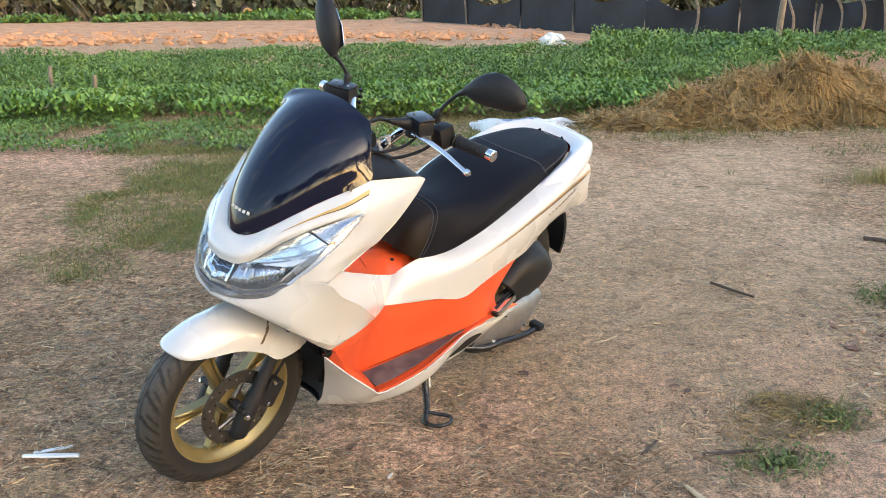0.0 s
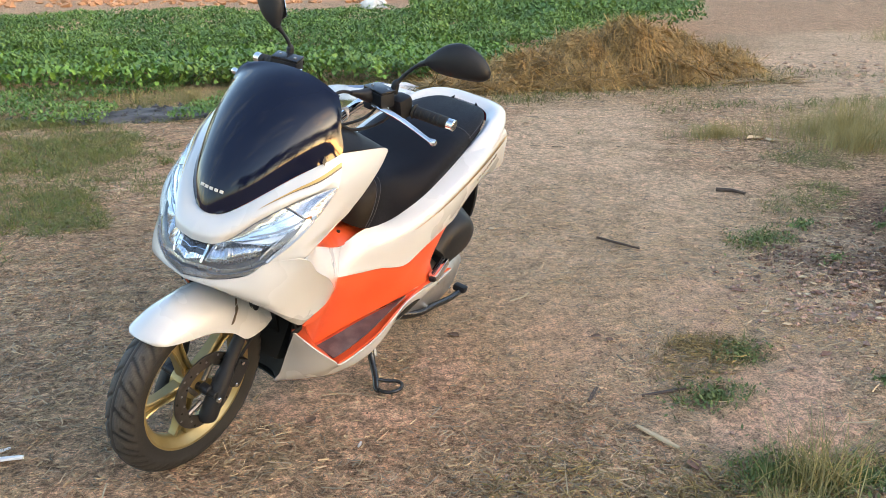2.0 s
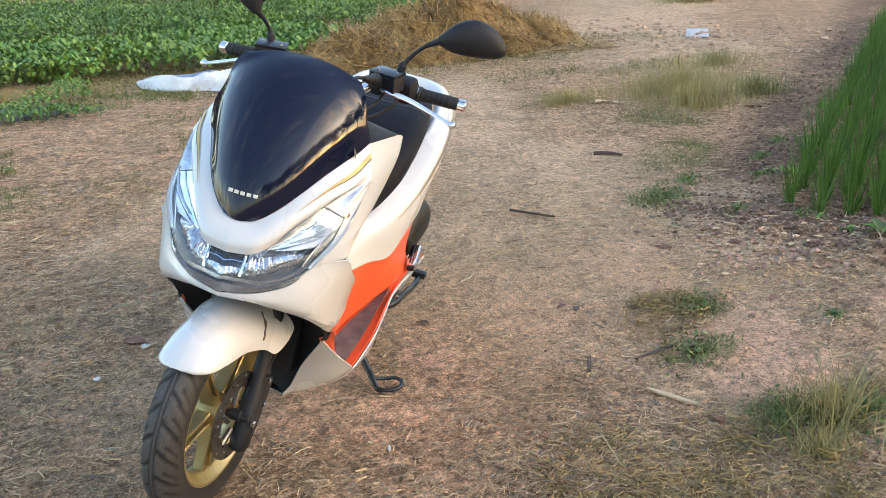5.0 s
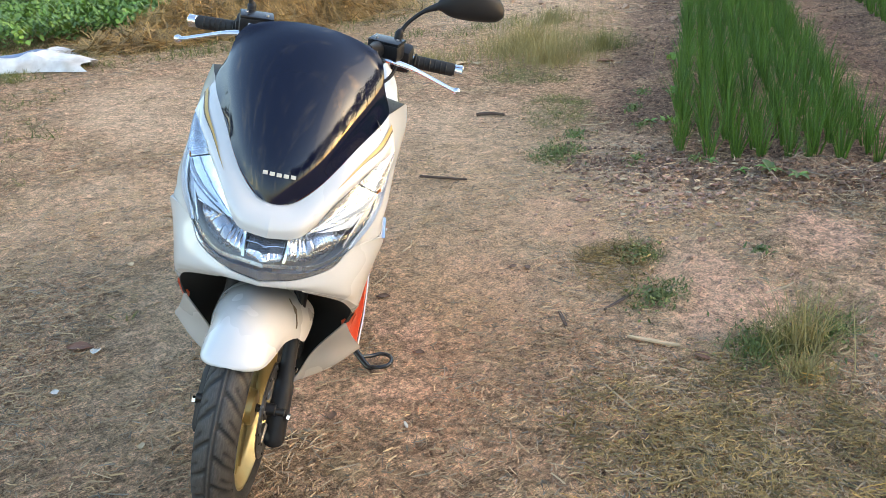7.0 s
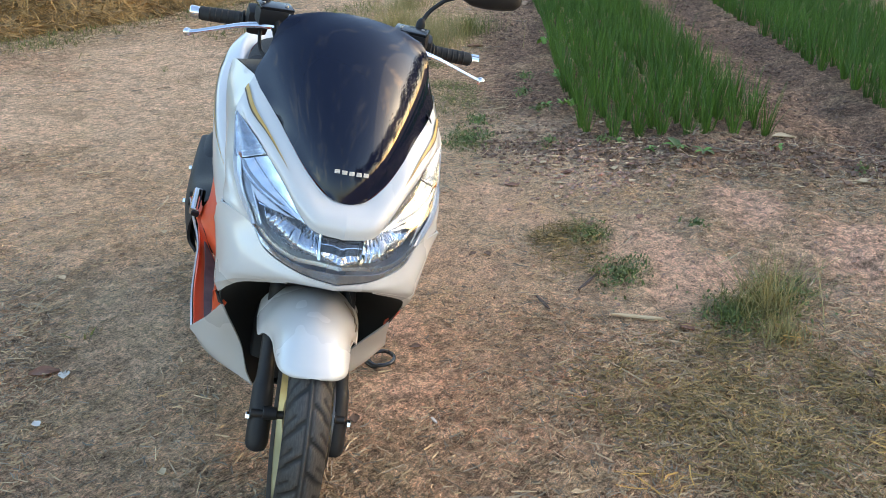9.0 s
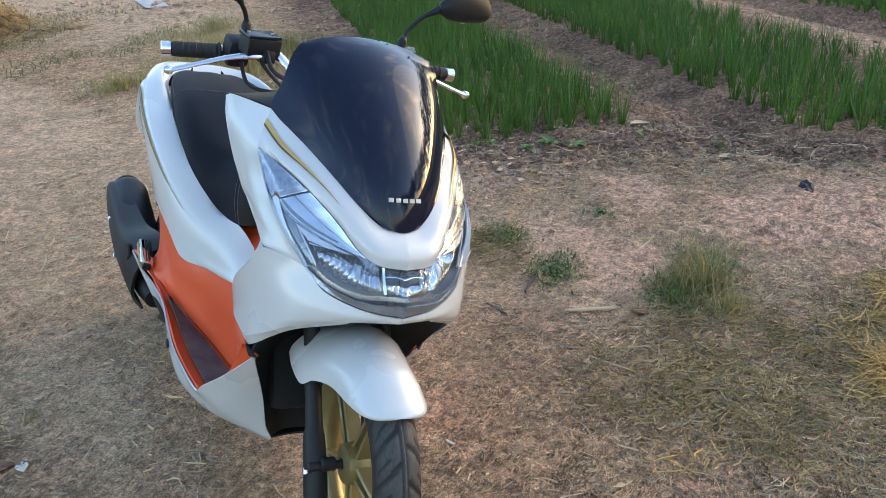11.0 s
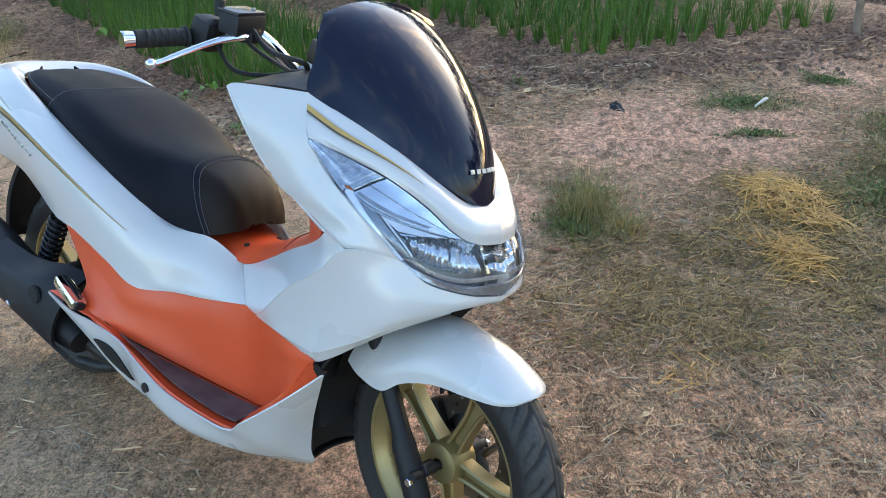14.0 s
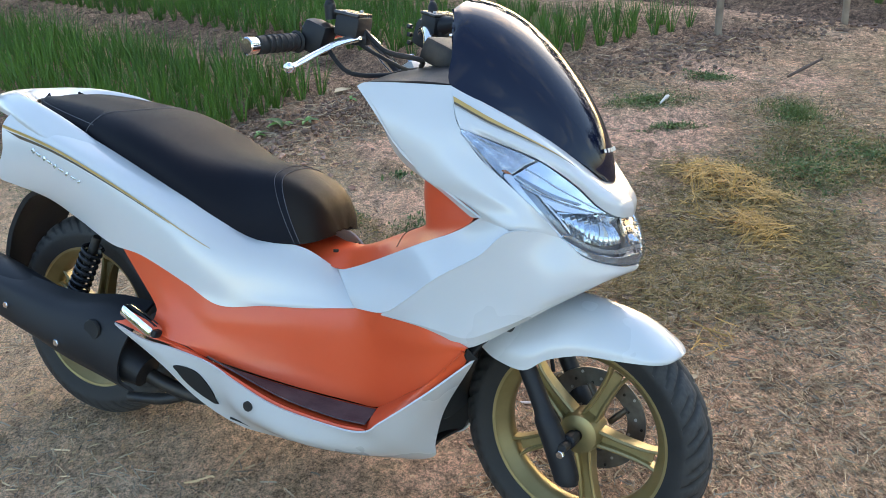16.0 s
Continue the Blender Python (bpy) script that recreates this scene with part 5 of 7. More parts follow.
# rear wheel and drive
plain = lambda bm: bm
rw = wheel("rear_wheel", (-1.315, 0, .268), .268, .050, plain, "gold five-spoke rear wheel", 5)
part("hub_cover", lathe([(.0001, -.05), (.035, -.05), (.05, -.03), (.05, .02), (.0001, .02)], (-1.315, 0, .268), 'Y', 40), GREASE, rw)


def shock(s):
    a, b = Vector((-1.205, s * .112, .510)), Vector((-1.305, s * .125, .290))
    sh = part("shock_absorber", rod(a, b, .011), GREASE, scooter, "black coil spring shock absorber")
    pts = []
    d = b - a
    u, w = d.cross(Vector((0, 1, 0))).normalized(), Vector((0, 1, 0))
    for k in range(150):
        t = k / 149
        ang = t * 2 * math.pi * 10
        pts.append(a + d * (0.12 + 0.70 * t) + 0.022 * (math.cos(ang) * u + math.sin(ang) * w))
    part("spring", tube(pts, .0052, 300, 8), GLOSSBLACK, sh, "black coil spring")
    part("reservoir", rod(a + d * .80, b, .017), ALLOY, sh)
    return sh


both(shock)
bm = bmesh.new()
air = [[(-1.000, .150, .420), (-1.03, .205, .400), (-1.08, .215, .345), (-1.10, .18, .285)], [(-1.08, .150, .490), (-1.10, .215, .460), (-1.15, .225, .370), (-1.16, .18, .300)],
       [(-1.17, .150, .515), (-1.19, .220, .475), (-1.22, .228, .390), (-1.22, .18, .300)], [(-1.25, .150, .500), (-1.26, .205, .455), (-1.275, .212, .400), (-1.27, .17, .330)]]
part("air_box", shell(sheet(air, 16, 16), 0.06, (-1.15, .08, .40)), BLACK, scooter, "black air filter box")
case = part("crankcase", shell(sheet([[(-.88, .13, .325), (-1.05, .15, .335), (-1.22, .15, .325), (-1.33, .13, .295)], [(-.90, .185, .300), (-1.05, .205, .305), (-1.20, .200, .295), (-1.33, .165, .275)], [(-.90, .195, .235), (-1.05, .218, .235), (-1.20, .212, .240), (-1.34, .170, .250)], [(-.90, .175, .175), (-1.05, .200, .165), (-1.20, .195, .185), (-1.33, .160, .225)], [(-.88, .12, .160), (-1.05, .14, .150), (-1.22, .14, .170), (-1.32, .12, .215)]], 24, 20), 0.05, (-1.1, 0, .24)), ALLOY, scooter, "grey cast transmission case")
for p in ((-1.03, .212, .285), (-1.17, .206, .21), (-.99, .208, .20)):
    part("case_bolt", rod(p, (p[0], p[1] + .012, p[2]), .006, 6), CHROME, case)
part("engine", tube([(-.62, 0, .24), (-.75, 0, .25), (-.95, 0, .27), (-1.1, 0, .27)], [.07, .10, .11, .07], 16, 20), GREASE, scooter)
rm = [[(-1.380, .085, .610), (-1.40, 0, .630), (-1.380, -.085, .610)], [(-1.470, .088, .580), (-1.49, 0, .590), (-1.470, -.088, .580)],
      [(-1.540, .088, .490), (-1.56, 0, .495), (-1.540, -.088, .490)], [(-1.570, .085, .400), (-1.59, 0, .400), (-1.570, -.085, .400)], [(-1.575, .080, .340), (-1.59, 0, .338), (-1.575, -.080, .340)]]
part("rear_mudguard", shell(sheet(rm, 15, 20), 0.012, (-1.35, 0, .35)), BLACK, scooter, "black rear mudguard and plate holder")
part("under_tail", block((.46, .20, .16), pose(-1.22, 0, .615, 0, 18, 0), .03), DARKHOLE, scooter)

# exhaust on the right
ex = part("muffler", tube([(-.985, -.185, .235), (-1.05, -.195, .262), (-1.18, -.200, .308), (-1.36, -.198, .364), (-1.500, -.185, .398), (-1.545, -.180, .408)], [.045, .060, .064, .064, .058, .042], 34, 28, squash=0.86), BLACK, scooter, "black muffler with a plastic heat guard")
guard = [[(-.985, -.235, .200), (-1.00, -.262, .235), (-.99, -.262, .300), (-.965, -.235, .370), (-.965, -.18, .405)],
         [(-1.08, -.250, .232), (-1.10, -.276, .275), (-1.09, -.276, .330), (-1.06, -.250, .385), (-1.05, -.19, .410)],
         [(-1.20, -.246, .256), (-1.22, -.276, .298), (-1.21, -.276, .342), (-1.19, -.258, .380), (-1.18, -.20, .398)],
         [(-1.36, -.238, .304), (-1.38, -.266, .330), (-1.37, -.266, .382), (-1.36, -.252, .406), (-1.35, -.20, .416)],
         [(-1.50, -.230, .348), (-1.52, -.252, .370), (-1.52, -.252, .410), (-1.51, -.240, .426), (-1.50, -.19, .432)],
         [(-1.550, -.224, .360), (-1.560, -.242, .376), (-1.560, -.242, .408), (-1.555, -.232, .420), (-1.550, -.185, .424)]]
hg = part("heat_guard", shell(sheet(guard, 20, 40), 0.008, (-1.3, -.15, .34)), BLACK, ex, "satin black heat guard")
guard_grid = sheet(guard, 60, 160)[:, :42] * [1, -1, 1]
for p in (on_sheet(guard_grid, -1.333, .358), on_sheet(guard_grid, -1.162, .300)):
    part("guard_bolt", rod((p[0], -p[1] + .002, p[2]), (p[0], -p[1] - .007, p[2]), .0085, 6), CHROME, hg, "bright hexagon bolt")
# no hollow here: a flush dark disc paints the recess's shade
p = on_sheet(guard_grid, -1.064, .345)
part("guard_recess", lathe([(.0001, -.0015), (.022, -.0015), (.024, .004), (.0001, .004)], (p[0], -p[1], p[2]), 'Y', 24), DARKHOLE, hg, "oval recess in the guard")
part("end_cap", lathe([(.012, -.01), (.040, -.01), (.044, 0), (.044, .01), (.012, .01)], (-1.555, -.185, .402), 'X', 28), GREASE, ex)
part("exhaust_pipe", tube([(-.70, -.06, .20), (-.80, -.09, .175), (-.90, -.12, .172), (-.99, -.16, .21), (-1.03, -.18, .25)], .018, 30, 14), GREASE, ex, "dark exhaust pipe")


# folding foot pegs
def peg(s):
    p = part("foot_peg", block((.100, .036, .026), pose(-.936, s * .250, .384, s * 12, 22, s * 5), .008), CHROME, scooter, "polished folding pillion peg")
    for k in (-1, 0, 1):
        part("peg_groove", block((.086, .003, .003), pose(-.931, s * (.250 + .008 * k), .397 - .0015 * k, s * 12, 22, s * 5), .001), BLACK, p)
    part("peg_end", block((.012, .024, .018), pose(-.888, s * .254, .3635, s * 12, 22, s * 5), .006), BLACK, p, "black rubber end of the peg")
    return p


both(peg)

# stands
st = part("side_stand", tube([(-.668, .160, .222), (-.660, .182, .182), (-.645, .212, .132), (-.610, .252, .104), (-.566, .284, .096), (-.557, .300, .099)], [.014, .013, .011, .010, .009, .008], 30, 12), GLOSSBLACK, scooter, "black side stand with its foot on the ground")
part("stand_foot", tube([(-.563, .288, .097), (-.556, .312, .103), (-.562, .336, .109), (-.580, .350, .113), (-.606, .352, .113), (-.630, .338, .110), (-.636, .316, .105), (-.622, .290, .100), (-.604, .262, .102)], .0060, 40, 10), GLOSSBLACK, st, "wire loop foot of the stand")
part("stand_spring", rod((-.676, .172, .215), (-.662, .212, .140), .007), ALLOY, st)
cs = part("centre_stand", tube([(-.86, .15, .19), (-.95, .205, .185), (-1.02, .222, .192), (-1.14, .235, .185), (-1.22, .240, .190)], [.012, .012, .012, .011, .011], 24, 12), GLOSSBLACK, scooter, "black centre stand folded up")
part("stand_pedal", block((.035, .05, .025), pose(-1.23, .235, .198), .008), BLACK, cs)
part("stand_leg", tube([(-.88, .10, .19), (-.98, .13, .13), (-1.08, .15, .11)], .014, 16, 10), GREASE, cs)
part("stand_leg", tube([(-.88, -.10, .19), (-.98, -.13, .15), (-1.08, -.15, .14)], .014, 16, 10), GREASE, cs)

# handlebar group
bar = part("handlebar", turned(tube([(-.545, .345, .998), (-.535, .225, 1.004), (-.512, .180, 1.014), (-.478, .140, 1.024), (-.450, .108, 1.004), (-.428, .070, .960), (-.416, .040, .932), (-.412, .0, .925),
                                     (-.416, -.040, .932), (-.428, -.070, .960), (-.450, -.108, 1.004), (-.478, -.140, 1.024), (-.512, -.180, 1.014), (-.535, -.225, 1.004), (-.545, -.345, .998)], .0125, 90, 14)), CHROME, scooter, "chrome tubular handlebar")
part("bar_clamp", turned(block((.05, .10, .045), pose(-.405, 0, .940, 0, -27, 0), .01)), ALLOY, bar)
for k in (-.03, .03):
    part("clamp_bolt", turned(rod((-.398, k, .955), (-.408, k, .978), .009, 6)), CHROME, bar)


def controls(s):
    g = part("grip", turned(rod((-.533, s * .232, 1.003), (-.5435, s * .330, .9985), .0165, 24)), GRIPRUBBER, bar, "black rubber grip")
    for k in range(6):
        y = s * (.240 + .014 * k)
        part("grip_ring", turned(lathe([(.0160, -.0025), (.0172, -.001), (.0172, .001), (.0160, .0025)], (-.5335 - .0011 * k * 1.0, y, 1.0025 - .0005 * k), 'Y', 24)), GRIPRUBBER, g)
    part("grip_flange", turned(rod((-.5325, s * .226, 1.0035), (-.5330, s * .233, 1.003), .021, 24)), GRIPRUBBER, g)
    part("bar_end", turned(rod((-.5435, s * .330, .9985), (-.5455, s * .353, .9975), .0150, 20, r2=.0162)), CHROME, g, "chrome bar end weight")
    sw = part("switch_box", turned(block((.052, .052, .062), pose(-.508, s * .198, 1.012, 0, 20, s * -8), .014)), BLACK, bar, "black switch housing")
    for k, c in ((0, BLACK), (1, BLACK), (2, GLOSSBLACK)):
        part("switch_button", turned(block((.010, .014, .010), pose(-.548, s * (.184 + .0), .992 + .018 * k, 0, 20, 0), .003)), c, sw)
    mc = part("master_cylinder", turned(block((.048, .082, .040), pose(-.452, s * .160, 1.034, 0, 10, s * -16), .008)), BLACK, bar, "black brake reservoir")
    part("reservoir_lid", turned(block((.050, .080, .008), pose(-.452, s * .160, 1.056, 0, 10, s * -16), .003)), GLOSSBLACK, mc)
    for k in (-.026, .026):
        part("lid_screw", turned(rod((-.452, s * .160 + k, 1.058), (-.452, s * .160 + k, 1.0625), .004, 8)), ALLOY, mc)
    part("lever", turned(tube([(-.440, s * .150, 1.012), (-.436, s * .180, 1.012), (-.440, s * .225, 1.004), (-.448, s * .275, .988), (-.450, s * .330, .970), (-.452, s * .345, .966)],
                               [.010, .0125, .0095, .0080, .0070, .0095], 34, 12, squash=0.62)), LEVER, bar, "polished brake lever")
    part("lever_ball", turned(lathe([(.0001, -.0100), (.0065, -.0085), (.0098, -.003), (.0098, .003), (.0065, .0085), (.0001, .0100)], (-.452, s * .348, .965), 'Y', 14, closed=False)), LEVER, bar)
    part("lever_perch", turned(block((.035, .030, .028), pose(-.446, s * .146, 1.012, 0, 0, s * -15), .006)), BLACK, bar)
    # mirror
    mi = part("mirror", turned(tube([(-.487, s * .183, 1.045), (-.489, s * .184, 1.072), (-.494, s * .190, 1.082), (-.500, s * .202, 1.102), (-.498, s * .232, 1.132), (-.494, s * .262, 1.150), (-.492, s * .285, 1.162)] if s > 0 else [(-.487, -.183, 1.045), (-.489, -.184, 1.072), (-.486, -.186, 1.082), (-.480, -.190, 1.095), (-.470, -.200, 1.112), (-.460, -.212, 1.128), (-.455, -.222, 1.145)],
                                    [.011, .011, .0055, .005, .005, .009, .011], 40, 12)), BLACK, bar, "black mirror on a bent stalk")
    head = []
    for t, wd, ht in ((0.0, .012, .011), (.08, .018, .020), (.22, .026, .036), (.42, .030, .045), (.62, .030, .044), (.80, .026, .036), (.92, .020, .025), (1.0, .010, .010)):
        a = Vector((-.492, .266, 1.156)).lerp(Vector((-.540, .428, 1.158)), t) + Vector((0, 0, .018 * math.sin(math.pi * t))) if s > 0 else Vector((-.458, -.212, 1.125)).lerp(Vector((-.470, -.300, 1.285)), t)
        ring = []
        for k in range(16):
            an = 2 * math.pi * k / 16
            cx, cz = math.cos(an), math.sin(an)
            up = Vector((0, 0, 1)) if s > 0 else Vector((-.05, .80, .44))
            ring.append(a + Vector((wd * (cx if cx > 0 else 0.35 * cx), 0, 0)) + up * ht * math.copysign(abs(cz) ** 0.85, cz))
        head.append(ring)
    bmh = bmesh.new()
    g2 = [[bmh.verts.new(p) for p in r] for r in np.array([spline([h[k] for h in head], 22) for k in range(16)]).transpose(1, 0, 2)]
    for r, q in zip(g2, g2[1:]):
        for k in range(16):
            bmh.faces.new((r[k], r[(k + 1) % 16], q[(k + 1) % 16], q[k]))
    bmh.faces.new(g2[0])
    bmh.faces.new(g2[-1][::-1])
    part("mirror_shell", turned(bmh), BLACK, mi, "satin black mirror shell", sharp=50)
    gl = [(-.514, .300, 1.200), (-.528, .345, 1.205), (-.545, .395, 1.190), (-.552, .420, 1.164), (-.545, .395, 1.134), (-.530, .350, 1.126), (-.516, .305, 1.138), (-.511, .288, 1.165)]
    if s < 0:
        gl = [(-.478, -.200, 1.16), (-.482, -.222, 1.21), (-.486, -.258, 1.25), (-.486, -.290, 1.265), (-.486, -.292, 1.23), (-.484, -.278, 1.19), (-.480, -.250, 1.15), (-.478, -.222, 1.14)]
    part("mirror_glass", turned(slab(gl, 0.002, (-1, 0, 0))), CHROME, mi, "mirror glass")
    return g


both(controls)
for k, (a, r) in enumerate((((-.50, .19, 1.00), .0045), ((-.47, .16, 1.02), .004), ((-.50, -.19, 1.00), .0045), ((-.47, -.16, 1.02), .004), ((-.44, -.15, 1.03), .005))):
    s = 1 if a[1] > 0 else -1
    part("cable", turned(tube([a, (a[0] + .05, a[1] * .95, a[2] - .03 - .01 * (k % 3)), (a[0] + .11, a[1] * .75, a[2] - .055 - .008 * (k % 2)), (-.345, a[1] * .55, .955), (-.30, s * .05, .93)], r, 34, 8)), BLACK, bar)
part("rubber_boot", turned(tube([(-.475, .150, 1.038), (-.440, .142, 1.034), (-.400, .135, 1.040), (-.365, .130, 1.046)], [.024, .022, .012, .006], 18, 14)), BLACK, bar, "black rubber lever boot")
part("boot_cable", turned(tube([(-.370, .130, 1.046), (-.330, .122, 1.050), (-.285, .112, 1.030), (-.270, .10, .99)], .0045, 18, 8)), BLACK, bar)
bm = bmesh.new()
for k in range(4):
    tube([(-.392 + .004 * k, .070, .975), (-.405 + .006 * k, .092, .992), (-.395, .104, .972), (-.385 - .005 * k, .086, .950), (-.392 + .004 * k, .070, .975)], .0022, 20, 6, bm)
tube([(-.395, .088, .955), (-.402, .105, .930), (-.398, .100, .915)], .002, 12, 6, bm)
tie = thing("string_tie", bm, STRING, "white string knotted round the chrome handlebar", "string")
tie.matrix_world = scooter.matrix_world.copy()

# ---- plants, fence and clutter ----
RNG = np.random.RandomState(7)


def gz(x, y):
    """The ground's height at the nearest point of its sheet."""
    i, j = np.searchsorted(gx, x), np.searchsorted(gy, y)
    return float(GZ[min(j, nvy - 1), min(i, nvx - 1)])


def blade_verts(base, lean_x, lean_y, h, w, bend, turn, verts, faces, seg=3):
    """A bent, tapering blade as a folded strip."""
    n = len(verts)
    c, s = math.cos(turn), math.sin(turn)
    for k in range(seg + 1):
        t = k / seg
        ww = w * (1 - t) ** 0.7 * 0.5 + 0.0003
        ox, oy = lean_x * (t + bend * t * t) * h, lean_y * (t + bend * t * t) * h
        z = h * t * (1 - 0.25 * bend * t * (lean_x ** 2 + lean_y ** 2) ** 0.5)
        verts.append((base[0] + ox - c * ww, base[1] + oy - s * ww, base[2] + z))
        verts.append((base[0] + ox + c * ww, base[1] + oy + s * ww, base[2] + z))
    for k in range(seg):
        a = n + 2 * k
        faces.append((a, a + 1, a + 3, a + 2))


def stuff(name, verts, faces, material, label, category):
    fours = len(faces[0]) == 4
    ob = new(name, (quad_mesh if fours else raw_mesh)(name, verts, faces, material))
    return tagged(ob, label, category, kind="stuff")


# onion beds: the first rows are plants of their own, the rest one planting
def onion_mesh(seed, h0=0.27):
    r = np.random.RandomState(seed)
    v, f = [], []
    for k in range(19):
        a, q = r.rand() * 6.283, r.rand() ** 0.6
        lx, ly = 0.27 * q * math.cos(a), 0.27 * q * math.sin(a)
        b = (0.020 * q * math.cos(a), 0.020 * q * math.sin(a), -0.01)
        h, bend, tw = h0 * (0.45 + 0.65 * r.rand()), r.rand() ** 2 * 1.6, r.rand() * 3.14
        for d in (0, 1.57):
            blade_verts(b, lx, ly, h, 0.0050, bend, tw + d, v, f, 3)
    return v, f


ONIONS = [onion_mesh(s) for s in range(9)]
onion_meshes = [raw_mesh("onion_plant", v, f, ONION) for v, f in ONIONS]


def onion_bed(starts, v0, rows, length, pitch, singles, label, small=1.0, thin=0.05):
    """Rows of plants from v0 across; starts gives where the first and the last row begin."""
    vv, ff, placed = [], [], 0
    for k in range(rows):
        edge = k / max(1, rows - 1)
        u0 = starts[0] + (starts[1] - starts[0]) * edge
        for i in range(int(length / pitch)):
            u = u0 + i * pitch + RNG.normal(0, 0.020)
            v = v0 + k * 0.125 + RNG.normal(0, 0.016)
            if RNG.rand() < thin + 0.30 * (edge > 0.8) * (thin > 0.05):
                continue
            x, y = bed_xy(u, v)
            z = gz(x, y)
            q, turn, sc = RNG.randint(9), RNG.rand() * 6.28, (0.80 + 0.40 * RNG.rand()) * (1 - (1 - small) * edge)
            if i < singles:
                ob = new("onion_plant", onion_meshes[q])
                ob.matrix_world = Matrix.Translation((x, y, z)) @ Matrix.Rotation(turn, 4, 'Z') @ Matrix.Scale(sc, 4)
                tagged(ob, "upright green onion plant growing from dark soil", "onion plant", "onion plants in the bed")
            else:
                c, s = math.cos(turn) * sc, math.sin(turn) * sc
                V = np.array(ONIONS[q][0])
                vv.append(np.stack([x + c * V[:, 0] - s * V[:, 1], y + s * V[:, 0] + c * V[:, 1], z + sc * V[:, 2]], -1))
                ff.append(np.array(ONIONS[q][1]) + placed)
                placed += len(V)
    stuff("onion_bed", np.concatenate(vv), np.concatenate(ff), ONION, label, "onion bed")


onion_bed((0.0, 0.0), 0.0, 8, 9.0, 0.135, 4, "dense bed of green onions in rows")
onion_bed((-0.42, -1.0), 1.72, 12, 8.5, 0.135, 3, "second dense bed of green onions in rows", 0.78, 0.06)
onion_bed((-1.9, -1.6), 4.30, 9, 7.0, 0.140, 2, "far bed of green onions beyond the earth bank")


# litter and grass over the yard
def scatter(n, x0, x1, y0, y1, keep):
    x, y = RNG.uniform(x0, x1, n), RNG.uniform(y0, y1, n)
    k = RNG.rand(n) < keep(x, y)
    x, y = x[k], y[k]
    return x, y, height(x, y)


def strips(name, rings, material, label, category):
    """Narrow strips: rings is a list of (left, right) arrays of points along them."""
    k, n = len(rings), len(rings[0][0])
    v = np.stack([np.stack(r, 1) for r in rings], 1).reshape(-1, 3)
    base = np.arange(n)[:, None] * 2 * k
    f = np.stack([base + 2 * q + np.array([[0, 1, 3, 2]]) for q in range(k - 1)], 1)
    ob = new(name, quad_mesh(name, v, f, material))
    return tagged(ob, label, category, kind="stuff")


def straws(name, n, area, keep, lo, hi, w, material, label, rise=0.0, category="straw", curl=0.03):
    x, y, z = scatter(n, *area, keep)
    m = len(x)
    t, ln, bow = RNG.rand(m) * 6.2832, lo + (hi - lo) * RNG.rand(m) ** 2.2, RNG.normal(0, curl, m)
    dx, dy = np.cos(t), np.sin(t)
    ww = w * 0.5 * RNG.uniform(0.5, 1.3, m)
    lift = z + 0.002 + rise * RNG.rand(m) ** 2
    tip = RNG.normal(0, 0.06, m) * ln + rise * RNG.normal(0, .2, m)
    tilt = RNG.uniform(-1.0, 1.0, m)
    rings = []
    for q in (-0.5, 0.0, 0.5):
        px, py = x + dx * ln * q - dy * ln * bow * (q * q * 4), y + dy * ln * q + dx * ln * bow * (q * q * 4)
        pz = lift + np.maximum(-0.0005, tip * (q + 0.2))
        rings.append((np.stack([px + dy * ww, py - dx * ww, pz + tilt * ww], -1), np.stack([px - dy * ww, py + dx * ww, pz - tilt * ww + 0.0008], -1)))
    return strips(name, rings, material, label, category)


def off_bed(x, y):
    u, v = bed_uv(x, y)
    return 1 - 0.85 * sm(-0.15, 0.15, u - bed_start(v)) * sm(-0.5, -0.2, v)


def yard(x, y):
    """1 over the trodden yard, thinning out towards its rim."""
    return 1 - sm(2.2, 3.6, np.hypot((x - 0.35) / 1.05, y - 2.4) + 0.8 * (fractal(x, y, 0.7, 9) - 0.5))


def litter_keep(x, y):
    g, s, d, t, b, m = zones(x, y)
    return np.clip((0.20 + 0.75 * sm(0.44, 0.60, fractal(x, y, 0.45, 4)) + 0.5 * t + 0.2 * m - 0.30 * s - 0.75 * b - 0.45 * np.clip(g * 1.4 - 0.3, 0, 1)) * off_bed(x, y), 0, 1)


def thatch_keep(x, y):
    g, s, d, t, b, m = zones(x, y)
    return np.clip(0.42 + 0.50 * sm(0.42, 0.58, fractal(x, y, 0.35, 12)) + 0.6 * m + 0.3 * g - 0.9 * b - 0.55 * s, 0.02, 1) * off_bed(x, y) * yard(x, y)


THATCH = mat("withered_thatch", (0.70, 0.465, 0.240), 0.8, 0.0, (0.48, 0.305, 0.145), 2.5, island=0.78)
DEADGREEN = mat("dead_olive_grass", (0.54, 0.345, 0.115), 0.75, 0.0, (0.32, 0.210, 0.062), 4.0, island=0.72)
NEAR = (-3.6, 4.2, -1.2, 6.4)
straws("straw_litter", 220000, NEAR, lambda x, y: litter_keep(x, y) * yard(x, y), 0.012, 0.070, 0.0023, STRAW, "fine dry straw scattered over the earth", 0.006)
straws("straw_litter_far", 42000, (-4.8, 7.0, 4.6, 11.0), lambda x, y: litter_keep(x, y) * sm(4.6, 6.0, y), 0.03, 0.12, 0.004, STRAW, "dry straw scattered over the far yard", 0.008)
straws("grass_thatch", 400000, NEAR, thatch_keep, 0.010, 0.040, 0.0025, THATCH, "withered trodden thatch of thin grass", 0.008, "dead grass", 0.18)
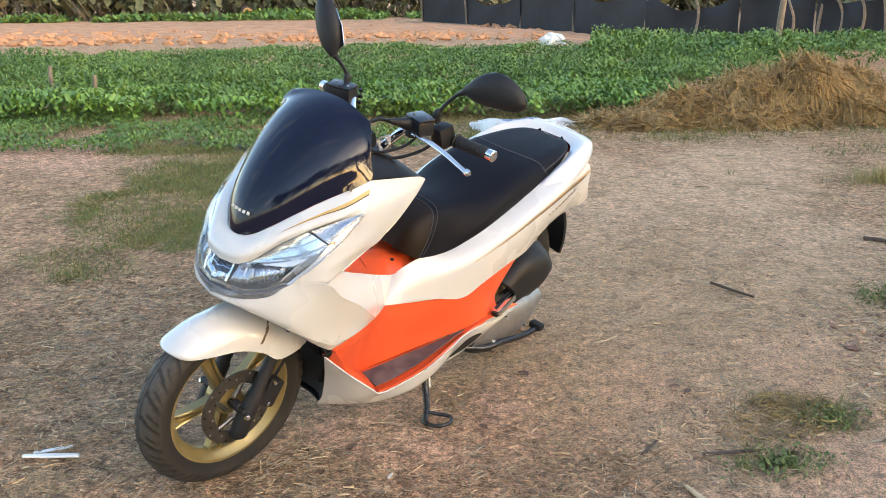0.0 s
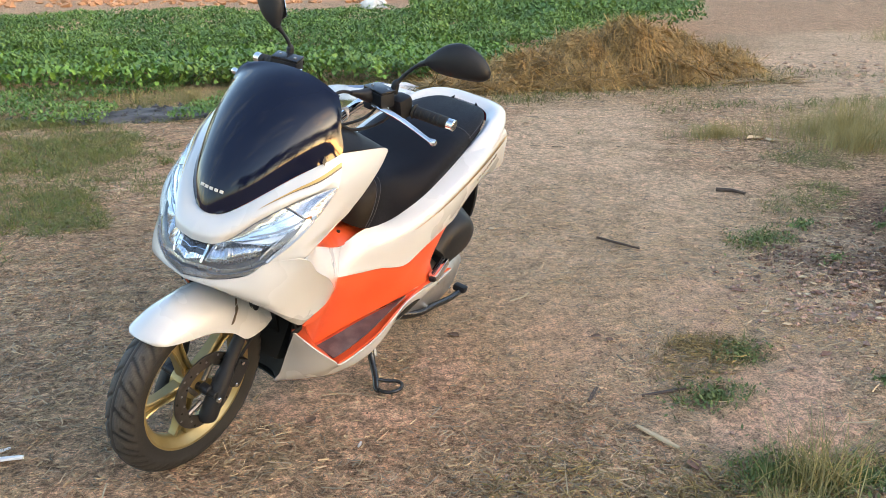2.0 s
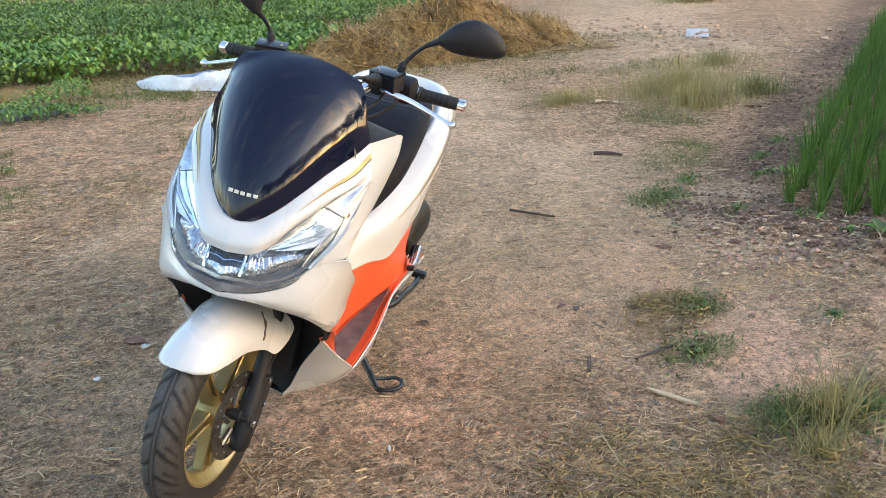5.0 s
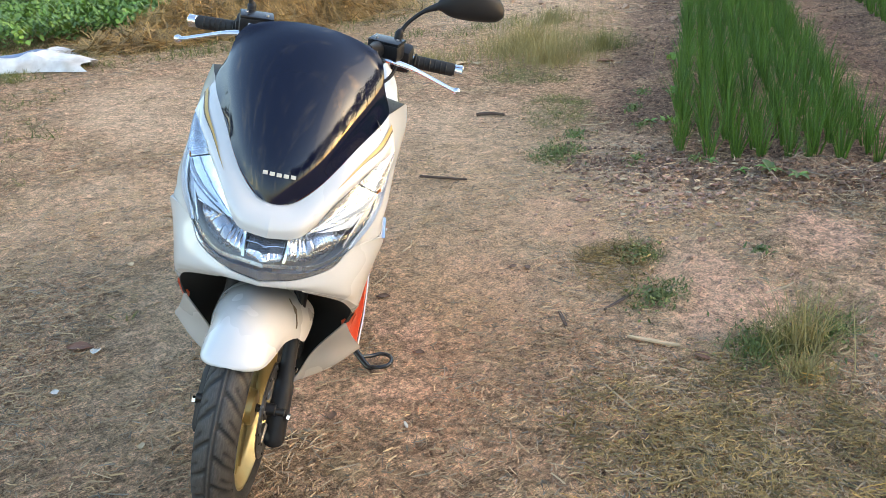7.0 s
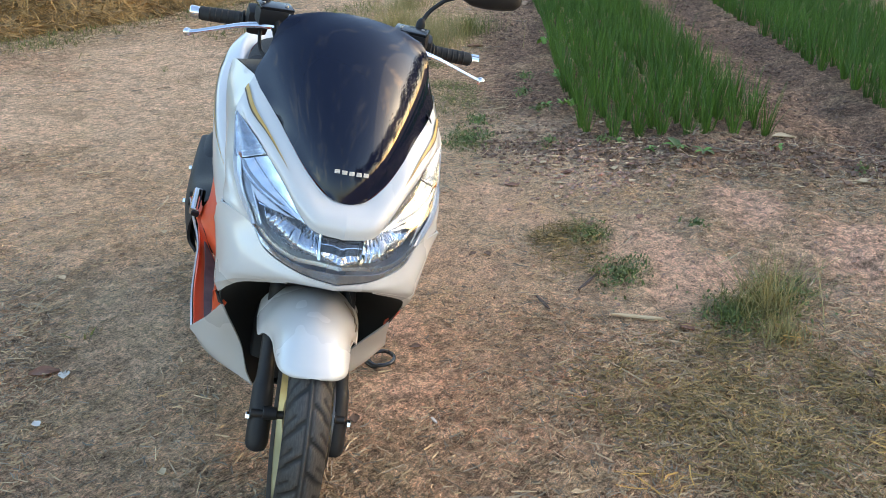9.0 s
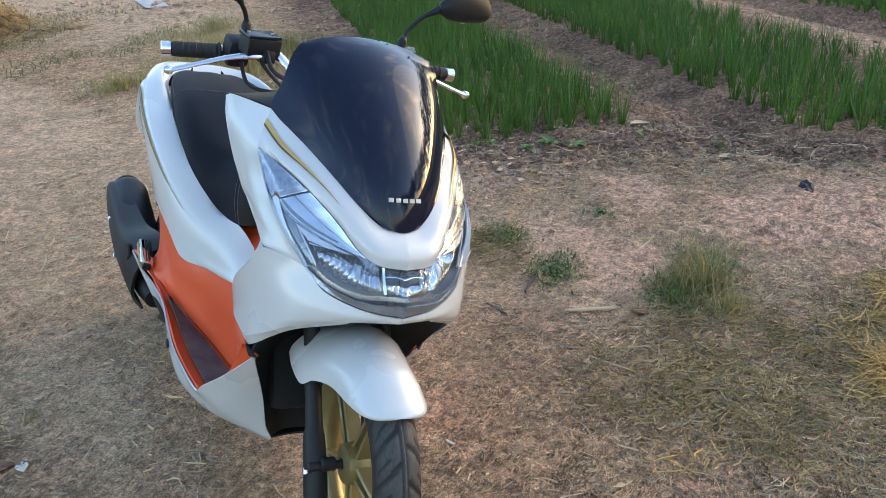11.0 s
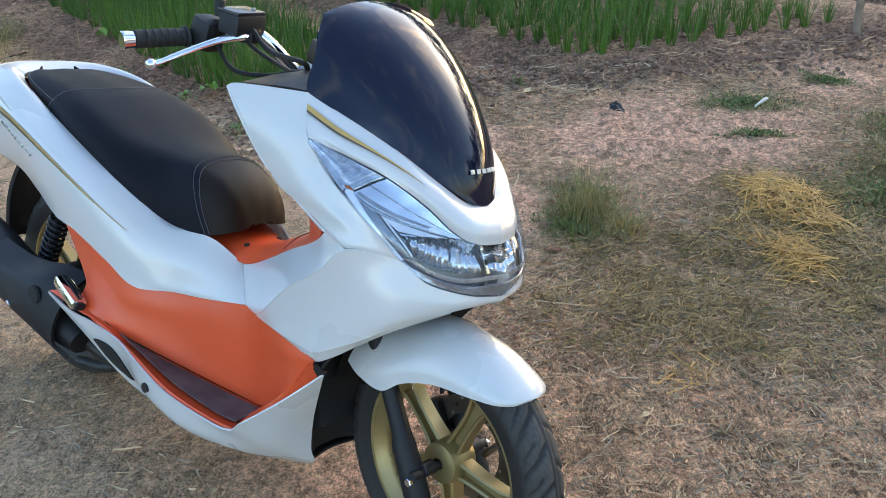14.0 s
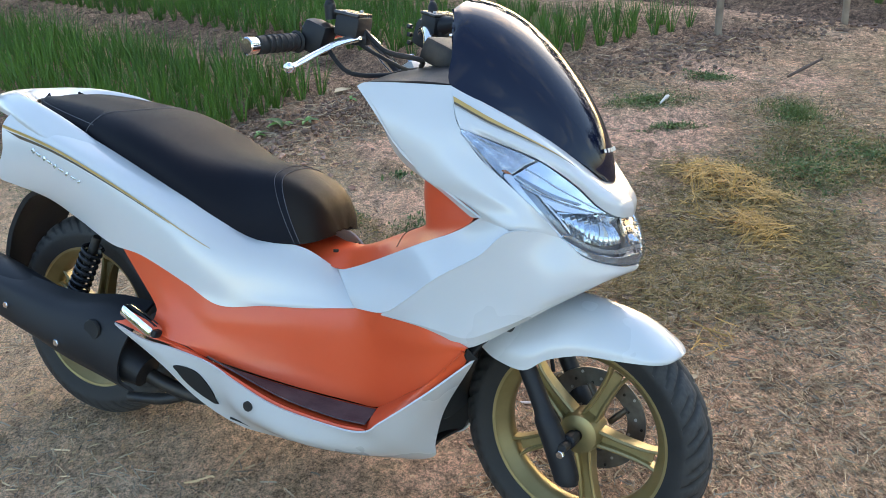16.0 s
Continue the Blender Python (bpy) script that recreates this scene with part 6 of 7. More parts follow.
straws("dead_grass_mat", 110000, (-0.8, 2.2, -0.3, 2.9), lambda x, y: np.clip(1.1 * zones(x, y)[5], 0, 1) * off_bed(x, y), 0.016, 0.055, 0.0023, DEADGREEN, "mat of dead olive grass", 0.022, "dead grass", 0.22)
GOLDSTRAW = mat("fresh_golden_straw", (0.84, 0.475, 0.115), 0.7, 0.0, (0.60, 0.320, 0.070), 2.0, island=0.6)
straws("golden_stalks", 10000, (-0.4, 2.2, 0.6, 3.2), lambda x, y: np.clip(patches(x, y, GOLDEN[:5]) ** 2, 0, 1), 0.05, 0.16, 0.0029, GOLDSTRAW, "loose golden straw over the dead grass", 0.030, "straw", 0.10)
straws("long_stalks", 900, NEAR, lambda x, y: 0.5 * yard(x, y), 0.06, 0.20, 0.0032, mat("pale_stalk", (0.56, 0.42, 0.24), 0.7, island=0.35), "pale long dry stalks", 0.012, "straw", 0.05)


def grass(name, n, area, keep, lo, hi, w, material, label, lean=0.5, category="grass", seg=3):
    x, y, z = scatter(n, *area, keep)
    m = len(x)
    t, q = RNG.rand(m) * 6.283, lean * RNG.rand(m)
    lx, ly, h, bend, turn, wd = q * np.cos(t), q * np.sin(t), RNG.uniform(lo, hi, m), RNG.uniform(0.3, 1.6, m), RNG.rand(m) * 3.14, w * RNG.uniform(0.7, 1.3, m)
    c, d = np.cos(turn), np.sin(turn)
    rings = []
    for k in range(seg + 1):
        a = k / seg
        ww = wd * (1 - a) ** 0.7 * 0.5 + 0.0003
        ox, oy = lx * (a + bend * a * a) * h, ly * (a + bend * a * a) * h
        pz = z - 0.004 + h * a * (1 - 0.25 * bend * a * q)
        rings.append((np.stack([x + ox - c * ww, y + oy - d * ww, pz], -1), np.stack([x + ox + c * ww, y + oy + d * ww, pz], -1)))
    return strips(name, rings, material, label, category)


green_keep = lambda x, y: np.clip((zones(x, y)[0] - 0.25) * 1.6, 0, 1) * off_bed(x, y)
grass("short_grass", 190000, (-3.6, 3.4, -0.2, 6.2), green_keep, 0.010, 0.040, 0.0042, GRASS, "short thin green grass in patches", 1.4)
grass("lawn_grass", 150000, (-3.8, 0.6, 3.4, 8.6), lambda x, y: np.clip((zones(x, y)[0] - 0.12) * 1.2, 0, 1), 0.015, 0.045, 0.0055, GRASS, "thin green grass over the far side of the yard", 1.3, "grass", 2)
grass("dead_grass_blades", 60000, (-0.8, 2.2, -0.3, 2.9), lambda x, y: np.clip(zones(x, y)[5] - 0.1, 0, 1) * off_bed(x, y), 0.012, 0.045, 0.0024, DEADGREEN, "short dead grass standing in the mat", 1.5)
grass("short_grass_far", 52000, (-7.0, 7.0, 5.8, 11.5), lambda x, y: np.clip((zones(x, y)[0] - 0.15) * 1.4, 0, 1), 0.02, 0.07, 0.007, GRASS, "green grass along the field edge", 1.0)
for cx, cy, rx, ry, n, h, m, lb in ((0.98, 1.80, .15, .13, 190, .24, DRYGRASS, "sparse tuft of tall half-dry grass"), (0.98, 1.84, .26, .13, 800, .07, GRASS, "low tuft of green grass"), (3.75, 5.5, .55, .40, 1100, .24, DRYGRASS, "clump of tall yellow grass"),
                                    (4.0, 6.0, .9, .45, 1900, .26, DRYGRASS, "clump of tall yellow grass"), (-0.9, 8.75, 1.3, .30, 1000, .17, DRYGRASS, "dry grass beside the burnt patch"), (0.82, 1.70, .12, .09, 220, .10, DRYGRASS, "low tuft of dry yellow grass"), (4.45, 5.6, .40, .22, 600, .20, GRASS, "green tuft at the foot of the yellow grass"),
                                    (9.8, 12.4, .9, .45, 1100, .30, DRYGRASS, "dry grass along the track"), (3.0, 6.1, .40, .22, 700, .14, DRYGRASS, "tuft of dry yellow grass"), (1.60, .42, .35, .22, 900, .05, GRASS, "low green grass patch"), (5.2, 6.9, .8, .3, 900, .2, DRYGRASS, "tuft of dry yellow grass beside the track")):
    v, f = [], []
    for k in range(n):
        a, q = RNG.rand() * 6.283, abs(RNG.normal(0, 0.5))
        x, y = cx + rx * q * math.cos(a), cy + ry * q * math.sin(a)
        t, ln = RNG.rand() * 6.283, 0.7 * RNG.rand()
        blade_verts((x, y, gz(x, y) - 0.004), ln * math.cos(t), ln * math.sin(t), h * (0.35 + 0.65 * RNG.rand()), 0.0030 if h < .3 else .006, RNG.uniform(0.2, 1.4), RNG.rand() * 3.14, v, f)
    stuff("grass_tuft", v, f, m, lb, "grass tuft")


# broad-leaved plants
def leaf_mass(n, place, size, material, name, label, category):
    v, f = [], []
    for k in range(n):
        p = place()
        if p is None:
            continue
        x, y, z = p
        s = size * (0.6 + 0.8 * RNG.rand())
        t, tilt = RNG.rand() * 6.283, RNG.normal(0.9, 1.0)
        a = Vector((math.cos(t), math.sin(t), 0.55 * tilt)) * s
        b = Vector((-math.sin(t), math.cos(t), RNG.normal(0, 0.7))) * s * 0.36
        o, c = len(v), Vector((x, y, z))
        v += [tuple(c - a * 0.5), tuple(c + b), tuple(c + a * 0.55), tuple(c - b)]
        f.append((o, o + 1, o + 2, o + 3))
    return stuff(name, v, f, material, label, category)


def crop_place(y0, y1, x0, x1, h, rows, gap=0.3):
    def place():
        y = RNG.uniform(y0, y1)
        x = RNG.uniform(x0, x1) * (y / y1)
        k = fnoise(x, y, 0.55, 1) * 0.7 + 0.5 * fnoise(x, y, 1.7, 2)
        if k < gap or x > x1 * (y / y1) * (0.80 + 0.40 * fnoise(y, x, 0.7, 3)):
            return None
        hh = h * (0.35 + k * 0.9)
        return x, y, hh * (1 - abs(RNG.normal(0, 0.30)))
    return place


leaf_mass(142000, crop_place(11.4, 16.6, -9.5, 7.0, .38, 0, 0.27), 0.031, LEAF, "leafy_crop", "dark green leafy field crop in a wide band", "crop")
leaf_mass(40000, crop_place(9.4, 11.8, -7.5, 3.0, .28, 0, 0.45), 0.042, LEAF, "weeds_tall", "tall green weeds before the crop", "weeds")
leaf_mass(20000, crop_place(9.2, 11.4, -7.2, 3.0, .27, 0, 0.60), 0.045, BRIGHTLEAF, "weeds_bright", "bright yellow-green young weeds", "weeds")
leaf_mass(26000, crop_place(7.6, 10.2, -6.0, -0.2, .09, 0, 0.58), 0.024, LEAF, "weeds_low", "low creeping green weeds", "weeds")
leaf_mass(16000, crop_place(14.2, 19.0, 3.0, 9.6, .50, 0, 0.30), 0.05, LEAF, "leafy_crop_right", "green leafy crop below the net fence", "crop")
def weed_mat(cx, cy, rx, ry, turn, n, size=0.010):
    c, d = math.cos(radians(turn)), math.sin(radians(turn))

    def place():
        a, q = RNG.rand() * 6.283, abs(RNG.normal(0, .55))
        px, py = rx * q * math.cos(a), ry * q * math.sin(a)
        x, y = cx + c * px - d * py, cy + d * px + c * py
        return x, y, gz(x, y) + .004 + .016 * RNG.rand()
    leaf_mass(n, place, size, WEED, "weed_mat", "low mat of small-leaved green weeds on the earth", "weeds")


for cx, cy, rx, ry, turn in WEED_NEAR[:11]:
    weed_mat(cx, cy, rx, ry, turn, int(380 + 20000 * rx * ry))
for cx, cy, rx, ry, n in ((2.29, 3.13, .07, .05, 60), (2.05, 3.30, .08, .06, 60), (2.62, 3.72, .10, .06, 90), (2.95, 4.05, .12, .06, 90), (2.30, 3.92, .16, .09, 130), (2.60, 1.95, .05, .04, 30), (1.55, 2.30, .05, .04, 40), (3.35, 4.3, .15, .06, 90)):
    weed_mat(cx, cy, rx, ry, 35, n * 2, 0.013)


def rosette(x, y, n, size):
    """A broad-leaved weed: leaves that bend out from one root."""
    w = new("broadleaf_weed")
    w.matrix_world = Matrix.Translation((x, y, gz(x, y)))
    tagged(w, "pale green broad-leaved weed before the onion bed", "weed", "broad-leaved weeds")
    for k in range(n):
        a, ln = 6.283 * k / n + RNG.normal(0, .3), size * RNG.uniform(.7, 1.2)
        rise = RNG.uniform(.35, .9)
        rows = []
        for t in np.linspace(0, 1, 7):
            wd = ln * .20 * math.sin(math.pi * min(.98, t ** .8 * .95 + .04)) + .001
            h = ln * (rise * t - .55 * t * t) + .012
            rows.append([(t * ln * math.cos(a) - q * wd * math.sin(a), t * ln * math.sin(a) + q * wd * math.cos(a), h + abs(q) * wd * .35) for q in (-1, -.5, 0, .5, 1)])
        part("leaf", shell(np.array(rows), .0008, (0, 0, -2)), WEED if k % 3 else BRIGHTLEAF, w)


for x, y, n, size in ((2.32, 2.74, 9, .075), (2.36, 2.62, 7, .065), (2.27, 2.86, 5, .045), (2.66, 2.36, 5, .04), (2.30, 3.05, 5, .04), (2.70, 3.72, 6, .05)):
    rosette(x, y, n, size)
for cx, cy in ((4.12, 4.65), (2.67, 3.58), (5.21, 5.29), (3.3, 4.05)):
    leaf_mass(14, lambda: (cx + RNG.normal(0, .025), cy + RNG.normal(0, .025), gz(cx, cy) + .03 + .03 * RNG.rand()), 0.036, BRIGHTLEAF, "bright_seedling", "bright yellow-green seedling at the bed edge", "seedling")


def fallen_leaf(x, y, s, turn, material, label, name="fallen_leaf"):
    rows = [[(s * u, s * .32 * v * math.sin(math.pi * min(.97, .03 + u)), .07 * s * v * v + .05 * s * math.sin(4 * u)) for u in np.linspace(0, 1, 7)] for v in (-1, -.4, .4, 1)]
    ob = thing(name, shell(sheet(rows, 12, 8), .0012, (0, 0, -9)), material, label, "leaf")
    ob.matrix_world = Matrix.Translation((x, y, gz(x, y) + .004)) @ Matrix.Rotation(radians(turn), 4, 'Z')
    return ob


# clods of dug earth along the beds
def clods(n, place, lo, hi, name, label, material=None):
    v, f = [], []
    base = [(1, 0, 0), (-1, 0, 0), (0, 1, 0), (0, -1, 0), (0, 0, 1), (0, 0, -1)]
    tri = [(0, 2, 4), (2, 1, 4), (1, 3, 4), (3, 0, 4), (2, 0, 5), (1, 2, 5), (3, 1, 5), (0, 3, 5)]
    for k in range(n):
        x, y = place()
        s, o = RNG.uniform(lo, hi) ** 1.0, len(v)
        m = Euler(RNG.rand(3) * 6.28).to_matrix()
        z = gz(x, y)
        for p in base:
            q = m @ (Vector(p) * s * RNG.uniform(0.6, 1.25))
            v.append((x + q.x, y + q.y, z + 0.2 * s + q.z * 0.7))
        f += [tuple(o + i for i in t) for t in tri]
    return stuff(name, v, f, material or CLOD, label, "earth clods")


def bed_front():
    v = RNG.uniform(-0.6, 4.0)
    return bed_xy(bed_start(v) + RNG.normal(0.12, 0.16), v)


def bed_side():
    return bed_xy(RNG.uniform(-0.3, 7), RNG.choice([-0.30, 1.32, 1.45]) + RNG.normal(0, 0.13))


def bank_foot():
    return bed_xy(RNG.uniform(-2.2, 3), 3.9 + RNG.normal(0, 0.16))


clods(2600, bed_front, .003, .021, "bed_clods", "broken clods of dark dug earth")
clods(1800, bed_side, .003, .018, "furrow_clods", "broken clods of earth in the furrow")
clods(700, bank_foot, .004, .022, "bank_clods", "broken dark clods below the earth bank")
PINKCLOD = mat("pink_earth_clod", (0.66, 0.39, 0.265), 0.95, 0.0, (0.46, 0.265, 0.175), 25.0, bump=0.6, bump_scale=120, island=0.45)
clods(900, lambda: (RNG.normal(1.55, .45), RNG.normal(1.9, .60)), .002, .010, "bare_earth_crumbs", "crumbs of pink earth on the bare patches", PINKCLOD)
clods(420, lambda: (RNG.normal(1.85, .26), RNG.normal(2.95, .22)), .003, .017, "broken_crust", "broken lumps of dry crust before the bed", PINKCLOD)
for k in range(60):
    fallen_leaf(RNG.normal(1.95, .22), RNG.normal(2.95, .20), RNG.uniform(.02, .05), RNG.rand() * 360, [LEAFBROWN, PLANKWOOD, LEAFRED, STRAW][k % 4], "curled dry leaf before the bed", "dry_leaf")
clods(420, lambda: (RNG.uniform(-2.0, 3), RNG.uniform(0.4, 5.0)), .002, .008, "pebbles", "small crumbs of earth on the yard")
straws("bed_straw", 5200, (1.2, 4.6, -0.8, 4.4), lambda x, y: (lambda u, v: sm(-0.30, 0.0, u - bed_start(v)) * (1 - sm(0.25, 0.55, u - bed_start(v))) * sm(-0.7, -0.4, v) * (1 - sm(3.2, 3.5, v)))(*bed_uv(x, y)), 0.04, 0.16, 0.0030, STRAW, "loose dry stalks at the bed edge", 0.03, "straw", 0.08)


clods(900, lambda: (RNG.uniform(-16, 3), RNG.uniform(24.5, 34)), .07, .20, "field_clods", "lumps of orange earth on the ploughed field", FIELDEARTH)


# straw heaps
def hay_pile(name, peaks, n, ln, w, label, base_material=HAY, core=0.86, straw=HAY):
    def top(x, y):
        return max(h * max(0.0, 1 - ((x - cx) / rx) ** 2 - ((y - cy) / ry) ** 2) ** 0.8 for cx, cy, rx, ry, h in peaks)
    v, f = [], []
    x0, x1 = min(p[0] - p[2] for p in peaks), max(p[0] + p[2] for p in peaks)
    y0, y1 = min(p[1] - p[3] for p in peaks), max(p[1] + p[3] for p in peaks)
    g = np.array([[(x, y, gz(x, y) - .03 + top(x, y) * (core + 0.2 * fnoise(x, y, .15, 3))) for x in np.linspace(x0, x1, 60)] for y in np.linspace(y0, y1, 40)])
    heap = thing(name, shell(g, 0.05, (0, 0, -60)), base_material, label, "hay pile")
    done = 0
    while done < n:
        x, y = RNG.uniform(x0, x1), RNG.uniform(y0, y1)
        h = top(x, y)
        if h < 0.015 and RNG.rand() > 0.12:
            continue
        done += 1
        e = 0.03
        nx, ny = (top(x - e, y) - top(x + e, y)) / (2 * e), (top(x, y - e) - top(x, y + e)) / (2 * e)
        t = RNG.rand() * 6.283
        d = Vector((math.cos(t), math.sin(t), 0))
        d.z = -(d.x * nx + d.y * ny) + RNG.normal(0, 0.32)
        d = d.normalized() * ln * RNG.uniform(0.5, 1.3)
        s = Vector((-d.y, d.x, RNG.normal(0, .3) * ln)).normalized() * w * 0.5
        c = Vector((x, y, gz(x, y) + h * 1.0 + 0.02 * RNG.rand()))
        bow = Vector((0, 0, -0.10 * ln * RNG.rand()))
        o = len(v)
        for q in (-0.5, -0.15, 0.2, 0.5):
            p = c + d * q + bow * (4 * q * q)
            v += [tuple(p - s), tuple(p + s)]
        f += [(o + 2 * k, o + 2 * k + 1, o + 2 * k + 3, o + 2 * k + 2) for k in range(3)]
    st = new("loose_straw", raw_mesh("loose_straw", v, f, straw))
    st.parent = heap
    return heap


hay_pile("hay_mound", [(3.65, 9.35, .62, .60, .56), (3.15, 9.35, .62, .55, .44), (4.15, 9.45, .55, .55, .42), (2.55, 9.15, .75, .50, .26), (4.65, 9.5, .7, .5, .24), (3.0, 8.9, .9, .4, .16), (2.0, 8.9, .7, .4, .08), (4.0, 9.0, .5, .35, .22)], 17000, .46, .0070, "heap of golden dry hay on the yard", HAYCORE)
hay_pile("hay_bunch", [(1.00, 1.12, .24, .17, .034), (.82, 1.05, .20, .14, .020)], 480, .14, .0030, "small flattened bunch of golden hay", HAY, 0.15, GOLDSTRAW)
hay_pile("hay_bunch", [(.55, 1.22, .18, .11, .020)], 240, .13, .0029, "thin scatter of golden hay", HAY, 0.1, GOLDSTRAW)

# burnt patch
g = np.array([[(x, y, gz(x, y) + .035 * float(blob(np.array(x), np.array(y), -1.25, 8.05, .75, .28, 8)) - .006) for x in np.linspace(-2.2, -.3, 60)] for y in np.linspace(7.6, 8.5, 36)])
thing("ash_patch", shell(g, 0.03, (0, 8, -40)), ASH, "burnt patch of grey and black ash", "ash patch")

clods(420, lambda: (RNG.normal(-1.25, .38), RNG.normal(8.05, .14)), .012, .05, "ash_lumps", "charred lumps and grey ash crumbs", ASH)


# sacks lying on the ground
def sack(name, cx, cy, lx, ly, h, turn, label, lobes, blue=True):
    rows = []
    for a in np.linspace(-1, 1, 9):
        rows.append([(lx * a + .04 * math.sin(7 * b + a * 3), ly * b * (1 - .25 * a * a) + .03 * math.sin(5 * a), h * max(0, 1 - b * b) ** .5 * (.65 + .5 * fnoise(np.array(a * 3.0 + lobes), np.array(b * 2.0), 1.0, 1)) * (1 - .5 * a ** 4)) for b in np.linspace(-1, 1, 9)])
    ob = thing(name, shell(sheet(rows, 30, 30), 0.004, (0, 0, -3)), SACK, label, "sack")
    ob.matrix_world = Matrix.Translation((cx, cy, gz(cx, cy) + .004)) @ Matrix.Rotation(radians(turn), 4, 'Z')
    if blue:
        g2 = sheet(rows, 30, 30)[8:20, 9:21] + np.array([0, 0, .004])
        part("printed_band", shell(g2, 0.001, (0, 0, -3)), SACKBLUE, ob, "faded blue printed band")
    return ob


sack("sack", 0.72, 8.50, .55, .18, .14, -42, "crumpled white woven sack with a blue band", 1.0)
sack("sack", 1.05, 8.95, .20, .12, .07, 20, "grey folded cloth beside the sack", 4.0, False)
sk = sack("rubbish_bag", 1.90, 16.4, .20, .14, .20, 15, "white plastic bag caught on the crop", 2.0, False)
sk.location.z = 0.36


# posts and net fence
def post(x, y, h, r, lean, label, name="post", bury=.1):
    b = Vector((x, y, gz(x, y) - bury))
    t = b + Vector((lean[0], lean[1], h + bury))
    pts = [b.lerp(t, k / 5) + Vector((RNG.normal(0, r * .25), RNG.normal(0, r * .25), 0)) for k in range(6)]
    return thing(name, tube(pts, [r * 1.1, r, r * .97, r * .95, r * .92, r * .85], 14, 10), POSTWOOD, label, "post")


post(3.05, 0.05, 0.75, .022, (.02, -.01), "weathered wooden stake at the bed corner")
post(2.90, -0.70, 0.9, .020, (.01, .02), "weathered wooden stake beside the path")
post(-4.08, 10.7, .40, .03, (.02, 0), "short wooden stake among weeds")
post(-4.95, 11.6, .45, .03, (0, 0), "short reddish stake among weeds")
post(5.76, 16.1, 1.75, .058, (.10, 0), "thick wooden post before the fence")
FENCE = [(-0.9, 40.5), (0.9, 36.5), (2.6, 32.0), (3.9, 28.2), (5.2, 24.2), (7.0, 22.2), (8.3, 20.9), (9.4, 19.8)]
fence = new("net_fence")
tagged(fence, "sagging black shade net fence on thin wooden posts", "fence")
for k, ((xa, ya), (xb, yb)) in enumerate(zip(FENCE, FENCE[1:])):
    rows = []
    for h in (0.0, 0.35, 0.75, 1.0):
        rows.append([(xa + (xb - xa) * t, ya + (yb - ya) * t + .10 * math.sin(9 * t + k) * (h > .1) * (h < .9), -.03 + h * (1.12 - (.42 if k in (1, 4) else .16) * math.sin(math.pi * t) + .05 * (k % 3)) + .03 * math.sin(13 * t)) for t in np.linspace(0, 1, 9)])
    part("net_panel", shell(sheet(rows, 30, 12), 0.01, (0, 60, 0)), NET, fence, "black woven shade net")
for k, (x, y) in enumerate(FENCE):
    h = 1.22 + .45 * RNG.rand()
    lean = RNG.normal(0, .12, 2)
    part("fence_post", tube([(x, y - .03, -.1), (x + lean[0] * .5, y - .03, h * .5), (x + lean[0], y - .03 + lean[1], h)], [.045, .04, .032], 10, 8), POSTWOOD, fence)
for x, y, h in ((6.1, 22.9, 1.5), (7.7, 20.9, 1.0), (8.9, 20.1, 1.5), (8.6, 20.5, 1.4)):
    part("fence_post", tube([(x, y, -.1), (x + .12, y, h * .5), (x + .2 * RNG.normal(), y, h)], [.035, .032, .025], 10, 8), POSTWOOD, fence)

# scrub and trees beyond the fields and round about
def scrub_place(x0, x1, y0, y1, h):
    def place():
        x, y = RNG.uniform(x0, x1), RNG.uniform(y0, y1)
        k = fnoise(x, y, 2.2, 0)
        return None if k < .3 else (x, y, h * k * RNG.rand() ** .7)
    return place


leaf_mass(30000, scrub_place(-40, 30, 47, 56, 5.0), 0.45, SCRUB, "scrub_belt", "dry brown-green scrub beyond the fields", "scrub")
leaf_mass(7000, scrub_place(-30, 4, 44, 47, .5), 0.22, LEAF, "field_weeds", "green weeds at the foot of the scrub", "weeds")
v, f = [], []
for k in range(900):
    x, y = RNG.uniform(-40, 20), RNG.uniform(46, 50)
    t = RNG.rand() * 6.28
    blade_verts((x, y, 0), .5 * math.cos(t), .5 * math.sin(t), RNG.uniform(.8, 2.4), .05, .5, RNG.rand() * 3, v, f)
stuff("dry_branches", v, f, BARK, "bare grey-brown branches in the scrub", "branches")
log = thing("cut_log", rod((-9.6, 46.0, .32), (-10.4, 49.0, .40), .30, 20, bevel=.05), BARK, "felled log with a fresh orange cut end", "log")
part("cut_end", rod((-9.585, 45.93, .32), (-9.6, 46.0, .32), .26, 20, bevel=.05), CUTWOOD, log, "fresh orange cut face")


leaf_mass(15000, scrub_place(12, 42, 27, 40, 4.0), 0.20, SCRUB, "thicket", "dry brown thicket beyond the track", "thicket")


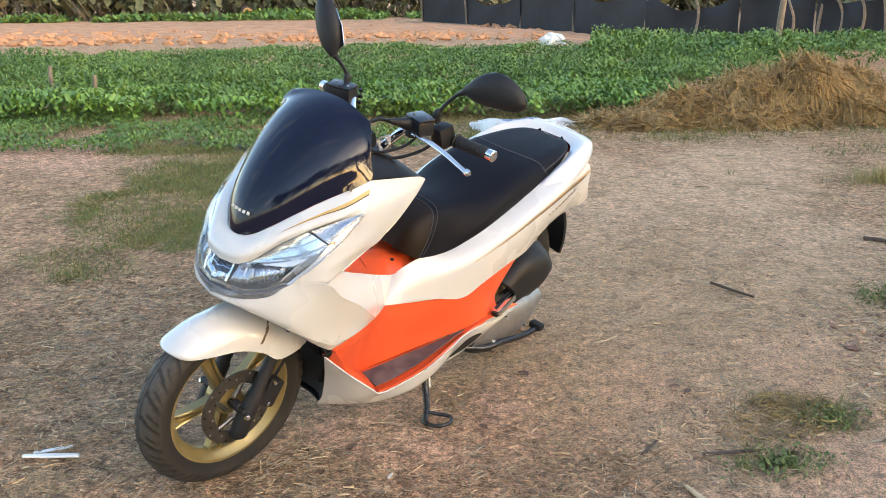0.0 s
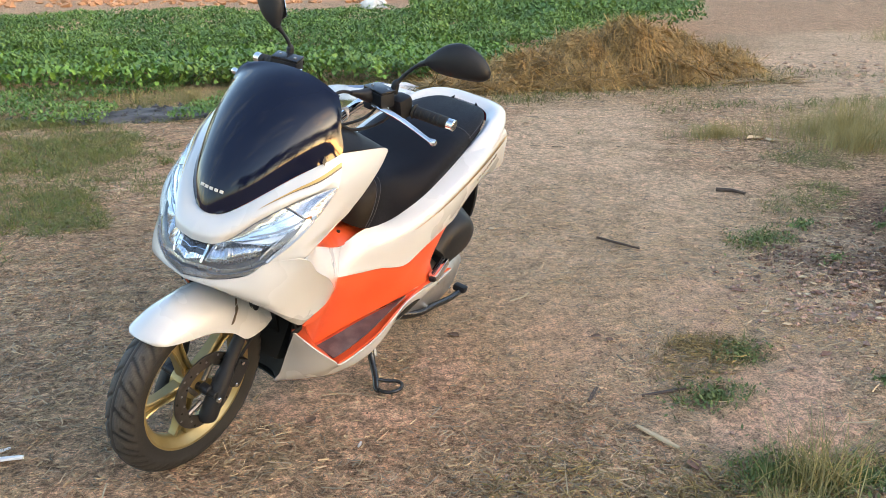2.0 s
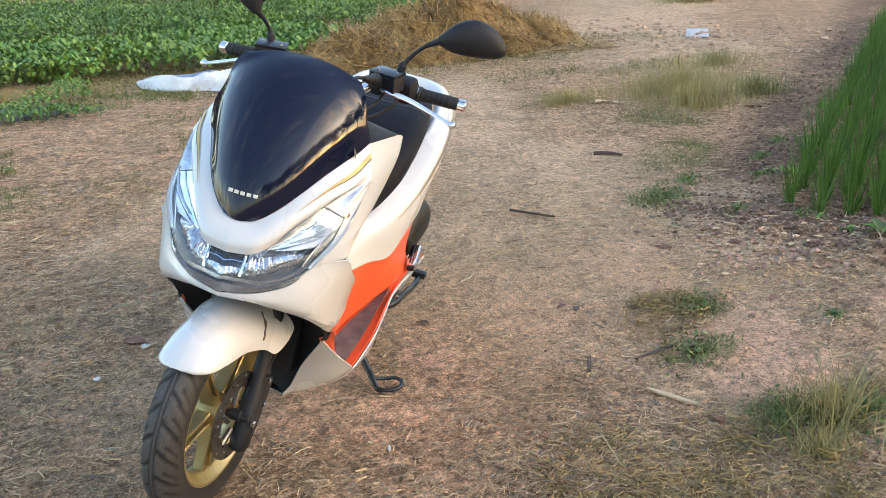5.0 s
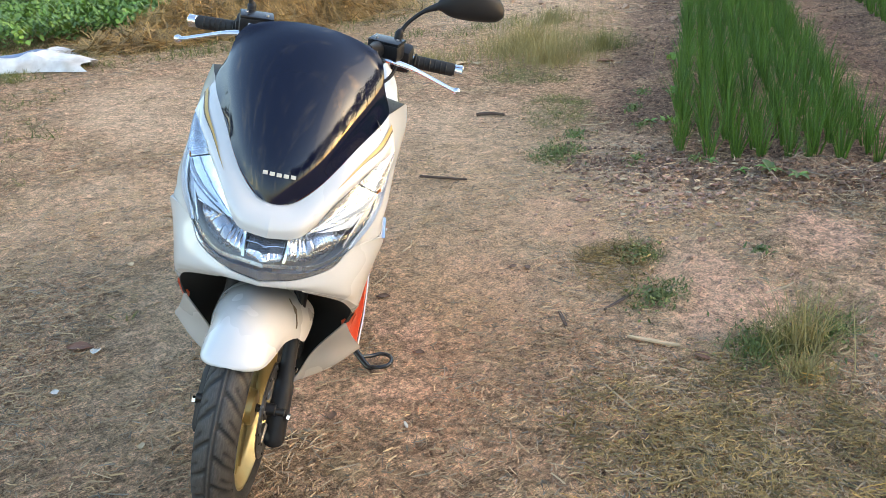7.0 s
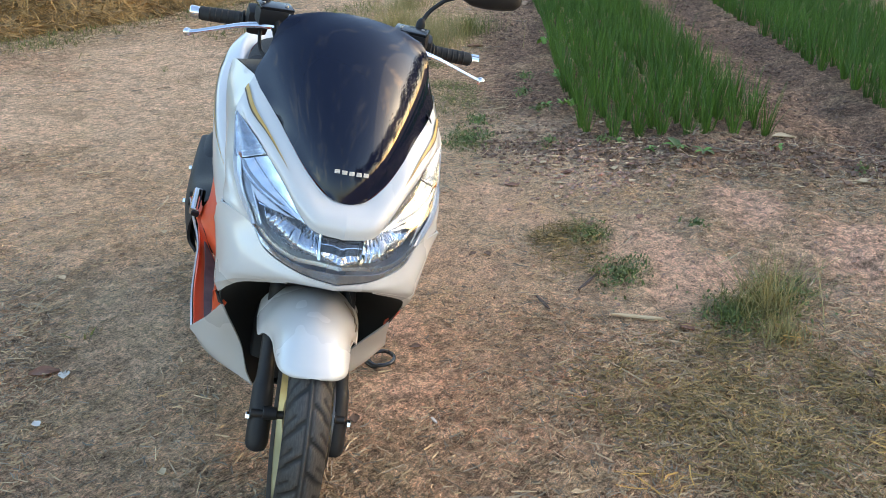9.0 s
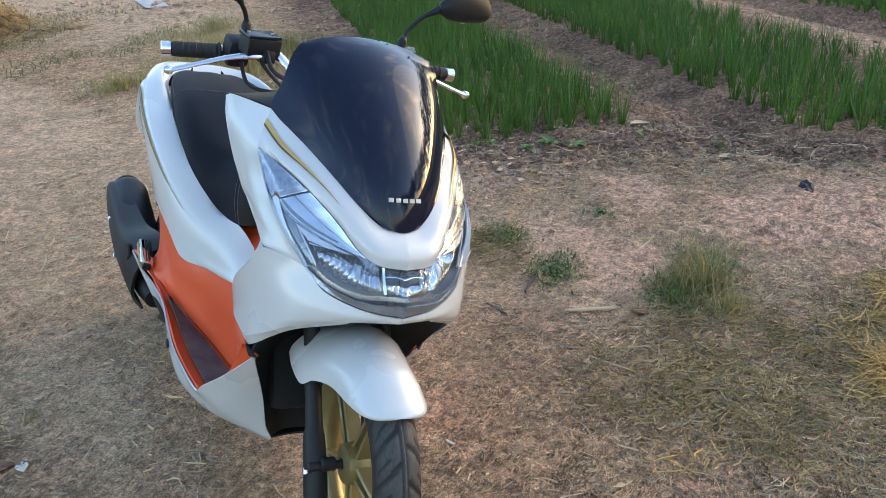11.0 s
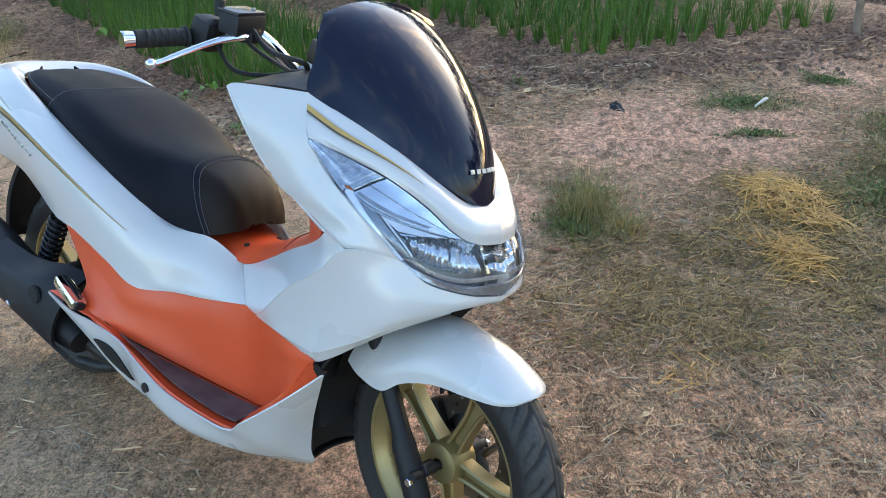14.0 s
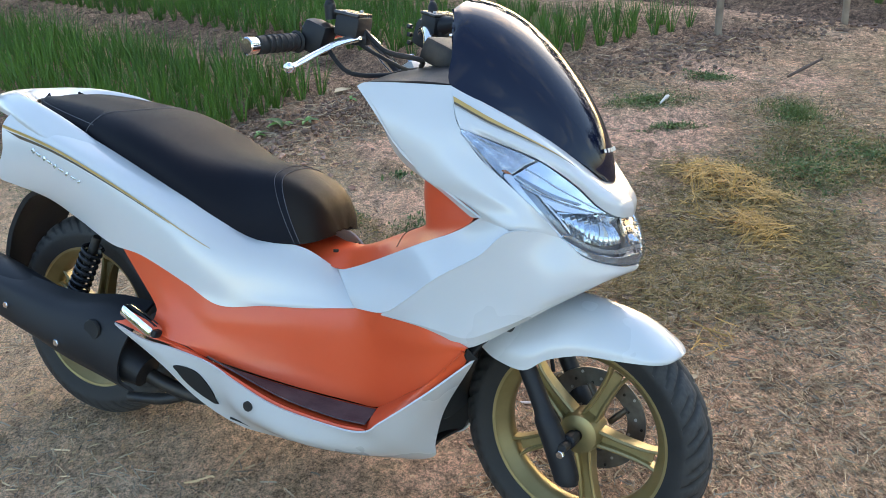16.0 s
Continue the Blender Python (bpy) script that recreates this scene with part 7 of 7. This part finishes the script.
def tree(x, y, h, spread, n, seed):
    r = np.random.RandomState(seed)
    t = new("tree")
    t.matrix_world = Matrix.Translation((x, y, 0))
    tagged(t, "broad leafy tree at the edge of the fields", "tree", "trees round the fields")
    bm = tube([(0, 0, -.2), (.1, .05, h * .25), (.05 * h * r.normal() * .3, 0, h * .5), (r.normal() * .4, r.normal() * .4, h * .8)], [h * .030, h * .024, h * .017, h * .006], 14, 8)
    tips = []
    for k in range(7):
        a, z0 = r.rand() * 6.28, h * (.3 + .35 * r.rand())
        tip = Vector((math.cos(a) * spread * (.5 + .5 * r.rand()), math.sin(a) * spread * (.5 + .5 * r.rand()), z0 + h * .3 * r.rand()))
        tube([(0.05, 0, z0), tuple(tip * .5 + Vector((0, 0, z0 * .55))), tuple(tip)], [h * .012, h * .008, h * .003], 8, 6, bm)
        tips.append(tip)
    part("trunk", bm, BARK, t)
    tips += [Vector((r.normal() * spread * .35, r.normal() * spread * .35, h * (.75 + .25 * r.rand()))) for k in range(6)]
    v, f = [], []
    for k in range(n):
        c = tips[r.randint(len(tips))] + Vector(r.normal(0, 1, 3)) * spread * .30
        s = h * .030 * (.6 + .8 * r.rand())
        a, b = Vector(r.normal(0, 1, 3)).normalized() * s, Vector(r.normal(0, 1, 3)).normalized() * s * .6
        o = len(v)
        v += [tuple(c - a), tuple(c + b), tuple(c + a), tuple(c - b)]
        f.append((o, o + 1, o + 2, o + 3))
    cr = new("crown", raw_mesh("crown", v, f, TREELEAF))
    cr.parent = t
    return t


for k in range(16):
    a = radians(-100 + 9.0 * k)
    d = 34 + 8 * RNG.rand()
    tree(d * math.cos(a), d * math.sin(a), 10 + 4 * RNG.rand(), 3.8 + RNG.rand(), 2000, 50 + k)
for k in range(9):
    tree(-36 + 8.5 * k + RNG.normal(0, 1.5), 58 + RNG.normal(0, 3), 9 + 3 * RNG.rand(), 3.6, 1500, 90 + k)

# small loose things
def plank(p, q, w, t, material, name, label, category):
    a, b = Vector((*p, gz(*p) + t)), Vector((*q, gz(*q) + t))
    d, s = b - a, (b - a).cross(Vector((0, 0, 1))).normalized()
    rows = [[tuple(a + d * u + s * w * v * (.35 + .65 * math.sin(math.pi * min(1, .12 + .76 * u)))) for u in np.linspace(0, 1, 7)] for v in (-.5, -.2, .2, .5)]
    g = sheet(rows, 16, 6)
    g[1:-1, :, 2] += t * .5
    return thing(name, shell(g, t, (0, 2, -50)), material, label, category)


plank((.640, 2.188), (.700, 2.035), .020, .009, PLANKWOOD, "bamboo_slat", "pale split bamboo slat lying on the earth", "slat")
thing("stick", tube([(1.20, 3.93, gz(1.2, 3.93) + .012), (1.26, 3.82, gz(1.26, 3.82) + .014), (1.33, 3.73, gz(1.33, 3.73) + .012)], [.0065, .006, .0045], 12, 8), STICKWOOD, "short dark stick on the yard", "stick")
plank((.56, 2.37), (.63, 2.47), .014, .004, STICKWOOD, "grey_splinter", "grey wood splinter on the earth", "splinter")
plank((-.172, 2.258), (-.160, 2.285), .010, .004, PAPER, "white_chip", "small white chip on the earth", "chip")
plank((-1.25, 2.395), (-1.08, 2.385), .022, .010, SACK, "pipe_offcut", "grey-white offcut of plastic pipe", "pipe")
plank((-1.23, 2.42), (-1.13, 2.46), .018, .006, SACK, "pipe_splinter", "pale plastic splinter beside the offcut", "splinter")


fallen_leaf(-.650, 3.235, .050, 55, PAPER, "curled pale dry leaf on the earth")
fallen_leaf(-.700, 3.335, .085, -35, LEAFRED, "red-brown fallen leaf on the earth")
fallen_leaf(.235, 1.80, .055, 40, LEAFBROWN, "dark brown dead leaf on the earth")
fallen_leaf(.70, 1.93, .06, 80, LEAFRED, "red-brown fallen leaf on the earth")
fallen_leaf(1.52, 3.13, .06, 120, LEAFRED, "red-brown fallen leaf on the earth")
fallen_leaf(.28, 2.94, .05, 130, LEAFBROWN, "brown dead leaf on the earth")
for k in range(46):
    fallen_leaf(RNG.uniform(-1.6, 2.6), RNG.uniform(1.0, 4.8), RNG.uniform(.018, .045), RNG.rand() * 360, [LEAFBROWN, PLANKWOOD, STRAW, LEAFBROWN][k % 4], "small dry leaf scrap on the earth", "leaf_scrap")
thing("dark_rag", shell(sheet([[(2.14 + .05 * u, 1.52 + .035 * v, gz(2.14, 1.52) + .03 * (1 - u * u) * (1 - v * v) + .008 * math.sin(9 * u + 5 * v)) for u in np.linspace(-1, 1, 6)] for v in np.linspace(-1, 1, 6)], 14, 14), .003, (2.1, 1.5, -9)), BLACK, "crumpled black plastic scrap", "scrap")
thing("white_splinter", tube([(1.98, .92, .02), (2.03, .86, .035), (2.05, .84, .03)], [.004, .010, .004], 10, 6), PAPER, "white splinter on the earth", "splinter")
fallen_leaf(3.15, 5.93, .15, 10, STRAW, "pale dry husk on the yard")
fallen_leaf(3.25, 5.80, .12, 50, PLANKWOOD, "pale dry husk on the yard")
fallen_leaf(4.00, 5.26, .13, -30, LEAFRED, "red-brown fallen leaf on the earth")
fallen_leaf(2.76, 2.43, .11, -55, PLANKWOOD, "pale dry leaf at the bed edge")
fallen_leaf(2.45, 1.93, .10, -60, PLANKWOOD, "pale dry leaf at the furrow")
fallen_leaf(-.82, 3.07, .035, 80, PAPER, "small pale dry leaf on the earth")
thing("stick", tube([(2.22, 4.66, gz(2.22, 4.66) + .012), (2.28, 4.60, gz(2.28, 4.6) + .014), (2.33, 4.53, gz(2.33, 4.53) + .012)], [.012, .010, .008], 12, 8), STICKWOOD, "short dark stick on the yard", "stick")
thing("stick", tube([(2.165, .118, gz(2.165, .118) + .012), (2.23, -.02, gz(2.23, -.02) + .03), (2.30, -.165, gz(2.3, -.165) + .04)], [.007, .010, .006], 14, 8), STICKWOOD, "dark twig on the bare earth", "stick")
plank((.732, 2.359), (.905, 2.372), .014, .008, STICKWOOD, "grey_splinter", "grey wood splinter beside the weeds", "splinter")
sheet_rows = [[(6.79 + .42 * u * .66 - .13 * v * .75, 8.91 + .42 * u * .75 + .13 * v * .66, gz(6.79, 8.91) + .018 + .03 * math.sin(5 * u + 3 * v) * (1 - u * u) * (1 - v * v)) for u in np.linspace(-1, 1, 9)] for v in np.linspace(-1, 1, 6)]
thing("plastic_sheet", shell(sheet(sheet_rows, 30, 14), .003, (6.8, 8.9, -9)), mat("faded_grey_plastic", (0.40, 0.40, 0.43), 0.6, 0.0, (0.52, 0.47, 0.44), 5.0), "faded blue-grey plastic sheet flat on the track", "plastic sheet")
clods(160, lambda: (RNG.normal(6.6, .9), RNG.normal(8.6, 1.0)), .01, .06, "track_clods", "pale lumps of earth on the track", mat("pale_clod", (0.62, 0.40, 0.26), 0.95, 0.0, (0.45, 0.28, 0.18), 9.0, bump=0.6, bump_scale=90, island=0.3))
